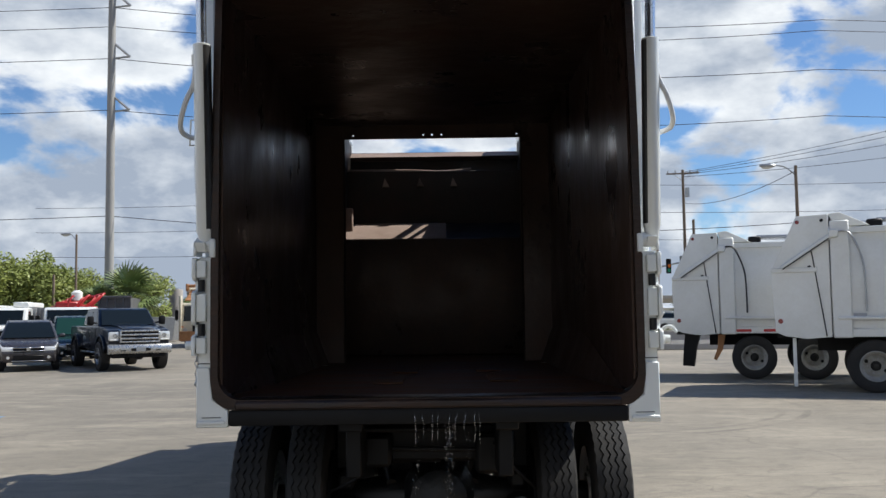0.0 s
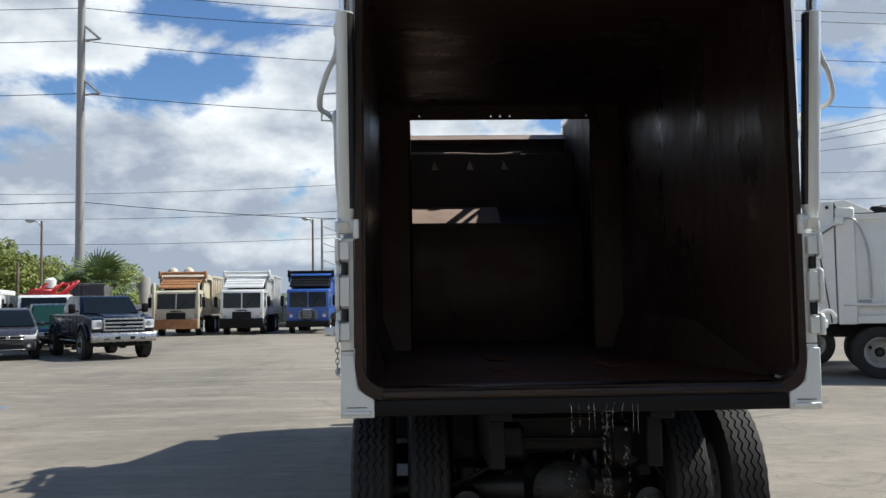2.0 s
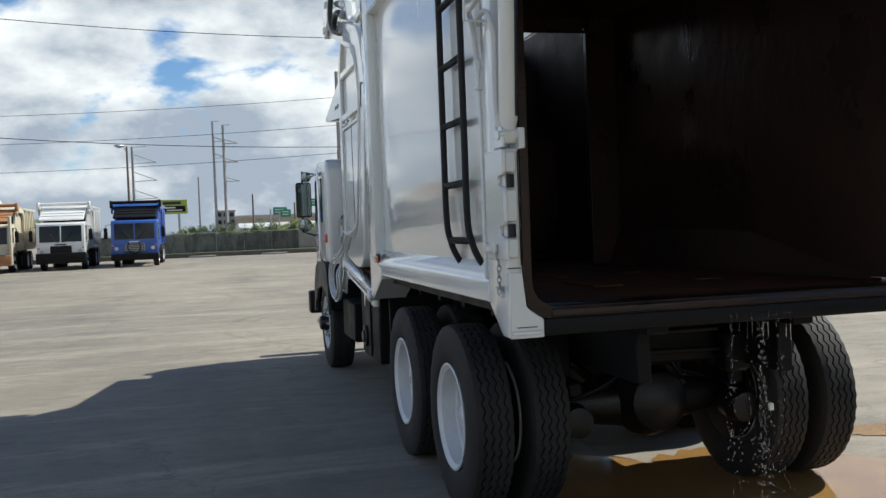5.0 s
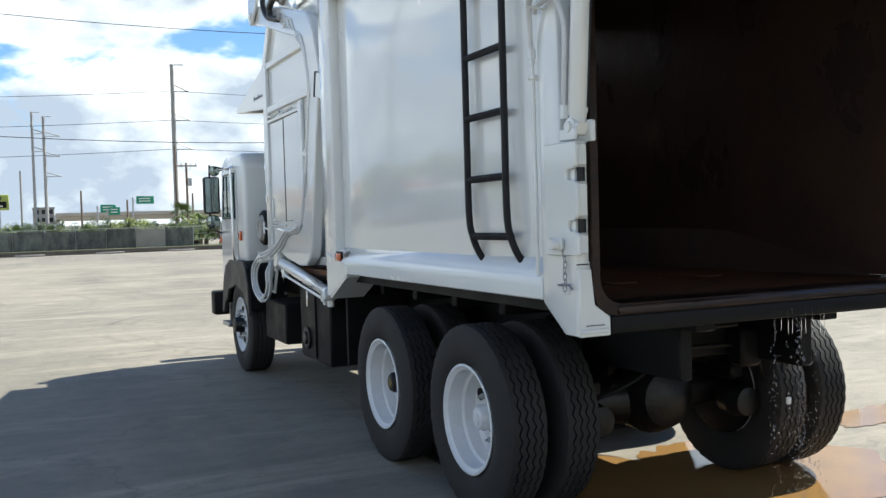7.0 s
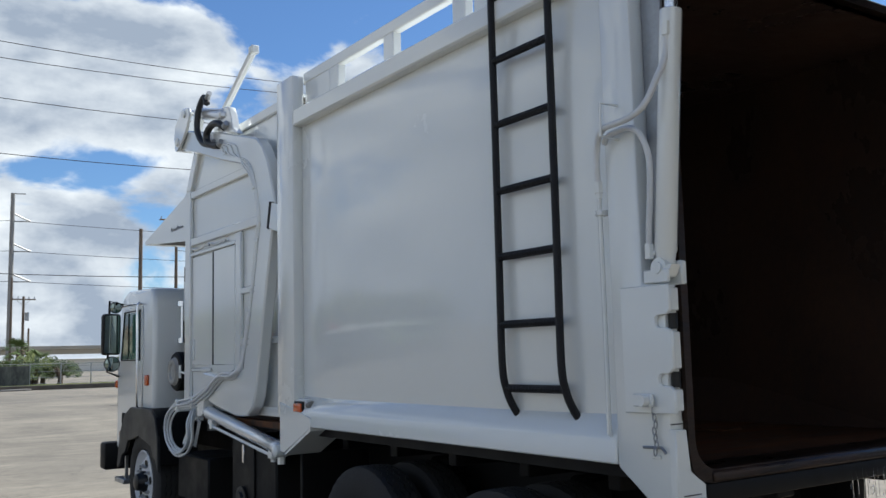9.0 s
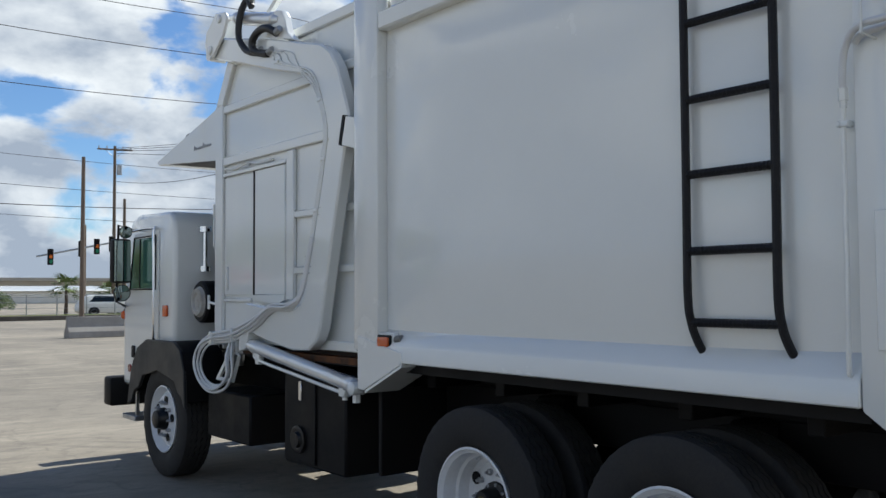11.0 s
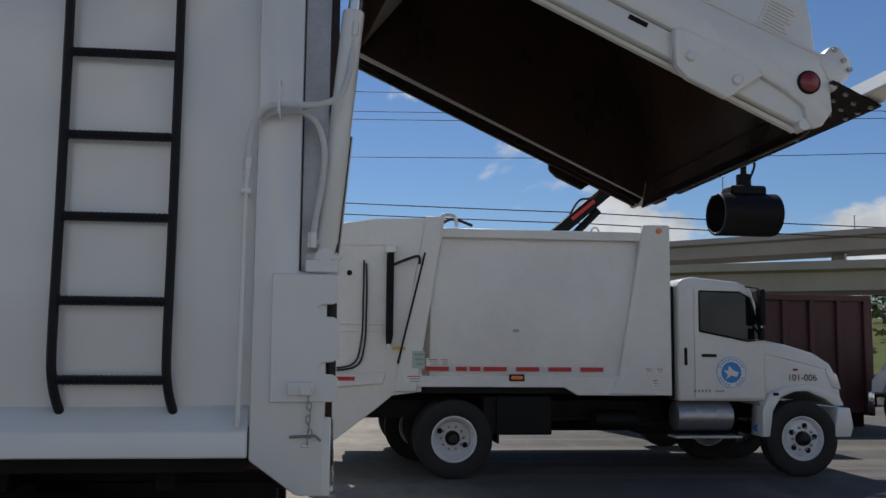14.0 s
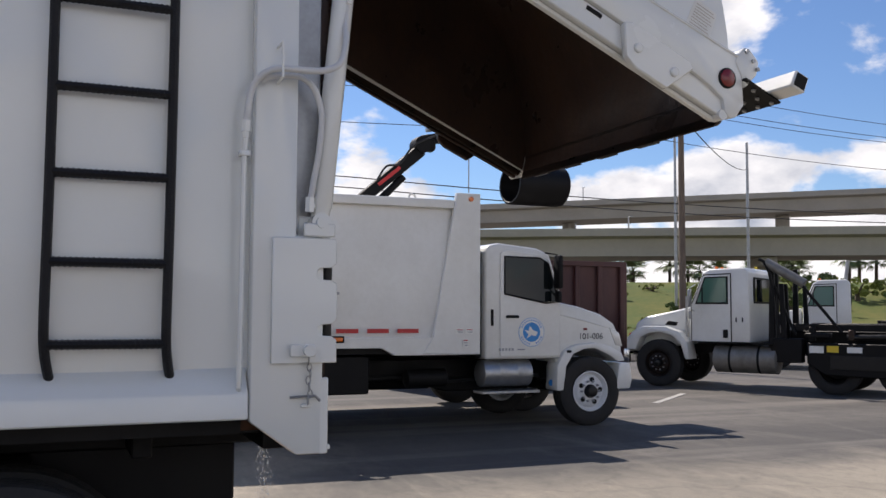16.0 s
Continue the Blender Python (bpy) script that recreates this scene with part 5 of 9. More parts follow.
def truck_tailgate():
    """Half-round tailgate, hung at the roof and swung up behind."""
    hinge, ang = (4.60, 3.60), radians(65.0)
    su, cu = math.sin(ang), math.cos(ang)

    def yz(u, v):
        return (hinge[0] - u * su - v * cu, hinge[1] - u * cu + v * su)

    def P(poly):
        return [yz(u, v) for u, v in poly]

    def arc(r):
        return [(0.87 + r * math.cos(a), -0.36 + r * math.sin(a)) for a in [radians(q) for q in range(27, 118, 5)]]
    back = arc(1.38) + [(0.02, 0.56), (0.02, 0.16)]
    shell = [(0.03, -0.02), (2.20, -0.02), (2.235, 0.06), (2.19, 0.16)] + back
    g = part("tailgate", prism("x", P(shell), -1.10, -1.06, 0.004), WHITE, truck, "white half-round tailgate swung up, dark rusty inside")
    part("tailgate_side", prism("x", P(shell), 1.06, 1.10, 0.004), WHITE, g)

    # curved back skin: white outside, rusty inside
    def skin(prof):
        bm = bmesh.new()
        rows = []
        for u, v in prof:
            y, z = yz(u, v)
            rows.append((bm.verts.new((-1.06, y, z)), bm.verts.new((1.06, y, z))))
        for a, b in zip(rows, rows[1:]):
            bm.faces.new((a[0], a[1], b[1], b[0]))
        return solid(bm, 0.008)
    part("back_skin", skin(back), WHITE, g)
    part("back_liner", skin([(2.20, -0.05), (2.17, 0.08), (2.10, 0.20)] + arc(1.345) + [(0.06, 0.54), (0.06, 0.0)]), RUST, g, "dark rusty steel liner")
    band = [(0.0, 0.05), (1.86, 0.05), (2.02, 0.035), (2.12, 0.012), (2.15, -0.035), (2.19, -0.055), (2.228, -0.03), (2.245, 0.05), (2.215, 0.105), (2.13, 0.262), (1.70, 0.243), (1.27, 0.227), (0.9, 0.232), (0.0, 0.24)]
    latch = [(1.46, 0.048), (1.49, -0.012), (1.535, -0.098), (1.60, -0.122), (1.795, -0.122), (1.895, 0.046), (1.86, 0.07), (1.50, 0.07)]
    for s in (-1, 1):
        part("side_liner", prism("x", P([(0.06, 0.01), (2.17, -0.01), (2.12, 0.2)] + arc(1.34)), *lh(s, 1.045, 1.058)), RUST, g)
        part("edge_flange", prism("x", P([(0.0, -0.062), (2.165, -0.062), (2.18, 0.0), (2.18, 0.048), (0.0, 0.048)]), *lh(s, 1.062, 1.135), 0.006), WHITE if s < 0 else RUSTLIP, g)
        part("flange_lip", prism("x", P([(0.0, -0.085), (2.15, -0.085), (2.15, -0.064), (0.0, -0.064)]), *lh(s, 1.066, 1.10), 0.004), WHITE if s < 0 else RUSTLIP, g, "chipped edge strip")
        part("side_band", prism("x", P(band), *lh(s, 1.101, 1.158), 0.012, 2), WHITE, g)
        part("band_fold", tube([(s * 1.156, *yz(1.28, 0.222)), (s * 1.156, *yz(1.70, 0.237)), (s * 1.156, *yz(2.12, 0.254))], 0.008, 6), WHITE, g)
        part("latch_plate", prism("x", P(latch), *lh(s, 1.137, 1.178), 0.006), WHITE if s < 0 else RUSTLIP, g)
        for u in (1.575, 1.80):
            y, z = yz(u, -0.03)
            part("plate_bolt", lathe([(0, 0.024), (s * 0.008, 0.024), (s * 0.013, 0.018), (s * 0.014, 0.001)], (s * 1.178, y, z), "x", 16), WHITE, g)
        part("flange_slot", prism("x", P([(1.27, 0.012), (1.36, 0.012), (1.36, 0.034), (1.27, 0.034)]), *lh(s, 1.1352, 1.1375)), BLACK, g, "dark slot in the flange")
        y, z = yz(1.235, 0.225)
        part("stud", rod((s * 1.155, y, z), (s * 1.185, y, z), 0.008, 8), STEEL, g)
        y, z = yz(2.095, 0.118)
        lamp = part("lamp_ring", lathe([(0, 0.052), (s * 0.006, 0.052), (s * 0.008, 0.044), (s * 0.002, 0.043)], (s * 1.158, y, z), "x", 24), BLACK, g, "black rubber lamp ring")
        part("tail_lamp", lathe([(0, 0.043), (s * 0.010, 0.043), (s * 0.016, 0.034), (s * 0.018, 0.001)], (s * 1.158, y, z), "x", 22), REDLENS, lamp, "round red tail lamp")
        part("lifting_lug", prism("x", P([(2.10, 0.22), (2.105, 0.27), (2.12, 0.318), (2.155, 0.328), (2.235, 0.297), (2.25, 0.225), (2.215, 0.13)]), *lh(s, 1.05, 1.165), 0.015, 2), WHITE, g)
        for u, v in ((2.14, 0.30), (2.195, 0.275), (2.235, 0.25), (2.21, 0.165)):
            y, z = yz(u, v)
            part("lug_bolt", rod((s * 1.165, y, z), (s * 1.177, y, z), 0.011, 8), STEEL, g)
        y, z = yz(2.155, -0.055)
        part("corner_cap", rod((s * 1.08, y, z), (s * 1.15, y, z), 0.026, 14), WHITE, g)
        y, z = yz(0.0, 0.02)
        part("hinge_knuckle", rod((s * 0.8, y, z), (s * 1.05, y, z), 0.06, 16), WHITE, g)
        part("ram_anchor", prism("x", P([(0.35, -0.02), (0.62, -0.02), (0.5, 0.22), (0.4, 0.22)]), *lh(s, 1.16, 1.20), 0.006), WHITE, g)
    part("bottom_trough", prism("x", P([(2.19, -0.085), (2.225, -0.05), (2.235, 0.05), (2.15, 0.20), (2.11, 0.18), (2.18, 0.04)]), -1.055, 1.055, 0.01), RUSTLIP, g, "scraped rusty bottom edge")
    for k in range(4):
        part("edge_dent", box(-0.5 + 0.42 * k, -0.31 + 0.42 * k, *[f(yz(2.222, -0.04)[0], yz(2.232, 0.0)[0]) for f in (min, max)], *[f(yz(2.222, -0.05)[1], yz(2.225, 0.0)[1]) - 0.004 for f in (min, max)]), RUSTLIP, g)
    rub = part("rubber_flap", prism("x", P([(2.18, 0.156), (2.42, 0.156), (2.42, 0.166), (2.18, 0.166)]), -1.185, 1.14), BLACK, g, "black bolted rubber flap")
    for k, fu in enumerate((2.27, 2.335, 2.395)):
        (y, z), (y2, z2) = yz(fu, 0.158), yz(fu, 0.146)
        for x in (-1.15, -1.05, -0.95, -0.5, 0, 0.5, 0.95, 1.05):
            part("flap_bolt", rod((x + 0.04 * (k % 2), y, z), (x + 0.04 * (k % 2), y2, z2), 0.012, 6), STEEL, rub, "bright bolt head")
    y, z = yz(2.375, 0.218)
    tb = moved(box(-1.34, 1.2, -0.045, 0.045, -0.045, 0.045, 0.008), Matrix.Translation((0, y, z)) @ Matrix.Rotation(ang * 0.35, 4, "X"))
    tube_ob = part("bumper_tube", tb, WHITE, g, "square white bumper tube")
    part("tube_mouth", moved(box(-1.3425, -1.338, -0.034, 0.034, -0.034, 0.034), Matrix.Translation((0, y, z)) @ Matrix.Rotation(ang * 0.35, 4, "X")), BLACK, tube_ob, "dark open end of the tube")
    for x in (-0.9, 0, 0.9):
        part("tube_bracket", prism("x", P([(2.15, 0.18), (2.34, 0.20), (2.36, 0.29), (2.12, 0.26)]), x - 0.02, x + 0.02), WHITE, g)
    # worn patch of scraped print on the shell's side, without readable letters
    patch = part("faded_print", prism("x", P([(1.80, 0.285), (1.955, 0.285), (1.945, 0.42), (1.80, 0.425)]), -1.1019, -1.1003), LABEL, g, "faded scraped label")
    for k in range(8):
        v0 = 0.295 + 0.0155 * k
        part("print_bar", prism("x", P([(1.815, v0), (1.94 - 0.012 * (k % 3), v0), (1.94 - 0.012 * (k % 3), v0 + 0.004), (1.815, v0 + 0.004)]), -1.1027, -1.1019), PRINTPALE, patch)


truck_tailgate()


def water():
    """Drips that run off the sill."""
    rnd = random.Random(7)
    verts, faces = [], []

    def drop(x, y, z, r, long):
        i = len(verts)
        for ring in (-0.5, 0.5):
            for k in range(6):
                a = math.pi * k / 3
                verts.append((x + r * 0.85 * math.cos(a), y + r * 0.85 * math.sin(a), z + ring * r * long))
        verts.append((x, y, z - r * long))
        verts.append((x, y, z + r * long * 1.3))
        for k in range(6):
            q = (k + 1) % 6
            faces.append((i + k, i + q, i + 6 + q, i + 6 + k))
            faces.append((i + q, i + k, i + 12))
            faces.append((i + 6 + k, i + 6 + q, i + 13))
    for x0, n in ((-0.06, 150), (0.03, 60), (0.09, 260), (0.115, 260), (0.20, 120)):
        for k in range(n):
            z = 1.10 * (1 - rnd.random() ** 0.9) + 0.02
            spread = 0.004 + 0.022 * (1.15 - z)
            drop(x0 + CX + rnd.gauss(0, spread), REAR - 0.03 + rnd.gauss(0, spread), z, rnd.uniform(0.0009, 0.0025), rnd.uniform(1.2, 3.6))
    me = bpy.data.meshes.new("falling_water")
    me.from_pydata(verts, [], faces)
    for p in me.polygons:
        p.use_smooth = True
    threads = []
    for k in range(9):
        x0 = -0.07 + 0.042 * k + rnd.uniform(-0.012, 0.012) + CX
        end = rnd.uniform(0.98, 1.08)
        threads.append(tube(smooth_path([(x0 + rnd.uniform(-0.01, 0.01), REAR - 0.038, 1.15), (x0, REAR - 0.042, 1.12), (x0 + rnd.uniform(-0.005, 0.005), REAR - 0.043, 1.08), (x0, REAR - 0.043, end)], 4), 0.0014, 5))
    bm = merge(*threads)
    bm.from_mesh(me)
    bpy.data.meshes.remove(me)
    tagged(new("falling_water", finish(bm, "falling_water", WATER)), "thin strings of water drops falling from the sill", "water", kind="stuff")


water()


# ---- other vehicles; each is drawn with its front towards -y and its middle line at x = 0, then put in place ----
def vehicle(name, label, category, group=""):
    ob = thing(name, (0, 0, 0), label, category, group)
    OFF[ob] = Vector()
    return ob


def place(ob, x, y, deg):
    ob.matrix_basis = pose(x, y, 0, 0, 0, deg)
    return ob


def axle_set(t, y, r=0.5, w=0.24, dual=True, half=0.99, rim=None, front=False, detail=False):
    for s in (-1, 1):
        wheel(t, s * half, y, r, r, w, s, front=front, rim_material=rim, detail=detail)
        if dual:
            wheel(t, s * (half - w - 0.07), y, r, r, w, s, rim_material=rim, detail=False)
    part("axle", rod((-half, y, r), (half, y, r), 0.08), BLACK, t)


def red_white_tape(t, s, x, ys, z, h=0.05, step=0.36, length=0.24):
    for y in ys:
        part("reflective_strip", box(*lh(s, x, x + 0.004), y, y + length, z, z + h), REDTAPE, t, "red reflective strip")


def hino():
    """White rear loader with a bonneted cab, town seal on the door."""
    t = thing("rear_loader_truck", (7.95, 0.8, 0), "white rear-loading garbage truck with a blue round door seal", "garbage truck")
    X = 6.75

    def mir(x):
        return 2 * 7.95 - x
    # body
    part("body_shell", prism("y", [(X + 0.03, 1.18), (X, 1.9), (X + 0.02, 2.6), (X + 0.07, 3.10), (mir(X + 0.07), 3.10), (mir(X + 0.02), 2.6), (mir(X), 1.9), (mir(X + 0.03), 1.18)], 0.35, 3.45, 0.01), WHITE2, t)
    part("top_rail", box(X - 0.02, X + 0.10, 0.30, 3.30, 3.06, 3.18, 0.012), WHITE2, t)
    part("top_rail", box(mir(X + 0.10), mir(X - 0.02), 0.30, 3.30, 3.06, 3.18, 0.012), WHITE2, t)
    part("front_post", prism("x", [(0.30, 1.06), (0.30, 3.28), (0.66, 3.28), (0.72, 2.9), (1.0, 1.30), (1.15, 1.08)], X - 0.05, X + 0.02, 0.01), WHITE2, t)
    part("front_bulkhead", box(X, mir(X), 0.28, 0.34, 1.06, 3.28, 0.01), WHITE2, t)
    part("rear_post", prism("x", [(3.28, 3.32), (3.52, 3.32), (3.90, 1.10), (3.62, 1.10)], X - 0.06, X + 0.03, 0.01), WHITE2, t)
    part("lower_rail", prism("x", [(0.35, 1.06), (1.55, 1.06), (1.72, 1.16), (3.75, 1.16), (3.75, 1.30), (0.35, 1.30)], X - 0.04, X + 0.05, 0.008), WHITE2, t)
    part("floor_pan", box(X + 0.05, mir(X + 0.05), 0.35, 3.7, 1.08, 1.18), BLACK, t)
    part("lift_eye", tube([(X + 0.05, 1.28 + 0.05 * math.cos(a), 3.18 + 0.06 * math.sin(a)) for a in [math.pi * k / 6 for k in range(7)]], 0.014, 6), WHITE2, t)
    part("amber_lamp", rod((X - 0.05, 0.45, 3.20), (X - 0.075, 0.45, 3.20), 0.035), AMBER, t)
    for y in (3.36, 3.05, 2.88, 2.62, 2.2, 1.78, 1.36):
        part("reflective_strip", box(X - 0.046, X - 0.041, y - 0.15 if y not in (3.05, 2.88) else y - 0.07, y + 0.15 if y not in (3.05, 2.88) else y + 0.07, 1.36, 1.415), REDTAPE, t, "red reflective strip")
    m = part("side_marker", box(X - 0.06, X - 0.04, 2.24, 2.44, 1.235, 1.325, 0.02, 2), BLACK, t)
    part("marker_lens", box(X - 0.07, X - 0.058, 2.265, 2.415, 1.255, 1.305, 0.015, 2), AMBER, m, "amber marker lens")
    part("fuel_door", box(X - 0.01, X + 0.01, 2.30, 2.38, 1.86, 1.895, 0.004), STEEL, t)
    for y, z, w, h, mt in ((3.60, 1.50, 0.16, 0.22, LABELGREEN), (3.42, 1.47, 0.16, 0.10, LABEL), (3.27, 1.47, 0.11, 0.10, LABEL), (0.62, 1.38, 0.12, 0.07, LABEL), (0.47, 1.38, 0.12, 0.07, LABEL), (0.53, 1.22, 0.08, 0.12, LABEL), (3.66, 1.26, 0.22, 0.11, LABEL)):
        d = part("decal", box(X - 0.064, X - 0.061, y - w / 2, y + w / 2, z - h / 2, z + h / 2), mt, t, "small printed safety decal")
        for k in range(3):
            zz = z + h * (0.3 - 0.28 * k)
            part("print_bar", box(X - 0.066, X - 0.0642, y - w * 0.4, y + w * (0.35 - 0.1 * k), zz - h * 0.06, zz + h * 0.06), REDTAPE if mt is LABEL and k == 0 else INKGREY, d)
    # hopper at the rear
    hop = [(3.52, 3.30), (4.15, 3.28), (4.90, 3.16), (5.02, 2.9), (5.08, 1.9), (5.10, 0.95), (5.08, 0.38), (4.82, 0.36), (4.10, 0.90), (3.92, 1.05), (3.55, 1.10)]
    h = part("hopper", prism("x", hop, X - 0.02, X + 0.06, 0.01), WHITE2, t, "white rear hopper")
    part("hopper_side", prism("x", hop, mir(X + 0.06), mir(X - 0.02), 0.01), WHITE2, h)
    part("hopper_back", merge(box(X + 0.06, mir(X + 0.06), 4.95, 5.05, 1.7, 3.15, 0.01), box(X + 0.06, mir(X + 0.06), 4.8, 5.05, 0.38, 0.9, 0.01), box(X + 0.06, mir(X + 0.06), 3.6, 4.9, 3.1, 3.2, 0.01)), WHITE2, h)
    for z in (1.84, 1.93, 2.93):
        part("hopper_rib", box(X - 0.05, X - 0.02, 3.95, 5.08, z, z + 0.035, 0.006), WHITE2, h)
    part("bumper_fold", prism("x", [(5.10, 1.30), (5.10, 1.12), (4.05, 1.20), (4.0, 1.34)], X - 0.07, X - 0.02, 0.008), WHITE2, h)
    for y in (4.55, 5.0):
        part("reflective_strip", box(X - 0.076, X - 0.071, y - 0.16, y + 0.12, 1.235, 1.285), REDTAPE, h, "red reflective strip")
    part("control_box", box(X - 0.14, X - 0.02, 4.70, 5.02, 2.33, 2.68, 0.02), BLACK, h)
    for p in ([(X - 0.04, 4.30, 2.74), (X - 0.05, 4.30, 2.3), (X - 0.05, 4.32, 1.7), (X - 0.05, 4.45, 1.42), (X - 0.05, 4.95, 1.40)], [(X - 0.04, 4.27, 2.70), (X - 0.06, 4.26, 2.3), (X - 0.05, 4.28, 1.65), (X - 0.05, 4.42, 1.39), (X - 0.05, 4.95, 1.37)], [(X - 0.08, 4.95, 2.4), (X - 0.1, 4.98, 2.0), (X - 0.06, 4.98, 1.45)]):
        part("cable", tube(smooth_path(p, 4), 0.012, 6), HOSE, h)
    part("drain_cap", rod((X - 0.02, 4.48, 2.58), (X - 0.035, 4.48, 2.58), 0.035), BLACK, h)
    for y, z in ((4.86, 1.60), (4.75, 1.06)):
        d = part("decal", box(X - 0.026, X - 0.0225, y - 0.09, y + 0.09, z - 0.12, z + 0.12), LABEL, h, "white safety decal with red header")
        part("print_bar", box(X - 0.029, X - 0.0265, y - 0.085, y + 0.085, z + 0.05, z + 0.11), REDTAPE, d)
        part("print_bar", box(X - 0.029, X - 0.0265, y - 0.05, y + 0.05, z - 0.03, z + 0.0), INK, d)
    part("packer_ram", tube([(X - 0.09, 3.97, 2.86), (X - 0.09, 3.97, 2.80), (X - 0.09, 3.97, 1.80), (X - 0.09, 3.98, 1.66)], 0.05, 12, radii=(0.03, 0.048, 0.048, 0.03)), BLACK, h, "black packer ram")
    part("ram_lug", merge(box(X - 0.14, X - 0.02, 3.90, 4.04, 2.84, 2.93, 0.01), rod((X - 0.14, 3.98, 1.66), (X - 0.02, 3.98, 1.66), 0.035)), WHITE2, h)
    part("ram_hose", tube(smooth_path([(X - 0.1, 3.95, 2.68), (X - 0.14, 3.80, 2.74), (X - 0.1, 3.62, 2.8), (X - 0.08, 3.6, 2.7)], 4), 0.018, 8), HOSE, h)
    part("link_bar", rod((X - 0.075, 3.53, 2.85), (X - 0.075, 3.86, 1.45), 0.012), BLACK, h)
    part("yellow_tag", box(X - 0.064, X - 0.06, 3.76, 3.92, 1.62, 1.66), YELLOW, h)
    part("hose_run", tube(smooth_path([(X + 0.1, 3.3, 3.25), (X + 0.1, 3.15, 3.31), (X + 0.1, 2.9, 3.23)], 5), 0.02, 6), HOSE, t)
    part("roof_hook", tube(smooth_path([(X, 3.35, 3.20), (X, 3.30, 3.34), (X, 3.15, 3.33), (X, 3.12, 3.2)], 4), 0.025, 8), WHITE2, t)
    # cab
    cabp = [(0.16, 0.98), (0.16, 2.50), (0.10, 2.58), (-0.05, 2.62), (-0.68, 2.56), (-0.87, 2.48), (-1.05, 1.94), (-1.06, 0.98)]
    c = part("cab", prism("x", cabp, X + 0.10, mir(X + 0.10), 0.04, 3), WHITE2, t, "white bonneted cab")
    part("cab_rear_panel", box(X + 0.2, mir(X + 0.2), 0.162, 0.27, 1.0, 2.5, 0.02), BLACK, c)
    d = part("door", prism("x", [(-0.07, 1.02), (-0.07, 2.47), (-0.15, 2.52), (-0.72, 2.47), (-0.86, 2.40), (-1.03, 1.86), (-1.03, 1.02)], X + 0.084, X + 0.099, 0.005), WHITE2, c)
    part("door_window", prism("x", [(-0.15, 1.91), (-0.15, 2.42), (-0.70, 2.41), (-0.83, 2.34), (-1.00, 1.80), (-0.80, 1.79)], X + 0.079, X + 0.083), DARKGLASS, d, "dark side window")
    part("window_seal", tube([(X + 0.082, y, z) for y, z in ((-0.14, 1.90), (-0.14, 2.43), (-0.705, 2.42), (-0.84, 2.345), (-1.01, 1.79), (-0.80, 1.775), (-0.14, 1.90))], 0.014, 6), BLACK, d)
    part("door_handle", box(X + 0.06, X + 0.084, -0.36, -0.16, 1.56, 1.60, 0.006), BLACK, d)
    part("vent_slot", box(X + 0.09, X + 0.1, 0.03, 0.07, 1.45, 1.68), BLACK, c)
    low = [(-2.06, 0.93), (-1.98, 0.95), (-1.86, 1.05), (-1.6, 1.14), (-1.42, 1.13), (-1.22, 1.06), (-1.08, 0.92)]
    part("hood", prism("x", [(-0.985, 0.92), (-0.985, 1.80), (-1.35, 1.735), (-1.75, 1.62), (-1.98, 1.48), (-2.10, 1.26), (-2.13, 0.95)] + low, X + 0.14, mir(X + 0.14), 0.035, 3), WHITE2, c)
    part("hood_crease", tube(smooth_path([(X + 0.145, -1.0, 1.62), (X + 0.14, -1.4, 1.54), (X + 0.15, -1.95, 1.40)], 4), 0.014, 6), WHITE2, c)
    fend = [(-0.96, 0.52), (-0.975, 0.88), (-1.09, 1.08), (-1.28, 1.17), (-1.6, 1.205), (-1.86, 1.15), (-2.06, 1.05), (-2.12, 0.93), (-1.99, 0.92), (-1.84, 1.02), (-1.6, 1.12), (-1.42, 1.11), (-1.24, 1.04), (-1.12, 0.86), (-1.08, 0.52)]
    part("fender", prism("x", fend, X + 0.05, X + 0.40, 0.02, 2), WHITE2, c)
    part("headlamp", prism("x", [(-1.90, 1.42), (-2.07, 1.34), (-2.125, 1.14), (-2.0, 1.16)], X + 0.125, X + 0.34, 0.012, 2), LAMPGLASS, c, "clear headlamp")
    part("bumper", prism("x", [(-1.96, 0.52), (-2.02, 0.90), (-2.20, 0.90), (-2.24, 0.66), (-2.20, 0.52)], X + 0.05, mir(X + 0.05), 0.02, 2), WHITE2, t)
    part("fender_lamp", box(X + 0.125, X + 0.142, -1.52, -1.45, 1.385, 1.415, 0.008), REDLENS, c)
    part("turn_lamp", box(X + 0.038, X + 0.052, -1.20, -1.12, 1.06, 1.10, 0.008), BLACK, c)
    part("windscreen", prism("x", [(-0.91, 2.42), (-1.055, 1.94), (-1.065, 1.94), (-0.93, 2.43)], X + 0.2, mir(X + 0.2)), DARKGLASS, c)
    part("mirror", merge(box(X - 0.16, X + 0.02, -0.96, -0.88, 1.98, 2.46, 0.03, 2), tube([(X + 0.1, -0.80, 2.50), (X - 0.06, -0.90, 2.47), (X - 0.06, -0.92, 2.0), (X + 0.1, -0.96, 1.86)], 0.014, 6), box(X - 0.14, X + 0.0, -0.95, -0.89, 1.78, 1.95, 0.03, 2)), BLACK, c, "black door mirror")
    # seal with a plain emblem, number and small prints
    seal = part("door_seal", rod((X + 0.084, -0.565, 1.36), (X + 0.080, -0.565, 1.36), 0.205, 40), SEALBLUE, d, "round blue and white town seal")
    part("seal_disc", rod((X + 0.0785, -0.565, 1.36), (X + 0.077, -0.565, 1.36), 0.138, 36), SEALBLUE, seal)
    part("seal_ring", rod((X + 0.0798, -0.565, 1.36), (X + 0.0788, -0.565, 1.36), 0.198, 40), LABEL, seal)
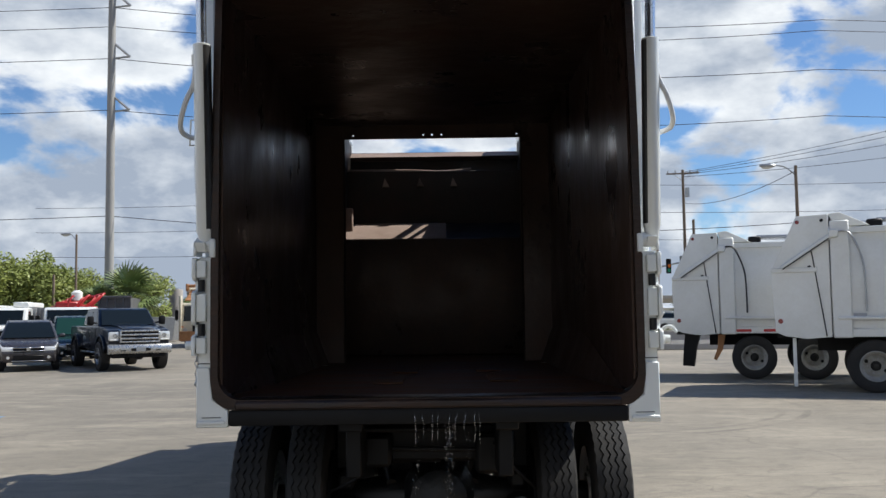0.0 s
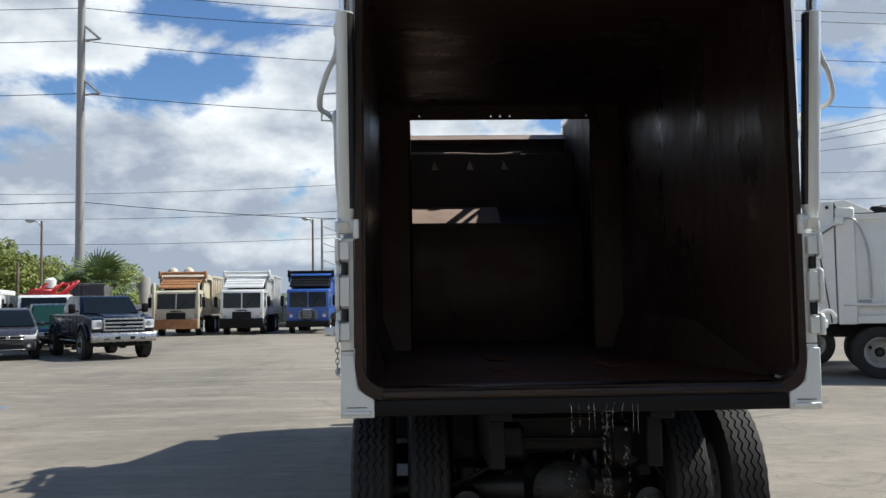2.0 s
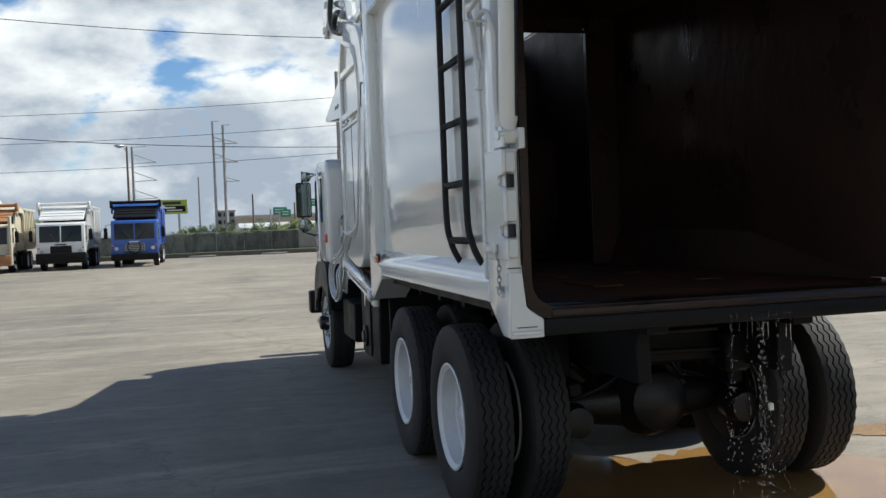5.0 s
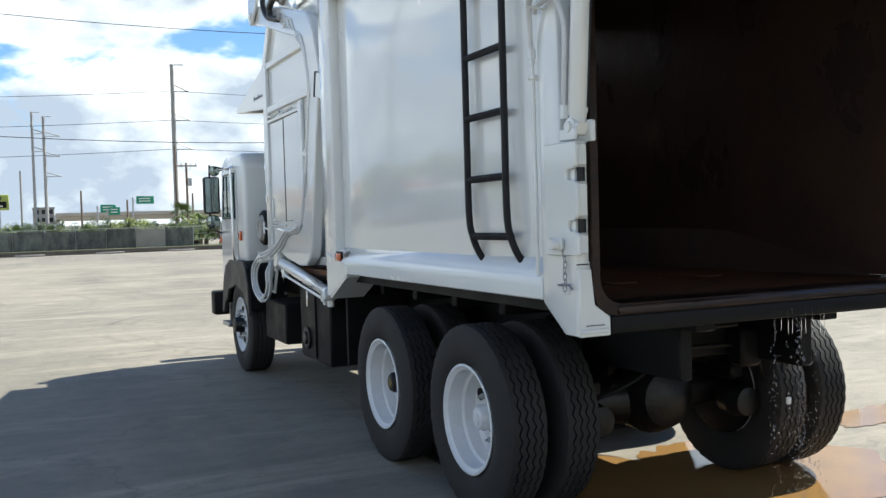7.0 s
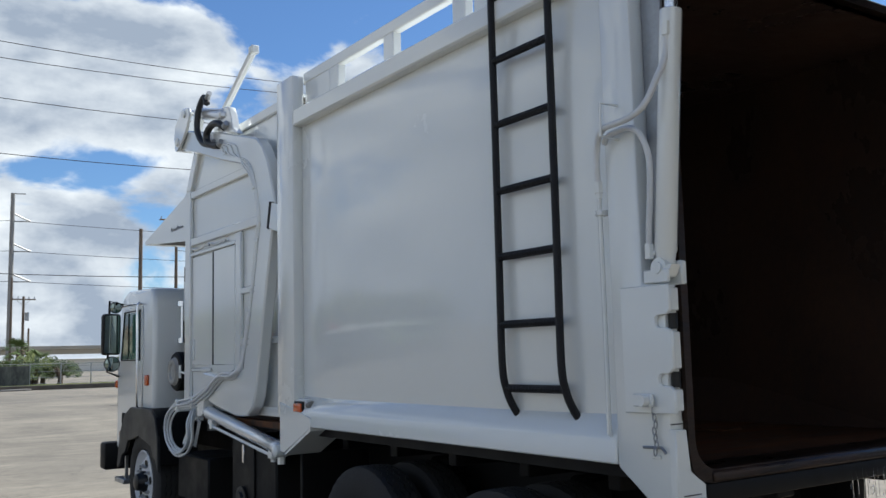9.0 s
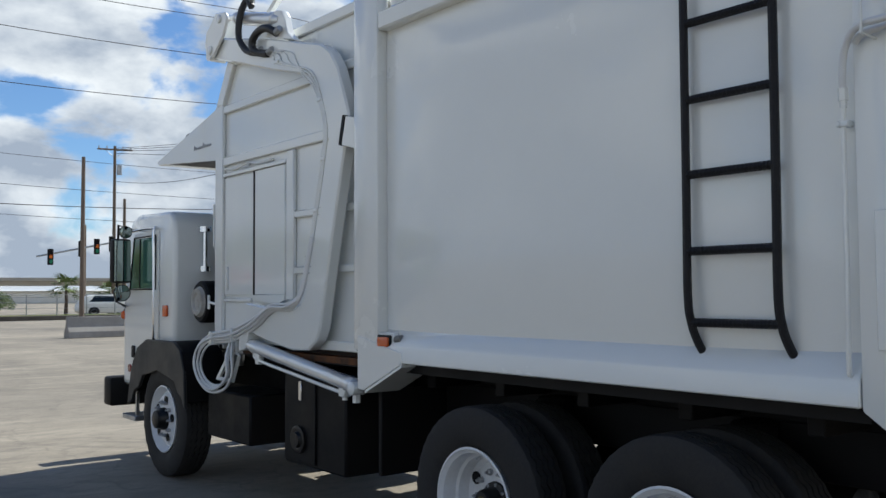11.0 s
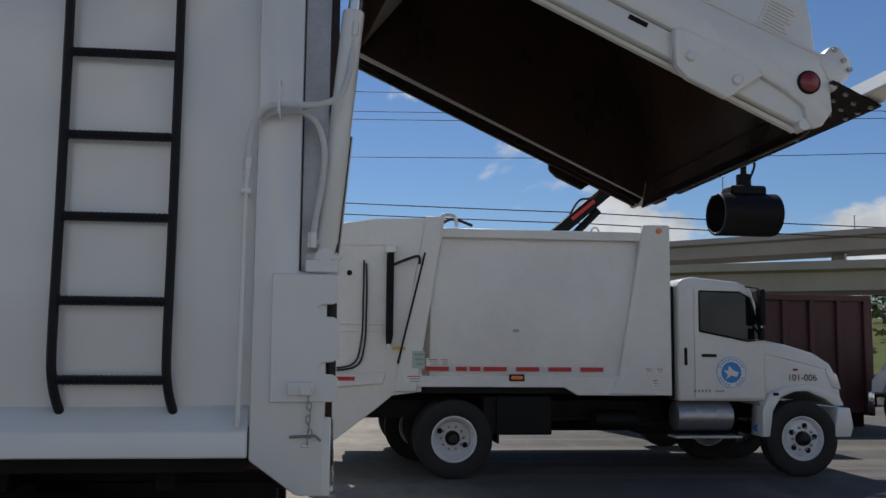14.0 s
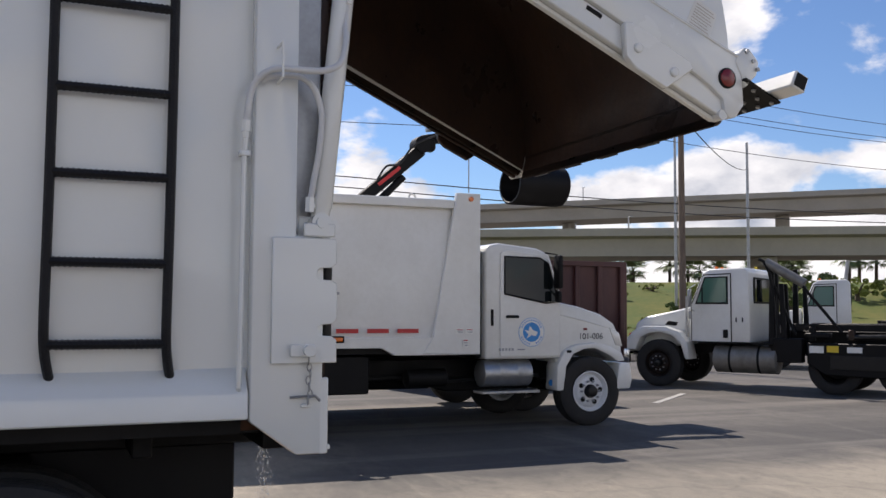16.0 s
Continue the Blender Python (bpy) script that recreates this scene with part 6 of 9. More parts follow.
    part("seal_emblem", moved(prism("x", [(-0.10, 0.0), (-0.02, 0.03), (0.03, 0.09), (0.05, 0.02), (0.11, 0.03), (0.05, -0.03), (0.08, -0.09), (0.0, -0.04), (-0.07, -0.06)], X + 0.0745, X + 0.0765), Matrix.Translation((0, -0.565, 1.36))), LABEL, seal)
    for k in range(28):
        a = 2 * math.pi * k / 28
        if k in (6, 7, 8, 13, 14, 20, 21, 22):
            continue
        part("seal_print", moved(box(X + 0.0778, X + 0.0786, -0.009, 0.009, 0.158, 0.182), Matrix.Translation((0, -0.565, 1.36)) @ Matrix.Rotation(a, 4, "X")), SEALBLUE, seal)
    for k in range(5):
        part("badge", box(X + 0.079, X + 0.083, -0.08 - 0.05 * k, -0.05 - 0.05 * k, 1.10, 1.135), INKGREY, d)
    part("badge", box(X + 0.079, X + 0.083, -0.46, -0.34, 1.105, 1.125), INKGREY, d)
    words("101-006", 0.125, Matrix.Translation((X + 0.135, -1.58, 1.29)) @ pose(0, 0, 0, 90, 0, -90), INK, c, "fleet_number")
    # chassis
    part("frame_rail", box(7.5, 7.58, -1.9, 5.0, 0.72, 0.95), BLACK, t)
    part("frame_rail", box(8.3, 8.38, -1.9, 5.0, 0.72, 0.95), BLACK, t)
    part("exhaust_can", lathe([(0, 0.14), (0.03, 0.19), (0.24, 0.19), (0.25, 0.195), (0.27, 0.195), (0.28, 0.19), (0.52, 0.19), (0.53, 0.195), (0.55, 0.195), (0.56, 0.19), (0.77, 0.19), (0.80, 0.14)], (X + 0.28, -0.62, 0.78), "y", 24), STEEL, t, "bright exhaust treatment can")
    part("can_step", box(X + 0.08, X + 0.4, -0.70, 0.2, 0.50, 0.54, 0.006), STEEL, t)
    part("battery_case", box(X + 0.10, X + 0.6, 1.85, 2.75, 0.55, 1.05, 0.02), BLACK, t)
    part("gearbox", merge(prism("x", [(-0.9, 0.95), (0.5, 0.95), (0.9, 0.80), (0.9, 0.62), (0.4, 0.48), (-0.9, 0.45)], 7.62, 8.26, 0.04, 2), rod((7.94, 0.9, 0.70), (7.94, 2.9, 0.55), 0.06)), GREASE, t)
    part("side_tank", box(8.62, 9.02, 0.25, 1.75, 0.44, 0.98, 0.05, 2), BLACK, t)
    for y in (0.55, 1.45, 2.35):
        part("cross_member", box(7.582, 8.298, y, y + 0.10, 0.74, 0.92, 0.01), BLACK, t)
    part("brake_line", tube(smooth_path([(7.44, -0.3, 0.70), (7.44, 0.6, 0.64), (7.44, 1.3, 0.72), (7.44, 2.6, 0.66)], 4), 0.025, 6), HOSE, t)
    part("air_tank", lathe([(0, 0.08), (0.03, 0.13), (0.6, 0.13), (0.63, 0.08)], (X + 0.45, 0.6, 0.72), "y", 16), BLACK, t)
    part("mud_flap", box(X + 0.05, X + 0.6, 2.55, 2.58, 0.45, 1.0), BLACK, t)
    part("blue_cap", rod((X + 0.25, -0.98, 0.62), (X + 0.2, -0.98, 0.62), 0.05), SEALBLUE, t)
    wheel(t, X + 0.20, 3.12, 0.5, 0.5, 0.25, -1, detail=True)
    wheel(t, X + 0.52, 3.12, 0.5, 0.5, 0.25, -1, detail=False)
    wheel(t, X + 0.18, -1.52, 0.5, 0.5, 0.27, -1, front=True)
    for y, f in ((3.12, False), (-1.52, True)):
        wheel(t, mir(X + 0.20), y, 0.5, 0.5, 0.25, 1, front=f, detail=False)
        part("axle", rod((X + 0.2, y, 0.5), (mir(X + 0.2), y, 0.5), 0.09), BLACK, t)
    wheel(t, mir(X + 0.52), 3.12, 0.5, 0.5, 0.25, 1, detail=False)
    return t


hino()


def crane():
    """Grapple crane on the lorry parked behind the rear loader."""
    g = thing("grapple_crane", (9.3, 1.6, 0), "black folding grapple crane with a clamshell grab", "crane")
    part("column", rod((9.3, 2.4, 0.9), (9.3, 2.4, 2.6), 0.17, 16), BLACK, g)
    b = part("lower_boom", prism("x", [(2.5, 2.40), (2.42, 2.52), (0.30, 4.36), (0.12, 4.33), (0.15, 4.22), (2.35, 2.36)], 9.22, 9.38, 0.015), BLACK, g)
    part("brand_panel", prism("x", [(0.97, 3.71), (0.60, 4.015), (0.565, 3.97), (0.935, 3.665)], 9.21, 9.219), REDTAPE, b, "red maker's panel without lettering")
    part("boom_ram", rod((9.3, 1.9, 2.45), (9.3, 0.5, 3.85), 0.06), BLACK, b)
    part("boom_hose", tube(smooth_path([(9.15, 1.0, 3.75), (9.13, 0.85, 3.98), (9.15, 0.6, 4.05), (9.15, 0.35, 4.38), (9.15, -0.2, 4.62)], 4), 0.018, 6), HOSE, b)
    part("boom_knuckle", merge(rod((9.15, 0.2, 4.40), (9.45, 0.2, 4.40), 0.14, 14), box(9.2, 9.4, -0.05, 0.3, 4.3, 4.52, 0.04)), BLACK, g)
    part("outer_boom", prism("x", [(0.25, 4.38), (0.20, 4.56), (-1.95, 4.98), (-2.02, 4.86), (-1.95, 4.80)], 9.23, 9.37, 0.012), BLACK, g)
    part("outer_ram", rod((9.3, 0.1, 4.66), (9.3, -1.3, 4.90), 0.035), STEEL, g)
    k = part("grab_rotator", merge(rod((9.3, -1.95, 4.85), (9.3, -1.95, 4.45), 0.05), rod((9.3, -1.95, 4.5), (9.3, -1.95, 4.3), 0.12, 14), tube(smooth_path([(9.2, -1.95, 4.8), (9.1, -2.05, 4.65), (9.2, -2.0, 4.4)], 4), 0.02, 6)), BLACK, g)
    part("grab_frame", box(9.1, 9.5, -2.25, -1.65, 4.14, 4.3, 0.03), BLACK, g)
    for s in (-1, 1):
        prof = [(0.0, 0.0)] + [(0.47 * math.sin(a), -0.36 + 0.40 * math.cos(a)) for a in [radians(q) for q in range(20, 171, 15)]] + [(0.0, -0.74), (0.03, -0.70)] + [(0.42 * math.sin(a), -0.36 + 0.35 * math.cos(a)) for a in [radians(q) for q in range(165, 24, -15)]]
        part("clamshell", prism("y", [(9.3 + s * u * 0.88, 4.16 + v * 0.88) for u, v in prof], -2.44, -1.46, 0.01), BLACK, g, "black clamshell jaw")
    # its carrier, mostly hidden behind the body in front
    part("carrier_bed", box(8.6, 10.8, -0.6, 4.6, 0.85, 1.05, 0.02), BLACK, g)
    for y in (-1.0, 3.4):
        for x in (8.8, 10.6):
            wheel(g, x, y, 0.5, 0.5, 0.26, -1 if x < 9.5 else 1, detail=False)
    part("carrier_frame", box(9.3, 10.1, -3.3, 4.6, 0.6, 0.86, 0.02), BLACK, g)
    return g


crane()


def roll_off(tall_hoist=True):
    """White bonneted hook-lift tractor, seen on its left side; front towards +y."""
    t = thing("roll_off_truck", (13.5, -9.5, 0), "white bonneted roll-off truck with a bare black hoist frame" if tall_hoist else "white bonneted day-cab roll-off truck with a grey exhaust stack", "truck", "roll-off trucks")
    X, W = 12.3, 2.4

    def mir(x):
        return 2 * 13.5 - x
    # lengths of the tractor and of the frame behind it
    sq = Matrix.Translation((0, -6.02, 0)) @ Matrix.Diagonal((1, 0.90, 1, 1)) @ Matrix.Translation((0, 6.02, 0))
    back = Matrix.Translation((0, 0.55, 0))
    c = part("cab", moved(prism("x", [(-7.62, 1.0), (-7.62, 1.78), (-7.95, 2.50), (-8.1, 2.58), (-8.95, 2.60), (-9.05, 2.5), (-9.07, 1.0)], X + 0.12, mir(X + 0.12), 0.04, 3), sq), WHITE2, t)
    if tall_hoist:
        for y in (-8.75, -8.9):
            part("cab_catch", moved(box(X + 0.105, X + 0.119, y - 0.015, y + 0.015, 1.44, 1.54, 0.005), sq), BLACK, c)
    else:
        part("exhaust_stack", moved(merge(rod((X + 0.30, -8.92, 1.0), (X + 0.30, -8.92, 2.55), 0.085), rod((X + 0.30, -8.92, 2.55), (X + 0.30, -9.0, 3.15), 0.06)), sq), STEEL, t)
    w = part("rear_window", moved(box(X + 0.42, mir(X + 0.42), -9.085, -9.06, 1.84, 2.40, 0.01), sq), BLACK, c)
    part("pane", moved(box(X + 0.46, mir(X + 0.46), -9.095, -9.0855, 1.88, 2.36), sq), DARKGLASS, w)
    part("door_gap", moved(prism("x", [(-7.655, 0.995), (-7.655, 1.81), (-7.965, 2.465), (-8.645, 2.485), (-8.645, 0.995)], X + 0.112, X + 0.1195, 0.003), sq), BLACK, c, "black door seal")
    part("door", moved(prism("x", [(-7.68, 1.02), (-7.68, 1.80), (-7.98, 2.44), (-8.62, 2.46), (-8.62, 1.02)], X + 0.100, X + 0.1115, 0.004), sq), WHITE2, c)
    part("window_seal", moved(prism("x", [(-7.765, 1.82), (-8.0, 2.41), (-8.57, 2.42), (-8.57, 1.82)], X + 0.097, X + 0.0995), sq), BLACK, c)
    part("door_window", moved(prism("x", [(-7.81, 1.86), (-8.03, 2.38), (-8.53, 2.39), (-8.53, 1.86)], X + 0.092, X + 0.0965), sq), GREENGLASS, c, "side window")
    part("window_post", moved(box(X + 0.088, X + 0.0915, -7.96, -7.93, 1.86, 2.2), sq), BLACK, c)
    part("crease", moved(tube([(X + 0.099, -7.86, 1.72), (X + 0.099, -7.90, 1.62), (X + 0.099, -7.86, 1.52), (X + 0.099, -7.90, 1.40)], 0.006, 5), sq), LABEL, c)
    part("windscreen", moved(prism("x", [(-7.63, 1.80), (-7.93, 2.46), (-7.91, 2.46), (-7.60, 1.80)], X + 0.25, mir(X + 0.25)), sq), DARKGLASS, c)
    part("hood", moved(prism("x", [(-7.6, 0.95), (-7.6, 1.78), (-7.0, 1.66), (-6.35, 1.54), (-6.10, 1.42), (-6.02, 1.2), (-6.02, 0.75)], X + 0.42, mir(X + 0.42), 0.06, 3), sq), WHITE2, c)
    part("hood_vent", moved(prism("x", [(-6.85, 1.36), (-7.15, 1.34), (-7.2, 1.42), (-6.95, 1.45)], X + 0.41, X + 0.425, 0.004), sq), BLACK, c)
    arch = [(-5.98, 0.80), (-6.0, 1.05), (-6.15, 1.22), (-6.45, 1.33), (-7.0, 1.33), (-7.35, 1.22), (-7.55, 1.0), (-7.62, 0.62), (-7.50, 0.62), (-7.40, 0.92), (-7.2, 1.12), (-6.9, 1.2), (-6.6, 1.18), (-6.35, 1.08), (-6.22, 0.80)]
    part("fender", moved(prism("x", arch, X + 0.08, X + 0.55, 0.025, 2), sq), WHITE2, c)
    part("headlamp", moved(box(X + 0.16, X + 0.45, -6.14, -6.0, 0.98, 1.18, 0.04, 2), sq), ORANGEP, c, "amber-edged headlamp")
    part("bumper", moved(box(X + 0.1, mir(X + 0.1), -6.05, -5.85, 0.5, 0.82, 0.04, 2), sq), CHROME, t)
    part("door_handle", moved(box(X + 0.08, X + 0.099, -8.56, -8.44, 1.10, 1.28, 0.01), sq), BLACK, c)
    for k in range(-2, 3):
        part("roof_lamp", moved(box(13.5 + k * 0.35 - 0.05, 13.5 + k * 0.35 + 0.05, -8.2, -8.12, 2.58, 2.65, 0.02), sq), AMBER, c, "small amber roof lamp")
    part("exhaust_stack", moved(rod((X + 0.35, -7.45, 1.1), (X + 0.35, -7.45, 2.0), 0.03), sq), STEEL, t)
    part("mirror", moved(merge(box(X - 0.12, X + 0.02, -7.72, -7.66, 1.75, 2.15, 0.02), rod((X - 0.05, -7.7, 2.17), (X + 0.15, -7.75, 2.25), 0.012), rod((X - 0.05, -7.7, 1.73), (X + 0.13, -7.75, 1.66), 0.012), box(X - 0.11, X + 0.01, -7.72, -7.67, 1.50, 1.68, 0.03)), sq), STEEL, c)
    part("fuel_tank", moved(lathe([(0, 0.24), (0.03, 0.30), (1.32, 0.30), (1.35, 0.24)], (X + 0.36, -9.85, 0.66), "y", 24), back), DULLSTEEL, t, "round dull grey fuel tank")
    for y in (-9.5, -8.9):
        part("tank_strap", moved(lathe([(0, 0.303), (0.05, 0.303)], (X + 0.36, y, 0.66), "y", 24), back), BLACK, t)
    part("tank_step", moved(box(X + 0.05, X + 0.35, -9.8, -8.2, 0.98, 1.02, 0.01), back), BLACK, t)
    part("frame", moved(merge(box(13.05, 13.15, -13.6, -6.3, 0.75, 1.0), box(13.85, 13.95, -13.6, -6.3, 0.75, 1.0)), back), BLACK, t)
    hf = part("hoist_frame", moved(box(X + 0.55, mir(X + 0.55), -15.0, -9.9, 1.02, 1.28, 0.02), back), BLACK, t)
    if tall_hoist:
        for x in (X + 0.22, X + 0.50, mir(X + 0.34)):
            part("hoist_mast", moved(prism("x", [(-9.66, 0.9), (-9.70, 2.62), (-9.79, 2.62), (-9.80, 0.9)], x, x + 0.09, 0.01), back), BLACK, hf)
            part("hoist_post", moved(prism("x", [(-9.92, 0.9), (-9.90, 2.25), (-9.98, 2.25), (-10.04, 0.9)], x, x + 0.08, 0.01), back), BLACK, hf)
        part("tarp_roll", moved(rod((X + 0.2, -9.64, 2.70), (X + 0.2, -10.42, 2.24), 0.10, 14), back), DULLSTEEL, hf, "rolled grey tarpaulin")
        part("tarp_bow", moved(tube([(X + 0.12, -9.52, 2.76), (X + 0.12, -9.62, 2.72), (X + 0.16, -9.72, 2.50), (X + 0.18, -9.80, 2.0)], 0.035, 8), back), BLACK, hf)
        part("tarp_arm", moved(rod((X + 0.16, -10.30, 2.30), (X + 0.26, -11.10, 1.25), 0.032), back), BLACK, hf)
        part("mast_brace", moved(rod((X + 0.26, -9.75, 2.3), (X + 0.26, -10.2, 1.2), 0.03), back), BLACK, hf)
        part("mast_brace", moved(rod((X + 0.56, -9.95, 2.2), (X + 0.56, -9.75, 1.2), 0.025), back), BLACK, hf)
        for k in range(4):
            part("hydraulic_line", moved(rod((X + 0.20 + 0.03 * k, -9.84 - 0.025 * k, 0.95), (X + 0.20 + 0.03 * k, -9.82 - 0.02 * k, 1.9 + 0.12 * k), 0.012, 6), back), HOSE, hf)
        part("valve_bank", moved(merge(box(X + 0.14, X + 0.40, -10.35, -9.72, 0.62, 1.12, 0.02), box(X + 0.16, X + 0.36, -10.9, -10.4, 1.14, 1.24, 0.02)), back), BLACK, hf)
    part("hoist_rail", moved(merge(box(X + 0.30, X + 0.42, -15.0, -10.1, 1.28, 1.42, 0.01), box(mir(X + 0.42), mir(X + 0.30), -15.0, -10.1, 1.28, 1.42, 0.01)), back), BLACK, hf)
    for k in range(6):
        part("rail_bracket", moved(box(X + 0.18, X + 0.30, -10.6 - 0.75 * k, -10.48 - 0.75 * k, 1.10, 1.36 - 0.05 * (k % 2), 0.01), back), RUSTLIP if k % 2 else BLACK, hf)
    part("hoist_ram", moved(rod((X + 0.24, -11.2, 1.16), (X + 0.24, -14.6, 1.24), 0.06, 12), back), GREASE, hf)
    part("side_box", moved(prism("x", [(-10.45, 1.04), (-10.45, 0.62), (-10.8, 0.40), (-12.9, 0.34), (-15.0, 0.5), (-15.0, 1.04)], X + 0.12, X + 0.22, 0.02), back), BLACK, t)
    part("side_box_lid", moved(merge(box(X + 0.105, X + 0.118, -12.0, -10.9, 0.52, 0.80, 0.006), box(X + 0.105, X + 0.118, -13.4, -12.3, 0.50, 0.92, 0.006)), back), GREASE, t)
    part("side_box_label", moved(box(X + 0.11, X + 0.119, -10.78, -10.50, 0.84, 0.98), back), LABEL, t)
    part("side_box_label", moved(box(X + 0.11, X + 0.119, -11.06, -10.84, 0.86, 0.99), back), YELLOW, t)
    part("side_box_label", moved(box(X + 0.11, X + 0.119, -11.50, -11.22, 0.86, 0.97), back), LABEL, t)
    wheel(t, X + 0.25, -6.72, 0.52, 0.52, 0.28, -1, front=True, rim_material=RUSTDARK)
    wheel(t, mir(X + 0.25), -6.72, 0.52, 0.52, 0.28, 1, front=True, rim_material=RUSTDARK)
    for y in (-10.4, -11.7):
        for s, x in ((-1, X + 0.38), (1, mir(X + 0.38))):
            wheel(t, x, y, 0.52, 0.52, 0.28, s, rim_material=GREASE, detail=False)
    return t


ro = roll_off()
TURN_RO = Matrix.Translation((12.42, -6.80, 0)) @ Matrix.Rotation(radians(-58), 4, "Z") @ Matrix.Translation((-12.55, 6.72, 0))
ro.matrix_basis = TURN_RO @ Matrix.Translation((13.5, -9.5, 0))
roll_off(False).matrix_basis = Matrix.Translation((16.5, -13.85, 0)) @ Matrix.Rotation(radians(-44), 4, "Z") @ Matrix.Translation((-12.55, 6.72, 0)) @ Matrix.Translation((13.5, -9.5, 0))


def container():
    c = thing("roll_off_container", (15.3, -3.5, 0), "tall maroon ribbed steel waste container", "container")
    part("shell", box(14.05, 16.4, -6.9, -0.6, 0.3, 2.78, 0.02), MAROON, c)
    first = part("rib", box(13.96, 14.048, -6.9, -6.78, 0.3, 2.78, 0.015), MAROON, c)
    for k in range(1, 11):
        again(first, (0, 0.62 * k, 0))
    part("top_rail", box(13.95, 14.06, -6.95, -0.55, 2.72, 2.84, 0.01), MAROON, c)
    part("end_frame", box(14.0, 16.45, -7.0, -6.9, 0.25, 2.84, 0.02), MAROON, c)
    part("skid", box(14.3, 14.5, -6.9, -0.6, 0.0, 0.3), BLACK, c)
    part("skid", box(15.9, 16.1, -6.9, -0.6, 0.0, 0.3), BLACK, c)


container()


def side_loader(label, half_rail=True):
    """White rear loader seen on its side, with a folded tailgate (front towards -y, rear plane at y = 0)."""
    t = vehicle("rear_loader_truck", label, "garbage truck", "white rear loaders in a row")
    H = 1.22
    part("body_shell", prism("y", [(-H + 0.05, 1.16), (-H, 2.0), (-H + 0.04, 3.15), (-H + 0.12, 3.30), (H - 0.12, 3.30), (H - 0.04, 3.15), (H, 2.0), (H - 0.05, 1.16)], -6.2, -0.02, 0.01), WHITE2, t)
    for s in (-1, 1):
        part("top_rail", box(*lh(s, H - 0.02, H + 0.03), -6.2, -0.1, 3.16, 3.28, 0.01), WHITE2, t)
        part("lower_rail", box(*lh(s, H - 0.02, H + 0.04), -6.2, -0.1, 1.10, 1.26, 0.01), WHITE2, t)
        part("rail_tube", rod((s * (H + 0.05), -1.9, 1.45), (s * (H + 0.05), -0.1, 1.48), 0.035), WHITE2, t)
        part("rear_post", box(*lh(s, H - 0.03, H + 0.06), -0.36, 0.0, 1.08, 3.42, 0.02), WHITE2, t)
        tg = [(0.02, 1.10), (0.02, 3.56), (0.62, 3.54), (0.68, 3.40), (1.12, 2.46), (1.13, 2.2), (1.08, 1.20), (0.9, 1.12), (0.5, 1.06)]
        g = part("tailgate", prism("x", tg, *lh(s, H - 0.06, H + 0.02), 0.01), WHITE2, t, "white angled tailgate")
        part("tailgate_brow", box(*lh(s, H - 0.02, H + 0.05), 0.25, 1.13, 2.40, 2.50, 0.015), WHITE2, g)
        part("tailgate_seam", rod((s * (H + 0.03), 0.36, 2.9), (s * (H + 0.03), 0.12, 1.12), 0.012), BLACK, g)
        part("tailgate_lamp", rod((s * H, 0.98, 1.42), (s * (H + 0.035), 0.98, 1.42), 0.05), REDLENS, g, "round dark tail lamp")
        part("gate_cap", rod((s * H, 0.40, 2.50), (s * (H + 0.03), 0.40, 2.50), 0.04), BLACK, g)
        part("clearance_lamp", rod((s * H, 0.60, 3.42), (s * (H + 0.03), 0.60, 3.42), 0.04), REDLENS, g)
        part("gate_ram", rod((s * (H + 0.07), 0.92, 2.5), (s * (H + 0.07), -0.05, 3.15), 0.05), WHITE2, g, "slanting tailgate ram")
        part("ram_line", rod((s * (H + 0.125), 0.90, 2.47), (s * (H + 0.125), 0.02, 3.06), 0.012, 6), HOSE, g)
        part("ram_lug", box(*lh(s, H + 0.02, H + 0.13), -0.16, 0.02, 3.08, 3.24, 0.02), WHITE2, g)
        part("gate_bolt", rod((s * H, 0.14, 3.44), (s * (H + 0.03), 0.14, 3.44), 0.035), BLACK, g)
        part("ram_hose", tube(smooth_path([(s * (H + 0.08), 0.0, 3.16), (s * (H + 0.1), -0.3, 3.2), (s * (H + 0.1), -0.45, 3.0), (s * (H + 0.05), -0.6, 2.5), (s * (H + 0.05), -0.62, 1.6)], 4), 0.02, 6), HOSE if half_rail else STEEL, t)
        if half_rail:
            red_white_tape(t, s, H + 0.04, (-5.4, -4.6, -3.8, -3.0, -2.2, -1.4, -0.7), 1.14, 0.06, length=0.42)
        else:
            part("data_plate", box(*lh(s, H + 0.04, H + 0.045), -0.62, -0.38, 1.50, 1.57), INKGREY, t)
    part("tailgate_back", merge(prism("x", [(1.12, 2.46), (1.13, 2.2), (1.08, 1.20), (1.02, 1.20), (1.06, 2.2), (1.05, 2.46)], -H + 0.06, H - 0.06), prism("x", [(0.62, 3.54), (1.12, 2.46), (1.05, 2.44), (0.56, 3.52)], -H + 0.06, H - 0.06), box(-H + 0.06, H - 0.06, 0.02, 0.6, 3.46, 3.54)), WHITE2, t)
    part("tailgate_under", box(-H + 0.06, H - 0.06, 0.1, 1.05, 1.08, 1.16), BLACK, t)
    a = part("roof_fairing", prism("x", [(-0.1, 3.30), (0.02, 3.58), (-0.2, 3.60), (-0.75, 3.32)], -H + 0.1, H - 0.1, 0.01), WHITE2, t)
    part("roof_ram", merge(rod((-0.6, -3.4, 3.42), (-0.6, -0.9, 3.46), 0.05), box(-0.75, -0.45, -3.3, -1.6, 3.30, 3.40, 0.01)), STEEL, a)
    part("roof_valve", box(-0.9, -0.5, -1.0, -0.7, 3.30, 3.46, 0.03), BLACK, t)
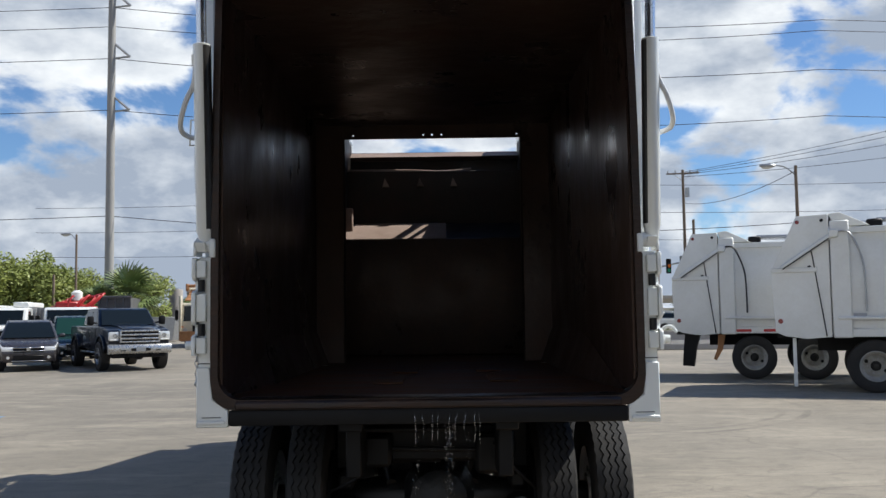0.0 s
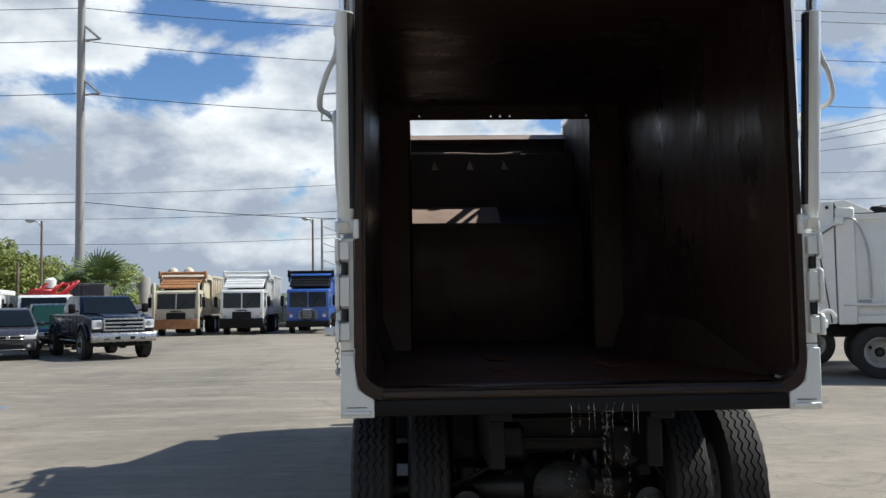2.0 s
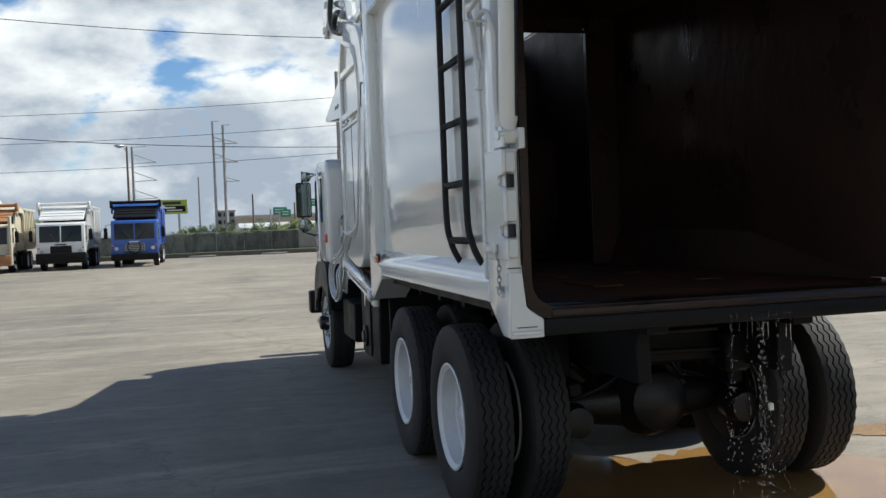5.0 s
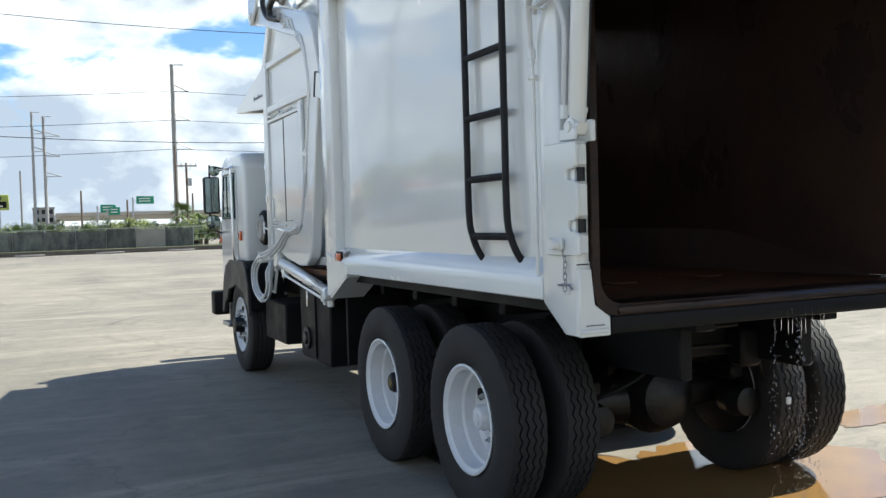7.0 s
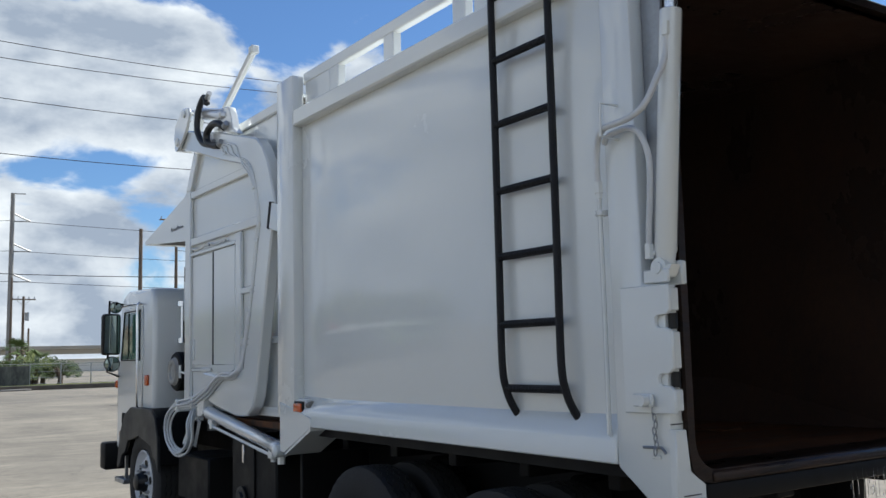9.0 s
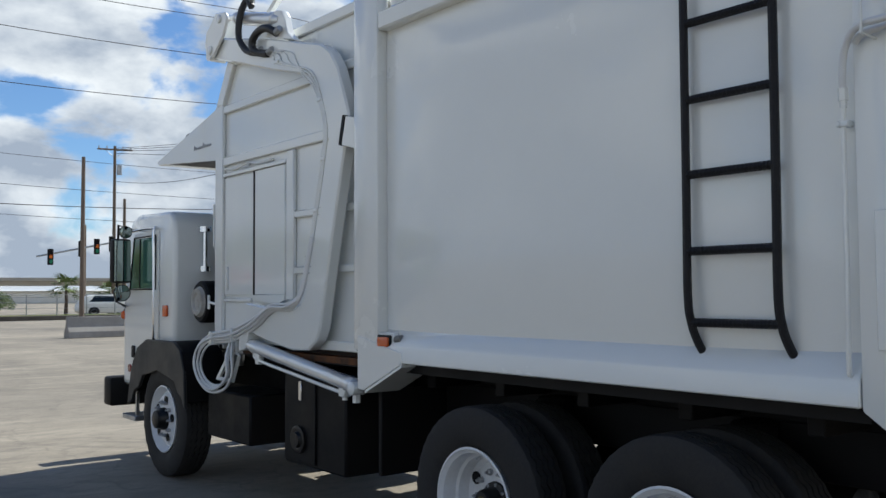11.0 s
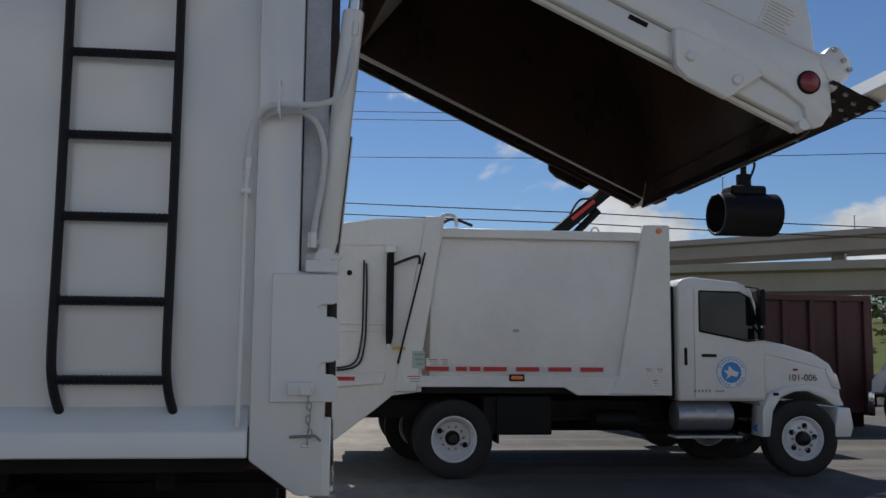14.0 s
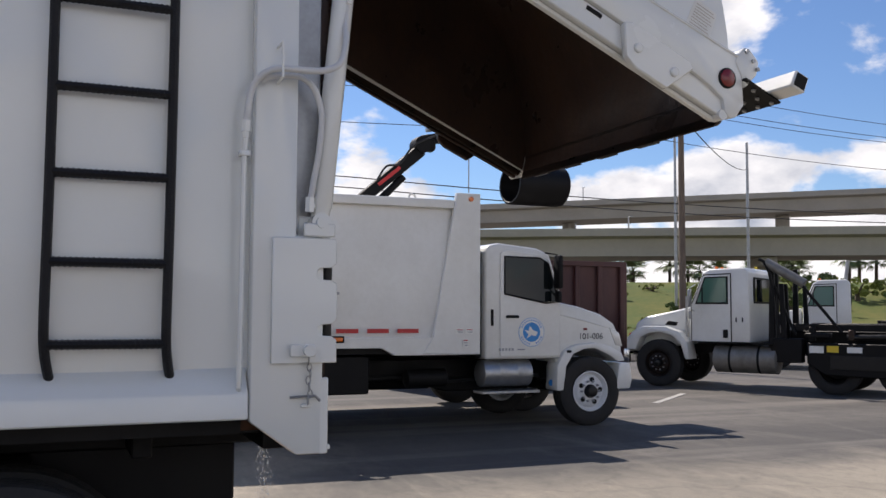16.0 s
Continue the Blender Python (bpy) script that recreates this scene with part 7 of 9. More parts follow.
    for s in (-1, 1):
        part("frame_rail", box(*lh(s, 0.36, 0.44), -8.8, 0.3, 0.80, 1.08), BLACK, t)
    if half_rail:
        part("mud_flap", prism("x", [(0.50, 1.08), (0.86, 1.08), (0.90, 0.75), (0.93, 0.32), (0.66, 0.30), (0.60, 0.7)], -1.12, -0.6), BLACK, t, "black curved rubber mud flap")
        part("tag_arm", prism("x", [(-0.10, 1.08), (0.08, 1.08), (0.10, 0.75), (0.20, 0.48), (0.13, 0.44), (-0.02, 0.7)], -1.0, -0.9, 0.01), RUSTY, t, "bare rusty bracket")
    else:
        part("white_prop", box(-1.12, -1.05, 0.70, 0.77, 0.10, 1.08, 0.01), LABEL, t)
    for y in (-0.75, -2.1):
        axle_set(t, y, 0.52, 0.25, half=1.05, rim=DIRTYRIM, detail=True)
    axle_set(t, -7.4, 0.52, 0.27, False, 1.02, rim=DIRTYRIM, front=True)
    cabm = part("cab", prism("x", [(-6.35, 1.0), (-6.35, 2.7), (-6.5, 2.8), (-7.9, 2.75), (-8.2, 1.9), (-8.25, 0.8), (-7.9, 0.8)], -1.12, 1.12, 0.05, 2), WHITE2, t)
    for s in (-1, 1):
        part("door_window", prism("x", [(-6.9, 1.8), (-6.9, 2.55), (-7.75, 2.5), (-7.98, 1.8)], *lh(s, 1.121, 1.126)), DARKGLASS, cabm)
    part("windscreen", prism("x", [(-8.22, 1.8), (-7.98, 2.6), (-7.96, 2.6), (-8.20, 1.8)], -0.98, 0.98), DARKGLASS, cabm)
    part("bumper", box(-1.15, 1.15, -8.5, -8.25, 0.5, 0.85, 0.03), BLACK, t)
    return t


place(side_loader("white rear-loading garbage truck with a plain lower rail", False), 8.21, 19.54, 68)
place(side_loader("white rear-loading garbage truck with red reflective strips"), 7.10, 23.60, 72)


def front_loader_far(paint, hood, label, bar=BLACK, rusty=False):
    """A front loader seen head on across the yard (front towards -y, bumper at y = 0)."""
    t = vehicle("garbage_truck", label, "garbage truck", "parked garbage trucks facing the yard")
    c = part("cab", prism("x", [(0.12, 0.55), (0.10, 1.45), (0.26, 2.42), (0.40, 2.50), (1.7, 2.50), (1.85, 2.40), (1.85, 0.95), (0.7, 0.95), (0.6, 0.55)], -1.18, 1.18, 0.05, 3), hood, t)
    part("windscreen", prism("x", [(0.088, 1.48), (0.235, 2.32), (0.25, 2.32), (0.105, 1.48)], -1.02, 1.02, 0.0), DARKGLASS, c, "dark wide windscreen")
    part("windscreen_post", prism("x", [(0.078, 1.46), (0.228, 2.34), (0.24, 2.34), (0.1, 1.46)], -0.03, 0.03), hood, c)
    for s in (-1, 1):
        part("wiper", rod((s * 0.15, 0.07, 1.45), (s * 0.55, 0.16, 1.95), 0.014, 6), BLACK, c)
        part("door_window", prism("x", [(0.5, 1.55), (0.55, 2.30), (1.25, 2.30), (1.25, 1.55)], *lh(s, 1.181, 1.186)), DARKGLASS, c)
        part("headlamp", rod((s * 0.92, 0.10, 1.0), (s * 0.92, 0.06, 1.0), 0.10, 14), LAMPGLASS, c, "round headlamp")
        part("turn_lamp", box(*lh(s, 1.02, 1.12), 0.07, 0.12, 1.14, 1.20), AMBER, c)
        part("mirror", merge(box(*lh(s, 1.36, 1.55), 0.30, 0.38, 1.55, 2.12, 0.03), tube([(s * 1.15, 0.4, 2.3), (s * 1.45, 0.34, 2.25), (s * 1.45, 0.34, 1.5), (s * 1.15, 0.4, 1.45)], 0.016, 6)), BLACK, c)
        part("wheel_arch", box(*lh(s, 0.8, 1.2), 0.75, 1.95, 0.88, 1.02, 0.03), BLACK, t)
        wheel(t, s * 1.02, 1.35, 0.52, 0.52, 0.28, s, front=True, detail=False)
        for y in (5.9, 7.25):
            wheel(t, s * 1.04, y, 0.52, 0.52, 0.26, s, detail=False)
            wheel(t, s * 0.72, y, 0.52, 0.52, 0.26, s, detail=False)
        part("step_guard", box(*lh(s, 0.95, 1.2), 0.25, 0.65, 0.35, 0.85, 0.02), BLACK, t)
        # arm, side ribs, body
        part("lift_arm", prism("x", [(1.9, 3.1), (2.2, 3.45), (4.0, 3.35), (4.4, 3.0), (4.3, 1.6), (4.0, 1.6), (4.05, 2.9), (3.8, 3.1), (2.3, 3.15), (2.1, 2.9)], *lh(s, 1.2, 1.3), 0.01), paint, t)
        for k in range(7):
            part("side_rib", box(*lh(s, 1.18, 1.245), 4.5 + 0.62 * k, 4.6 + 0.62 * k, 1.2, 3.3, 0.01), paint, t)
        part("top_rail", box(*lh(s, 1.14, 1.26), 4.4, 8.9, 3.3, 3.42, 0.01), paint, t)
    part("grille", box(-0.52, 0.52, 0.06, 0.13, 0.78, 1.28, 0.03), STEEL if paint is BLUE else BLACK, c, "front grille")
    for k in range(5):
        part("grille_bar", box(-0.48, 0.48, 0.045, 0.062, 0.82 + 0.09 * k, 0.865 + 0.09 * k), BLACK if paint is BLUE else GREASE, c)
    part("name_bar", box(-0.28, 0.28, 0.045, 0.062, 1.32, 1.38), INK if paint is not BLUE else LABEL, c)
    part("bumper", box(-1.2, 1.2, -0.12, 0.10, 0.38, 0.72 if paint is BLUE else 0.92, 0.04, 2), bar, t)
    hose = part("front_hose", tube(smooth_path([(-0.3, -0.05, 1.3), (-0.32, -0.1, 0.95), (0.0, -0.12, 0.72), (0.3, -0.1, 0.95), (0.22, -0.05, 1.35)], 4), 0.03, 6), BLACK, t) if paint is BLUE else None
    part("hopper", prism("x", [(2.1, 1.1), (2.1, 3.25), (2.5, 3.45), (4.45, 3.45), (4.45, 1.1)], -1.15, 1.15, 0.02), paint, t)
    part("canopy", prism("x", [(0.75, 2.68), (2.1, 3.28), (2.1, 3.18), (0.78, 2.60)], -1.1, 1.1, 0.01), RUSTY if rusty else (paint if paint is not BLUE else BLACK), t, "sloping hopper canopy")
    part("canopy_mouth", box(-1.05, 1.05, 2.02, 2.095, 2.55, 3.15), BLACK, t)
    part("fork_bar", merge(rod((-1.28, 2.0, 3.50), (1.28, 2.0, 3.50), 0.09, 10), box(-1.34, -1.2, 1.85, 2.25, 3.2, 3.62, 0.03), box(1.2, 1.34, 1.85, 2.25, 3.2, 3.62, 0.03)), RUSTY if rusty else (paint if paint is not BLUE else BLACK), t)
    part("hopper_slats", merge(*[box(-1.08, 1.08, 1.1 + 0.32 * k, 1.14 + 0.32 * k, 2.80 + 0.142 * k, 2.87 + 0.142 * k) for k in range(4)]), RUSTY if rusty else (paint if paint is not BLUE else BLACK), t)
    part("body_shell", prism("y", [(-1.12, 1.12), (-1.18, 2.0), (-1.12, 3.25), (-0.95, 3.42), (0.95, 3.42), (1.12, 3.25), (1.18, 2.0), (1.12, 1.12)], 4.45, 9.0, 0.02), paint, t)
    part("frame_rail", box(-0.44, -0.36, 0.2, 9.2, 0.75, 1.05), BLACK, t)
    part("frame_rail", box(0.36, 0.44, 0.2, 9.2, 0.75, 1.05), BLACK, t)
    if rusty:
        for x in (-0.75, 0.15):
            part("roof_dome", lathe([(0, 0.32), (0.18, 0.32), (0.34, 0.22), (0.42, 0.06)], (x, 2.9, 3.45), "z", 16), IVORY, t, "domed roof vent")
        part("front_guard", box(-1.25, -1.12, -0.05, 0.3, 0.4, 2.9, 0.02), IVORY, t)
        part("front_guard", box(1.12, 1.25, -0.05, 0.3, 0.4, 2.9, 0.02), IVORY, t)
    return t


place(front_loader_far(IVORY, IVORY, "old cream garbage truck with a rusty orange hopper canopy", bar=RUSTY, rusty=True), -13.45, 51.2, 2)
place(front_loader_far(WHITE2, WHITE2, "white front-loading garbage truck with a black bumper"), -9.95, 51.6, 1)
place(front_loader_far(BLUE, BLUE, "blue front-loading garbage truck with a chrome grille"), -6.35, 52.0, 0)


def taper(bm, z0, z1, k):
    """Leans the sides inwards from z0 up to z1."""
    for v in bm.verts:
        v.co.x *= 1 - k * max(0.0, min(1.2, (v.co.z - z0) / (z1 - z0)))
    return bm


def nose(bm, y0, y1, k):
    """Narrows the plan towards the front, from y0 to y1."""
    for v in bm.verts:
        q = max(0.0, min(1.0, (y0 - v.co.y) / (y0 - y1)))
        v.co.x *= 1 - k * q * q
    return bm


def pickup():
    t = vehicle("pickup_truck", "lifted dark blue crew-cab pickup with a chrome grille", "pickup truck")
    lower = [(-0.95, 0.72), (-0.98, 1.20), (-0.90, 1.30), (-0.4, 1.37), (0.40, 1.43), (4.55, 1.42), (4.62, 1.35), (4.62, 0.80), (4.1, 0.72), (0.6, 0.62)]
    b = part("body", nose(prism("x", lower, -0.99, 0.99, 0.07, 4), 0.0, -1.0, 0.05), NAVY, t)
    part("hood_bulge", nose(prism("x", [(-0.86, 1.30), (-0.4, 1.375), (0.40, 1.435), (0.40, 1.47), (-0.4, 1.42), (-0.84, 1.345)], -0.55, 0.55, 0.025, 3), 0.4, -0.9, 0.12), NAVY, b)
    part("cab", taper(prism("x", [(0.42, 1.40), (1.06, 1.95), (1.3, 2.02), (2.5, 2.02), (2.72, 1.95), (2.86, 1.40)], -0.95, 0.95, 0.05, 4), 1.42, 2.0, 0.15), NAVY, b)
    part("windscreen", taper(prism("x", [(0.44, 1.45), (1.02, 1.945), (0.995, 1.955), (0.41, 1.46)], -0.86, 0.86), 1.42, 2.0, 0.15), DARKGLASS, b, "dark windscreen")
    part("wiper", rod((-0.6, 0.44, 1.47), (0.05, 0.50, 1.53), 0.01, 6), BLACK, b)
    for s in (-1, 1):
        for y0, y1 in ((0.88, 1.62), (1.72, 2.55)):
            part("side_window", taper(prism("x", [(y0 + (0.0 if y0 > 1 else -0.12), 1.48), (y0 + (0.0 if y0 > 1 else 0.28), 1.92), (y1, 1.92), (y1, 1.48)], *lh(s, 0.945, 0.956)), 1.42, 2.0, 0.15), DARKGLASS, b)
        for y0 in (-0.62, 3.1):
            arch = [(y0 + 0.62 - 0.64 * math.cos(a), 0.66 + 0.52 * math.sin(a)) for a in [math.pi * q / 12 for q in range(13)]] + [(y0 + 0.62 + 0.53 * math.cos(a), 0.64 + 0.44 * math.sin(a)) for a in [math.pi * q / 12 for q in range(13)]]
            part("fender_flare", prism("x", arch, *lh(s, 0.95, 1.04), 0.015, 2), NAVY, b)
            part("wheel_well", prism("x", [(y0 + 0.62 - 0.54 * math.cos(a), 0.60 + 0.46 * math.sin(a)) for a in [math.pi * q / 12 for q in range(13)]], *lh(s, 0.75, 0.993)), BLACK, b)
        h = part("headlamp", box(*lh(s, 0.635, 0.955), -1.005, -0.86, 0.97, 1.245, 0.03, 3), LAMPGLASS, b, "clear headlamp")
        part("lamp_bowl", rod((s * 0.77, -1.012, 1.12), (s * 0.77, -1.0, 1.12), 0.075, 16), SATIN, h)
        part("turn_lamp", box(*lh(s, 0.66, 0.92), -1.011, -1.0, 0.975, 1.02, 0.005), LABEL, h)
        part("mirror", merge(box(*lh(s, 1.06, 1.27), 0.55, 0.70, 1.46, 1.76, 0.05, 2), rod((s * 0.95, 0.65, 1.52), (s * 1.08, 0.65, 1.55), 0.03)), BLACK, b)
        part("fog_lamp", box(*lh(s, 0.46, 0.64), -1.152, -1.12, 0.63, 0.73, 0.015), BLACK, b)
        for y in (0.0, 3.7):
            wheel(t, s * 0.92, y, 0.47, 0.47, 0.32, s, rim_material=STEEL, detail=False, front=True)
        part("running_board", box(*lh(s, 0.9, 1.06), 0.7, 2.9, 0.55, 0.60, 0.02), SATIN, t)
        part("tow_hook", box(*lh(s, 0.34, 0.40), -1.1, -0.95, 0.44, 0.52, 0.015), BLACK, t)
        for y in (1.42, 2.38):
            part("door_handle", box(*lh(s, 0.98, 1.01), y, y + 0.16, 1.22, 1.26, 0.005), SATIN, b)
        for y in (0.72, 1.66, 2.62):
            part("door_seam", box(*lh(s, 0.985, 0.993), y - 0.006, y + 0.006, 0.75, 1.40), BLACK, b)
    g = part("grille", merge(box(-0.63, 0.63, -1.06, -0.93, 1.24, 1.30, 0.02, 2), box(-0.63, 0.63, -1.06, -0.93, 0.90, 0.95, 0.02, 2), box(-0.63, -0.575, -1.06, -0.93, 0.92, 1.28, 0.02, 2), box(0.575, 0.63, -1.06, -0.93, 0.92, 1.28, 0.02, 2)), SATIN, b, "chrome bar grille")
    part("grille_mesh", box(-0.60, 0.60, -1.0, -0.95, 0.93, 1.26), BLACK, g)
    for z in (1.03, 1.15):
        part("grille_bar", box(-0.585, 0.585, -1.055, -1.0, z - 0.03, z + 0.028, 0.012, 2), SATIN, g)
    part("badge", moved(rod((0, -1.055, 0), (0, -1.075, 0), 0.07, 24), Matrix.Translation((0, 0, 1.09)) @ Matrix.Diagonal((1.3, 1, 0.6, 1))), NAVY, g)
    part("bumper", nose(prism("x", [(-1.14, 0.60), (-1.16, 0.72), (-1.12, 0.84), (-0.96, 0.86), (-0.94, 0.56), (-1.08, 0.55)], -1.0, 1.0, 0.025, 2), -0.9, -1.2, 0.03), SATIN, b, "chrome front bumper")
    part("bumper_slot", box(-0.3, 0.3, -1.165, -1.14, 0.64, 0.73), BLACK, b)
    part("plate_holder", box(-0.15, 0.15, -1.175, -1.165, 0.63, 0.76), STEEL, b)
    part("valance", box(-0.85, 0.85, -1.0, -0.9, 0.42, 0.56, 0.03), BLACK, t)
    part("front_axle", merge(rod((-0.8, 0, 0.45), (0.8, 0, 0.45), 0.06), rod((-0.5, -0.3, 0.5), (0.5, -0.25, 0.52), 0.03), box(-0.4, -0.3, -0.8, 4.4, 0.55, 0.7), box(0.3, 0.4, -0.8, 4.4, 0.55, 0.7)), BLACK, t)
    part("differential", lathe([(-0.14, 0.05), (-0.1, 0.13), (0.08, 0.14), (0.14, 0.06)], (0.25, 0, 0.45), "y", 14), GREASE, t)
    part("rear_axle", rod((-0.8, 3.7, 0.45), (0.8, 3.7, 0.45), 0.08), BLACK, t)
    return t


place(pickup(), -10.25, 30.3, 33)


def suv(paint, label, boxy=False):
    t = vehicle("car", label, "car", "parked cars")
    z1, k = (1.80, 0.13) if boxy else (1.66, 0.24)
    b = part("body", nose(prism("x", [(-0.80, 0.30), (-0.90, 0.42), (-0.93, 0.62), (-0.86, 0.78), (-0.70, 0.88), (-0.3, 0.98), (0.25, 1.06), (3.3, 1.08), (3.5, 0.95), (3.55, 0.45), (3.4, 0.30)], -0.92, 0.92, 0.08, 4), 0.1, -0.95, 0.16), paint, t)
    part("cabin", taper(prism("x", [(0.10, 1.00), (0.55, 1.36), (0.90, 1.57), (1.3, 1.66), (2.5, 1.66), (3.1, 1.5), (3.45, 1.02)] if not boxy else [(0.35, 1.0), (0.75, 1.72), (1.0, 1.80), (3.3, 1.80), (3.45, 1.7), (3.5, 1.0)], -0.90, 0.90, 0.06, 4), 1.04, z1, k), paint, b)
    part("windscreen", taper(prism("x", [(0.16, 1.07), (0.56, 1.385), (0.86, 1.565), (0.85, 1.58), (0.54, 1.40), (0.135, 1.08)] if not boxy else [(0.40, 1.10), (0.74, 1.70), (0.725, 1.712), (0.375, 1.11)], -0.82, 0.82), 1.04, z1, k), DARKGLASS if not boxy else GREENDARK, b, "windscreen")
    for s in (-1, 1):
        part("side_window", taper(prism("x", [(0.62, 1.12), (1.1, 1.55), (2.5, 1.58), (2.95, 1.14)], *lh(s, 0.892, 0.908)), 1.04, z1, k), DARKGLASS, b)
        part("headlamp", nose(prism("x", [(-0.915, 0.66), (-0.80, 0.68), (-0.30, 0.86), (-0.42, 0.93), (-0.76, 0.83), (-0.90, 0.76)], *lh(s, 0.48, 0.925), 0.015, 2), 0.1, -0.95, 0.16), LAMPGLASS, b, "clear headlamp")
        part("mirror", merge(box(*lh(s, 0.95, 1.12), 0.52, 0.66, 1.06, 1.2, 0.05, 3), rod((s * 0.86, 0.6, 1.07), (s * 1.0, 0.6, 1.1), 0.03)), paint, b)
        part("fog_lamp", rod((s * 0.60, -0.945, 0.46), (s * 0.60, -0.88, 0.46), 0.05), LAMPGLASS, b)
        part("wheel_arch", prism("x", [(-0.43 * math.cos(a), 0.33 + 0.43 * math.sin(a)) for a in [math.pi * q / 10 for q in range(11)]], *lh(s, 0.86, 0.925), 0.01), BLACK, b)
        part("wheel_arch", prism("x", [(2.62 - 0.43 * math.cos(a), 0.33 + 0.43 * math.sin(a)) for a in [math.pi * q / 10 for q in range(11)]], *lh(s, 0.86, 0.925), 0.01), BLACK, b)
        for y in (0.0, 2.62):
            wheel(t, s * 0.83, y, 0.35, 0.35, 0.22, s, rim_material=STEEL, front=True, detail=False)
    part("grille", box(-0.46, 0.46, -0.94, -0.85, 0.62, 0.80, 0.03, 2), BLACK, b)
    part("grille_bar", merge(box(-0.48, 0.48, -0.958, -0.93, 0.755, 0.79, 0.01), box(-0.48, 0.48, -0.955, -0.93, 0.66, 0.68, 0.006)), CHROME, b)
    part("badge", box(-0.06, 0.06, -0.968, -0.955, 0.68, 0.79, 0.01), CHROME, b)
    part("lower_grille", box(-0.46, 0.46, -0.945, -0.85, 0.38, 0.53, 0.02), BLACK, b)
    part("bumper_trim", box(-0.5, 0.5, -0.95, -0.85, 0.34, 0.365, 0.008), CHROME, b)
    if not boxy:
        for s in (-1, 1):
            part("roof_rail", rod((s * 0.66, 1.2, 1.70), (s * 0.66, 2.5, 1.70), 0.02), BLACK, b)
    return t


GREENDARK = mat("green_dark_windscreen", (0.015, 0.05, 0.04), 0.05, spec=0.4, amount=0.15, rough_var=0.02)
place(suv(GREY_CAR, "grey compact SUV parked beside the pickup"), -13.75, 30.6, 24)
place(suv(GREEN_CAR, "dark green boxy SUV with a green windscreen", True), -13.6, 34.4, 24)


def flat_truck(label, red=False, paint=WHITE2):
    t = vehicle("flatbed_truck", label, "truck", "trucks parked under the trees")
    c = part("cab", prism("x", [(0.0, 0.7), (-0.05, 1.35), (0.35, 1.45), (0.62, 2.1), (0.8, 2.18), (1.9, 2.18), (2.0, 2.05), (2.0, 0.7)], -1.0, 1.0, 0.06, 3), paint, t)
    part("windscreen", prism("x", [(0.36, 1.50), (0.60, 2.06), (0.58, 2.07), (0.33, 1.51)], -0.86, 0.86), DARKGLASS, c)
    for s in (-1, 1):
        part("side_window", prism("x", [(0.75, 1.5), (0.9, 2.02), (1.5, 2.02), (1.5, 1.5)], *lh(s, 1.001, 1.006)), DARKGLASS, c)
        part("mirror", box(*lh(s, 1.1, 1.3), 0.4, 0.5, 1.45, 1.85, 0.03), BLACK, c)
        part("headlamp", box(*lh(s, 0.65, 0.92), -0.08, -0.02, 0.95, 1.15, 0.03), LAMPGLASS, c)
        wheel(t, s * 0.9, 0.9, 0.45, 0.45, 0.26, s, detail=False)
        wheel(t, s * 0.9, 4.6, 0.45, 0.45, 0.26, s, detail=False)
    part("grille", box(-0.5, 0.5, -0.1, -0.03, 0.85, 1.25, 0.02), BLACK, c)
    part("bed", box(-1.1, 1.1, 2.1, 6.2, 0.95, 1.1, 0.01), BLACK, t)
    if red:
        m = part("machine_base", box(-0.9, 0.9, 2.5, 5.2, 1.9, 2.1, 0.03), REDMACH, t)
        part("machine_post", merge(*[box(x - 0.06, x + 0.06, y - 0.06, y + 0.06, 1.1, 1.95) for x in (-0.7, 0.7) for y in (2.7, 5.0)]), BLACK, t)
        for k in range(9):
            part("red_pipe", tube(smooth_path([(-0.7 + 0.15 * k, 2.6, 2.1), (-0.55 + 0.2 * k, 2.75 + 0.1 * (k % 2), 2.45 + 0.12 * (k % 3)), (-0.3 + 0.15 * k, 3.2, 2.35 + 0.05 * k), (0.7 - 0.25 * k, 4.4, 2.2)], 4), 0.05, 8), REDMACH, m)
        part("white_motor", lathe([(0, 0.12), (0.05, 0.22), (0.4, 0.24), (0.5, 0.12)], (0.0, 3.0, 2.45), "z", 14), LABEL, m)
        part("red_block", box(-0.85, 0.1, 2.6, 3.3, 2.1, 2.45, 0.06), REDMACH, m)
    else:
        part("rack", merge(*[box(-1.1, 1.1, 2.3 + 0.8 * k, 2.36 + 0.8 * k, 1.1, 2.2) for k in range(4)]), STEEL, t)
        part("ladder_load", merge(box(-0.9, -0.8, 1.2, 6.0, 2.2, 2.3), box(-0.4, -0.3, 1.2, 6.0, 2.2, 2.3), box(0.3, 0.9, 1.5, 5.5, 2.2, 2.42, 0.03)), LABEL, t)
    return t


place(flat_truck("white cab truck carrying a red drilling machine", True), -15.5, 38.0, 15)
place(flat_truck("white service truck with a loaded rack"), -17.9, 37.0, 15)
place(flat_truck("faded pale green service truck", paint=PALEGREEN), -19.6, 35.2, 15)


DUMPGREY = mat("grey_dump_steel", (0.07, 0.072, 0.075), 0.55, col2=(0.14, 0.13, 0.12), scale=3, amount=0.7)


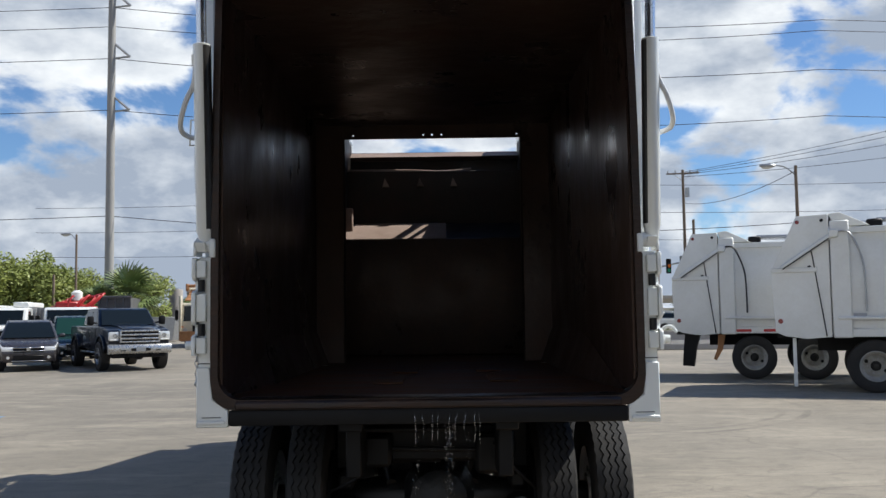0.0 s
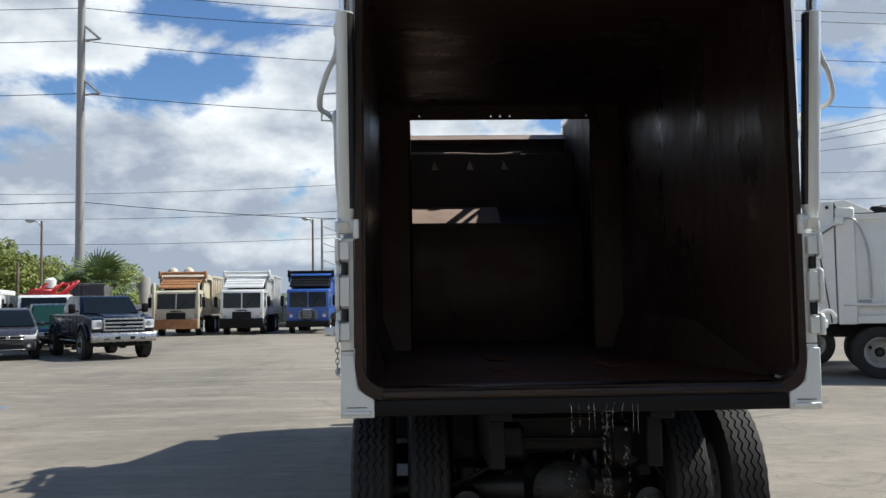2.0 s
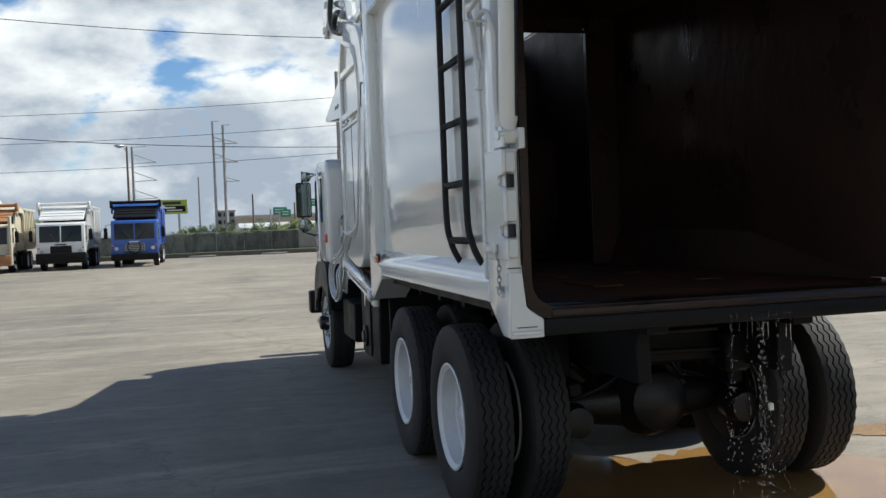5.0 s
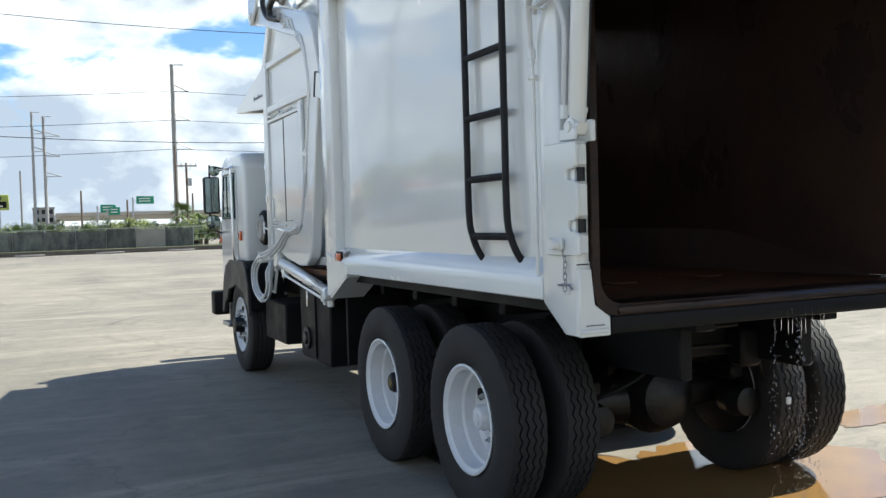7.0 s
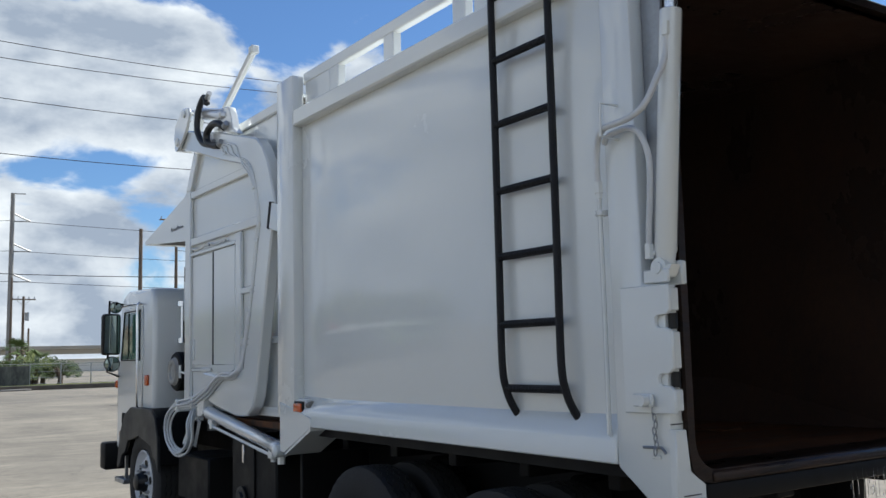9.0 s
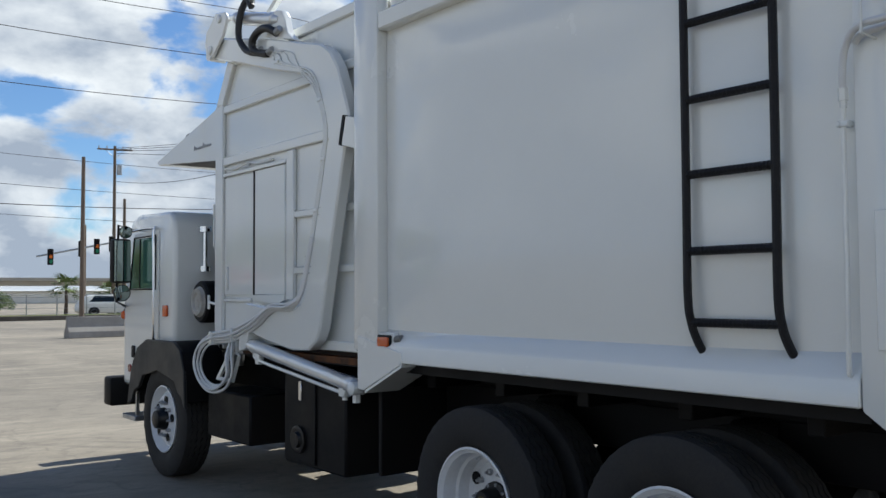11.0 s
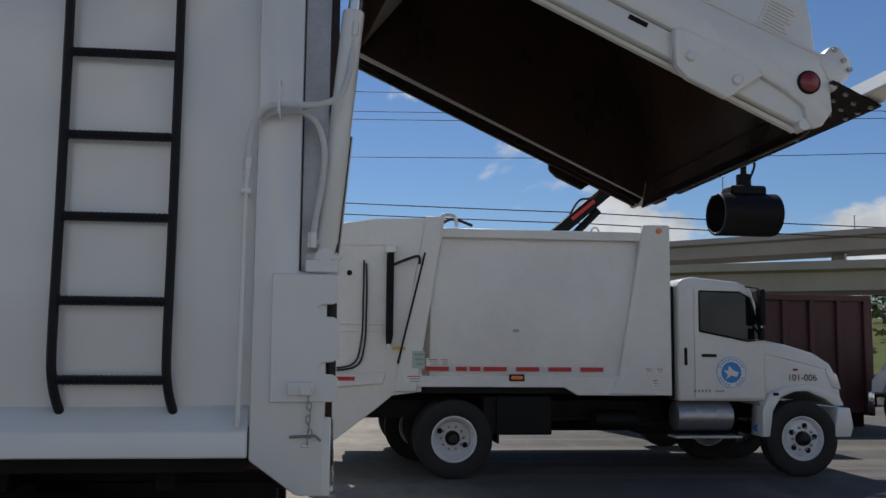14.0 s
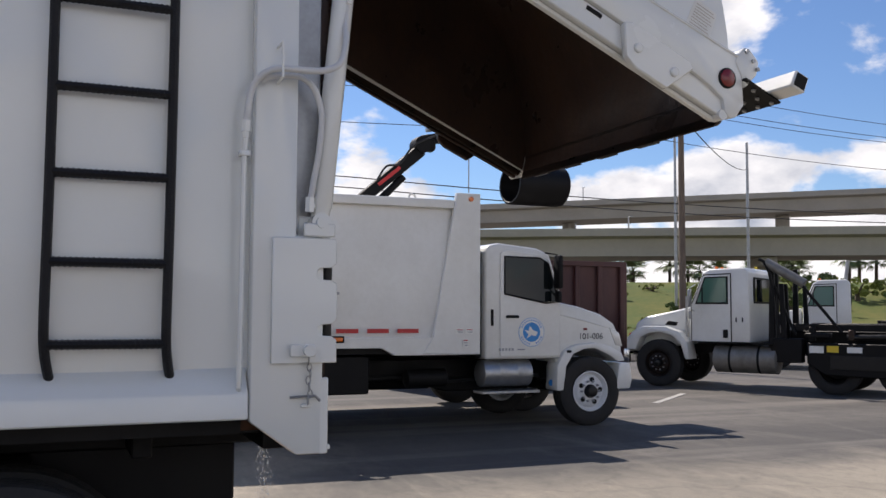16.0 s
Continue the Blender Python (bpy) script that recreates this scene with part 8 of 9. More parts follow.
def dump_truck():
    t = vehicle("dump_truck", "dark grey dump truck with a ribbed steel body", "truck")
    part("dump_body", box(-0.78, 0.78, 0.4, 3.4, 1.35, 2.7, 0.03), DUMPGREY, t)
    for k in range(5):
        part("rib", box(-0.78 + 0.37 * k, -0.70 + 0.37 * k, 0.30, 0.4, 1.35, 2.75, 0.015), DUMPGREY, t)
    part("cab_guard", prism("x", [(0.3, 2.68), (0.42, 2.70), (0.42, 2.80), (0.3, 2.78)], -0.8, 0.8), DUMPGREY, t)
    part("cab", box(-0.9, 0.9, -1.2, 0.25, 0.8, 2.0, 0.12, 2), NAVY, t)
    part("windscreen", box(-0.78, 0.78, -1.22, -1.19, 1.4, 1.9), DARKGLASS, t)
    for s in (-1, 1):
        for y in (-0.6, 3.4):
            wheel(t, s * 0.95, y, 0.5, 0.5, 0.28, s, detail=False)


    return t


place(dump_truck(), -16.2, 45.2, 10)


# ---- yard and distance ----
def cable(name, a, b, sag=0.4, r=0.02, label="thin black overhead cable"):
    a, b = Vector(a), Vector(b)
    pts = [a.lerp(b, k / 14) - Vector((0, 0, 4 * sag * (k / 14) * (1 - k / 14))) for k in range(15)]
    ob = new(name, finish(tube(pts, r, 5), name, WIRE))
    return tagged(ob, label, "cable", "overhead cables")


def cables():
    for z0, z1, y in ((19.6, 18.3, 52), (18.6, 17.8, 52.4), (16.6, 15.4, 52), (13.6, 12.7, 52), (7.5, 6.7, 52)):
        cable("overhead_cable", (-60, y, z0 + 0.8), (-18.9, y, z0), 0.5)
        cable("overhead_cable", (-18.9, y, z0), (22, y, z1), 0.9)
        cable("overhead_cable", (22, y, z1), (70, y, z1 + 0.3), 0.6)
    for z in (8.4, 7.85):
        cable("overhead_cable", (40, 40, z + 1.6), (40, -8, z), 0.3, 0.03)
        cable("overhead_cable", (40, -8, z), (40, -60, z + 0.2), 0.5, 0.03)
    for z, dz in ((15.3, -0.9), (14.3, -0.7), (13.9, -0.6), (12.0, -0.5)):
        cable("overhead_cable", (40, 30, z - 1.2), (40, -24, z), 0.5)
        cable("overhead_cable", (40, -24, z), (40, -60, z + dz), 0.6)
    cable("overhead_cable", (16.6, -10.6, 7.3), (48.3, -40.5, 12.0), 0.5)
    # lines running off over the right-hand pole
    for z, zz in ((10.4, 14.5), (10.3, 13.6), (10.2, 12.3), (10.0, 10.2)):
        cable("overhead_cable", (20.9, 79.3, z + 3.3), (55, 68, zz + 6.0), 0.7)
    cable("overhead_cable", (18.0, 46.6, 8.7), (20.9, 79.3, 11.0), 0.6)
    for z in (18.6, 15.0, 11.4):
        cable("overhead_cable", (14.4, 120, z), (90, 120, z + 0.6), 0.8, 0.03)
        cable("overhead_cable", (14.4, 120, z), (-60, 135, z - 0.5), 0.8, 0.03)


cables()


def pole(name, x, y, h, r, material, label, top=None, category="utility pole", group="utility poles"):
    t = thing(name, (x, y, 0), label, category, group)
    part("shaft", tube([(x, y, -0.3), (x, y, h * 0.5), (x, y, h)], r, 12, radii=(r, r * 0.85, r * 0.7)), material, t)
    return t


pole("utility_pole", 40, 30, 14.4, 0.16, WOODPOLE, "weathered wooden utility pole beyond the truck")


def street_lamp(x, y, h, dx, dy, label="tall street lamp with a long arm"):
    t = pole("street_lamp", x, y, h, 0.11, WOODPOLE, label, category="street lamp", group="street lamps")
    a = part("arm", tube(smooth_path([(x, y, h - 0.5), (x + dx * 0.4, y + dy * 0.4, h - 0.05), (x + dx * 0.8, y + dy * 0.8, h + 0.05)], 4), 0.035, 8), STEEL, t)
    hd = bmesh.new()
    bmesh.ops.create_uvsphere(hd, u_segments=14, v_segments=8, radius=1)
    ang = math.atan2(dy, dx)
    moved(hd, Matrix.Translation((x + dx, y + dy, h + 0.03)) @ Matrix.Rotation(ang, 4, "Z") @ Matrix.Diagonal((0.42, 0.17, 0.11, 1)))
    head = part("lamp_head", hd, STEEL, t)
    lens = bmesh.new()
    bmesh.ops.create_uvsphere(lens, u_segments=12, v_segments=6, radius=1)
    moved(lens, Matrix.Translation((x + dx * 1.04, y + dy * 1.04, h - 0.05)) @ Matrix.Rotation(ang, 4, "Z") @ Matrix.Diagonal((0.25, 0.14, 0.09, 1)))
    part("lamp_lens", lens, LAMPGLASS, head)
    return t


def crossarm_pole(x, y, h, ax, ay, label="weathered wooden utility pole with a crossarm"):
    t = pole("utility_pole", x, y, h, 0.16, WOODPOLE, label)
    c = part("crossarm", rod((x - ax, y - ay, h - 0.3), (x + ax, y + ay, h - 0.3), 0.07, 6), WOODPOLE, t)
    for k in (-0.9, -0.45, 0.45, 0.9):
        part("insulator", rod((x + ax * k, y + ay * k, h - 0.25), (x + ax * k, y + ay * k, h - 0.02), 0.05, 8), STEEL, c)
    part("brace", rod((x + ax * 0.6, y + ay * 0.6, h - 0.3), (x, y, h - 1.0), 0.02, 6), STEEL, t)
    part("brace", rod((x - ax * 0.6, y - ay * 0.6, h - 0.3), (x, y, h - 1.0), 0.02, 6), STEEL, t)
    part("transformer", rod((x + 0.3, y - 0.25, h - 2.4), (x + 0.3, y - 0.25, h - 1.6), 0.2, 12), STEEL, t)
    return t


def line_tower(x, y, h, arms, side=1, r=0.3):
    t = pole("transmission_pole", x, y, h, r, GREYPOLE, "tall grey transmission pole with angled arms", group="transmission poles")
    for z, length in arms:
        part("arm", tube([(x, y, z + 0.9), (x + side * length, y, z)], r * 0.28, 6), STEEL, t)
        part("arm_brace", tube([(x, y, z - 0.1), (x + side * length, y, z)], r * 0.2, 6), STEEL, t)
    part("top_arm", tube([(x, y, h - 0.05), (x + side * 1.4, y, h)], r * 0.2, 6), STEEL, t)


line_tower(-18.9, 52, 24, ((16.7, 1.05), (13.6, 1.05), (19.7, 1.05)), 1, 0.27)
line_tower(14.4, 120, 21.9, ((18.6, 2.0), (15.0, 2.1), (11.4, 2.2)), 1, 0.33)
line_tower(-0.7, 201, 25.2, ((21, 2.4), (17.5, 2.4)), 1, 0.32)
line_tower(1.4, 201, 24.4, ((20.5, 3), (16.5, 3), (12.5, 3)), 1, 0.38)
line_tower(-9.6, 98, 10.6, ((9.0, 2.3), (7.2, 2.3), (5.4, 2.3)), 1, 0.16)
crossarm_pole(12.5, 100, 8.3, 1.1, 0, "short wooden utility pole with a crossarm")
crossarm_pole(20.9, 79.3, 13.9, 1.35, -0.3, "tall wooden utility pole with a crossarm")
street_lamp(18.05, 46.6, 9.0, -1.35, 0.2)
street_lamp(-27.8, 69.6, 8.1, -0.8, 0.0)
street_lamp(-8.3, 75, 8.5, -0.5, -0.3, "plain lamp pole behind the parked trucks")
street_lamp(16.6, -10.6, 8.0, -0.3, -0.75, "wooden street lamp with a silver cobra head")
for x, y, h, m in ((11.4, 100, 10.1, WOODPOLE), (-3.3, 101, 7.6, GREYPOLE), (10.0, 51.4, 8.7, WOODPOLE), (13.2, 101, 5.2, WOODPOLE), (6.6, 101, 4.6, WOODPOLE), (2.2, 101, 5.6, WOODPOLE), (-30.5, 72, 5.2, WOODPOLE), (51.5, -36.5, 14.6, STEEL), (48.3, -40.5, 14.0, STEEL)):
    pole("post", x, y, h, 0.13, m, "plain weathered pole beside the road")
for x, y, z0, h in ((112.5, -47, 18.5, 6), (107, -61, 9.8, 4), (128, -75, 19, 3.2), (118, -58, 10, 2.6), (88, -57, 10.4, 2.4)):
    t = thing("bridge_lamp", (x, y, z0), "thin lamp post standing on the overpass", "street lamp", "street lamps on the overpass")
    part("shaft", rod((x, y, z0 - 0.4), (x, y, z0 + h), 0.09, 8), STEEL, t)
    part("lamp_head", box(x - 0.6, x + 0.1, y - 0.12, y + 0.12, z0 + h, z0 + h + 0.1, 0.03), STEEL, t)


def traffic_signals():
    t = thing("traffic_signal", (18.24, 78, 0), "dark traffic signals on a long mast arm", "traffic signal")
    part("pole", rod((18.24, 78.25, -0.2), (18.24, 78.25, 7.2), 0.15, 12, 0.12), WOODPOLE, t)
    arm = part("mast_arm", rod((14.6, 78.1, 4.62), (20.6, 78.1, 5.9), 0.07, 10), STEEL, t)
    for x, z in ((15.6, 4.6), (17.91, 5.27), (19.11, 5.49), (20.29, 5.72)):
        h = part("signal_head", box(x - 0.2, x + 0.2, 77.85, 78.15, z - 0.62, z + 0.62, 0.04), BLACK, arm)
        for k, m in enumerate((REDLENS, AMBER, SIGNGREEN)):
            part("signal_lens", merge(rod((x, 77.85, z + 0.38 - 0.38 * k), (x, 77.83, z + 0.38 - 0.38 * k), 0.13, 12), box(x - 0.14, x + 0.14, 77.66, 77.85, z + 0.50 - 0.38 * k, z + 0.53 - 0.38 * k)), m if k else BLACK, arm)
    pole("post", 21.5, 78.6, 9.5, 0.16, WOODPOLE, "plain weathered pole beside the road")
    palm(20.8, 80, 0, 1.8, 0.75, 77, "small fan palm by the traffic signals", 24)


def fence_line():
    """Screened chain-link fence and kerb along the far side of the yard."""
    f = tagged(new("fence"), "low dark screened chain-link fence with patched panels", "fence")
    f.location = (18, 70.2, 0)
    OFF[f] = Vector(f.location)
    rnd = random.Random(3)
    for k in range(30):
        x0 = -12 + 2.0 * k
        if x0 < 7:
            part("panel", box(x0 + 0.02, x0 + 1.98, 70.17, 70.21, 0.22, 1.60 + rnd.uniform(-0.05, 0.03), 0.01), FENCE if k != 8 else TANK, f)
        else:
            for z in (0.35, 0.75, 1.15, 1.5):
                part("wire", rod((x0, 70.25, z), (x0 + 2, 70.25, z), 0.012, 5), STEEL, f)
        part("post", rod((x0, 70.25, 0), (x0, 70.25, 1.72), 0.04, 8), STEEL, f)
    part("top_tube", rod((-12, 70.25, 1.68), (48, 70.25, 1.68), 0.025, 6), STEEL, f)
    setting("kerb", box(-14, 60, 66.9, 67.25, 0, 0.30, 0.03), DARKKERB, "worn concrete kerb along the fence", "kerb")
    setting("verge", box(-14, 60, 67.25, 71.5, 0, 0.27, 0.01), GRASS, "dry grass strip behind the kerb", "grass")
    setting("street", box(-80, 120, 72, 78, 0.003, 0.012), LOT, "street beyond the fence", "road")
    for x in (-3.0, 1.9, 6.5):
        s = thing("wheel_stop", (x, 66.2, 0), "worn concrete wheel stop by the kerb", "wheel stop", "wheel stops")
        part("block", box(x - 0.9, x + 0.9, 66.05, 66.22, 0, 0.13, 0.03), KERB, s)


fence_line()


def leaf_cloud(rnd, blobs, n, size, flat=0.7):
    """Many small leaf blades gathered in clumps round the given centres."""
    verts, faces = [], []
    for (cx, cy, cz, r) in blobs:
        for _ in range(n):
            d = Vector((rnd.gauss(0, 1), rnd.gauss(0, 1), rnd.gauss(0, flat))).normalized() * r * (0.55 + 0.5 * rnd.random() ** 0.5)
            c = Vector((cx, cy, cz)) + d
            u = Vector((rnd.gauss(0, 1), rnd.gauss(0, 1), rnd.gauss(0, 0.6))).normalized()
            v = u.orthogonal().normalized()
            s = size * rnd.uniform(0.6, 1.4)
            i = len(verts)
            verts += [c - u * s, c - v * s * 0.5, c + u * s, c + v * s * 0.5]
            faces.append((i, i + 1, i + 2, i + 3))
    return verts, faces


def tree(x, y, h, w, seed, material, label, z0=0.0, clumps=26, leaves=90, leaf=0.032):
    rnd = random.Random(seed)
    t = thing("tree", (x, y, z0), label, "tree", "trees")
    part("trunk", tube([(x, y, z0 - 0.2), (x + 0.1, y, z0 + h * 0.25), (x, y + 0.1, z0 + h * 0.5)], 0.2, 8, radii=(0.22, 0.17, 0.12)), BARK, t)
    blobs = []
    for k in range(clumps):
        a, rr = rnd.uniform(0, 6.283), math.sqrt(rnd.random())
        bz = z0 + h * (0.28 + 0.62 * rnd.random() * (1 - 0.35 * rr))
        blobs.append((x + w * rr * math.cos(a), y + w * rr * math.sin(a) * 0.8, bz, rnd.uniform(0.45, 0.95) * h * 0.16))
    for k in range(6):
        b = blobs[k]
        part("limb", tube([(x, y, z0 + h * 0.3), ((x + b[0]) / 2, (y + b[1]) / 2, (z0 + h * 0.4 + b[2]) / 2), b[:3]], 0.07, 6, radii=(0.1, 0.07, 0.03)), BARK, t)
    v, f = leaf_cloud(rnd, blobs, leaves, h * leaf)
    me = bpy.data.meshes.new("crown")
    me.from_pydata(v, [], f)
    me.materials.append(material)
    o = new("crown", me)
    o.parent = t
    o.matrix_parent_inverse = Matrix.Translation(-Vector((x, y, z0)))
    return t


def trees():
    rnd = random.Random(11)
    for k in range(11):
        x = -47 + 2.15 * k
        y = 76 + rnd.uniform(-2, 3)
        tree(x, y, rnd.uniform(7.2, 8.2) * (1.0 if k < 8 else 0.88), rnd.uniform(2.2, 2.9), 40 + k, LEAFY if k != 2 else LEAF, "dense bushy green tree behind the parked trucks", clumps=46, leaves=230, leaf=0.017)
    for k in range(6):
        tree(-26 + 2.3 * k, 92 + rnd.uniform(-2, 2), rnd.uniform(3.6, 4.6), 2.0, 70 + k, LEAF, "low distant tree beyond the yard")
    for k in range(26):
        x = -5.5 + 0.72 * k + rnd.uniform(-0.3, 0.3)
        tree(x, 80 + rnd.uniform(-1.5, 1.5), rnd.uniform(2.0, 2.9), 1.5, 90 + k, (LEAF, LEAFDARK, LEAFY, LEAFDARK)[k % 4], "low shrub behind the fence", clumps=26, leaves=130, leaf=0.022)
    for k in range(6):
        palm(-4 + 2.5 * k + rnd.uniform(-0.7, 0.7), 78.5 + rnd.uniform(-1, 1), 0, rnd.uniform(0.8, 1.2), 0.7, 120 + k, "low fan palm among the shrubs behind the fence", 22)



def frond_mesh(length, fans=13, material=None):
    """One fan-shaped palm leaf on its stalk, reaching along +x."""
    bm = tube([(0, 0, 0), (length * 0.3, 0, length * 0.10), (length * 0.5, 0, length * 0.09)], length * 0.012, 5)
    for k in range(fans):
        a = radians(-72 + 144 * k / (fans - 1))
        p = Vector((length * 0.5, 0, length * 0.09))
        l = length * (0.55 if abs(a) < 1 else 0.42)
        tip = p + Vector((math.cos(a) * l, math.sin(a) * l, -l * (0.18 + 0.25 * abs(math.sin(a)))))
        mid = p.lerp(tip, 0.5) + Vector((0, 0, l * 0.09))
        wv = Vector((-math.sin(a), math.cos(a), 0)) * length * 0.03
        v = [bm.verts.new(q) for q in (p, mid - wv, tip, mid + wv)]
        bm.faces.new(v)
    return finish(bm, "frond", material or PALMLEAF)


FROND = frond_mesh(1.9)


def palm(x, y, z0, trunk, scale, seed, label, fronds=26):
    rnd = random.Random(seed)
    t = thing("palm_tree", (x, y, z0), label, "palm tree", "palm trees")
    part("trunk", tube([(x, y, z0 - 0.2), (x + 0.05, y, z0 + trunk * 0.5), (x, y, z0 + trunk)], 0.2 * scale, 10, radii=(0.22 * scale, 0.17 * scale, 0.15 * scale)), BARK, t)
    for k in range(fronds):
        o = new("frond", FROND)
        o.parent = t
        up = -38 + 112 * (k / fronds) ** 0.9 + rnd.uniform(-14, 14)
        o.matrix_basis = pose(0, 0, trunk, 0, -up + rnd.uniform(-8, 8), k * 137.5 + rnd.uniform(-15, 15)) @ Matrix.Diagonal((scale * rnd.uniform(0.7, 1.15),) * 3 + (1,))
    return t


palm(-16.75, 49.0, 0, 2.5, 1.05, 1, "bushy fan palm beside the parked trucks", 46)
palm(-18.7, 50.0, 0, 2.2, 0.85, 2, "shorter fan palm beside the parked trucks", 34)
palm(9.6, 85, 0, 2.6, 0.75, 3, "small fan palm behind the fence")
palm(11.2, 85.5, 0, 1.7, 0.8, 4, "small fan palm behind the fence")
palm(6.8, 85.5, 0, 1.2, 0.7, 6, "small fan palm behind the fence")
palm(18.5, 84, 0, 2.2, 0.8, 5, "small fan palm behind the fence")


trees()
traffic_signals()


# highway on the east side: grass bank, two decks on piers
def east_side():
    d, nrm = Vector((0.53, 0.848, 0)), Vector((0.848, -0.53, 0))
    c = Vector((83, -45, 0))

    def strip(name, prof, material, label, category, c0=c, dd=d, n0=nrm, a=-260, b=260, slope=0.0):
        bm = bmesh.new()
        ra = [bm.verts.new(c0 + dd * a + n0 * u + Vector((0, 0, z + slope * a))) for u, z in prof]
        rb = [bm.verts.new(c0 + dd * b + n0 * u + Vector((0, 0, z + slope * b))) for u, z in prof]
        n = len(prof)
        for i in range(n):
            bm.faces.new((ra[i], ra[(i + 1) % n], rb[(i + 1) % n], rb[i]))
        bm.faces.new(ra[::-1]), bm.faces.new(rb)
        bmesh.ops.recalc_face_normals(bm, faces=bm.faces)
        return setting(name, bm, material, label, category)
    deck = [(0, 10.6), (0, 9.75), (0.5, 9.6), (0.9, 9.5), (1.0, 7.6), (11.0, 7.6), (11.1, 9.5), (11.5, 9.6), (12, 9.75), (12, 10.6), (11.7, 10.6), (11.6, 9.9), (0.4, 9.9), (0.3, 10.6)]
    strip("overpass", deck, CONCRETE, "long concrete highway overpass on piers", "overpass")
    d2 = Vector((28, 45.4, 0)).normalized()
    n2 = Vector((d2.y, -d2.x, 0))
    strip("overpass_upper", [(u, z + 8.7) for u, z in deck], CONCRETE, "higher concrete highway ramp behind the overpass", "overpass", Vector((120.8, -72.5, 0)), d2, n2, -150, 220, -0.028)
    strip("embankment", [(-42, -0.2), (-40, 0.3), (-30, 1.3), (-22, 3.2), (-14, 4.3), (-6, 4.5), (-4, 4.2), (-3, -0.2)], GRASS, "grassy highway embankment", "grass")
    strip("side_road", [(-62, 0.004), (-62, 0.012), (-40, 0.012), (-40, 0.004)], LOT, "side road at the foot of the bank", "road")
    strip("bank_kerb", [(-64, 0), (-64, 0.15), (-63.7, 0.15), (-63.7, 0)], KERB, "concrete kerb along the side road", "kerb")
    for k in range(-6, 7):
        p = c + d * (31 * k + 9) + nrm * 6
        t = thing("pier", tuple(p), "round concrete overpass pier with a flared cap", "pier", "overpass piers")
        part("column", rod((p.x, p.y, 0), (p.x, p.y, 7.0), 0.9, 16), CONCRETE, t)
        cap = moved(box(-0.9, 0.9, -4.2, 4.2, 6.6, 7.6, 0.15), Matrix.Translation((p.x, p.y, 0)) @ Matrix.Rotation(math.atan2(nrm.y, nrm.x) + math.pi / 2, 4, "Z"))
        part("cap", cap, CONCRETE, t)
    for k in range(-4, 7):
        p = Vector((120.8, -72.5, 0)) + d2 * (34 * k + 4) + n2 * 6
        t = thing("pier", tuple(p), "tall round concrete pier under the upper ramp", "pier", "overpass piers")
        part("column", rod((p.x, p.y, 0), (p.x, p.y, 16.2 - 0.028 * (34 * k + 4)), 1.1, 14), CONCRETE, t)
    rnd = random.Random(5)
    for k, s in enumerate((-38.5, -36.6, -34.7, -29.3, -27.9, -26.6, -25.2, -23.5, -19.1, -16.8, -15.7, -14.9, -13.1, -8.7, -8.2, -5.8, -4.8, -4.1, 1.5, 5, 8.5)):
        p = c + d * (s + rnd.uniform(-0.2, 0.2)) + nrm * rnd.uniform(18, 23)
        palm(p.x, p.y, 0, rnd.uniform(6.2, 8.6), 1.3, 200 + k, "fan palm on the grassy embankment", 20)
    for k in range(72):
        u = rnd.uniform(-41, -17)
        p = c + d * (-50 + 1.05 * k + rnd.uniform(-1.5, 1.5)) + nrm * u
        tree(p.x, p.y, rnd.uniform(0.9, 2.3), rnd.uniform(0.9, 1.9), 300 + k, LEAFY if k % 3 else LEAF, "low shrub on the grassy bank", max(0.0, min(3.9, (u + 38) * 0.19)), 14, 120, 0.05)
    p = c + d * (-19) + nrm * (-8)
    s = thing("road_sign", tuple(p), "small yellow road sign by the highway", "road sign")
    part("plate", box(p.x - 0.2, p.x + 0.2, p.y - 0.04, p.y + 0.04, 5.6, 6.0, 0.02), YELLOW, s)
    part("post", rod((p.x, p.y, 3.5), (p.x, p.y, 5.6), 0.06), STEEL, s)
    # guard rail at the yard's edge
    g = thing("guard_rail", tuple(c + nrm * (-66)), "low grey guard rail at the yard's edge", "guard rail")
    for k in range(-20, 21):
        p = c + d * (3.0 * k) + nrm * (-66)
        part("post", rod((p.x, p.y, 0), (p.x, p.y, 0.7), 0.06, 6), STEEL, g)
    a, b = c + d * (-60) + nrm * (-66), c + d * 60 + nrm * (-66)
    part("rail", merge(rod((a.x, a.y, 0.62), (b.x, b.y, 0.62), 0.08, 6), rod((a.x, a.y, 0.45), (b.x, b.y, 0.45), 0.05, 6)), STEEL, g)


east_side()


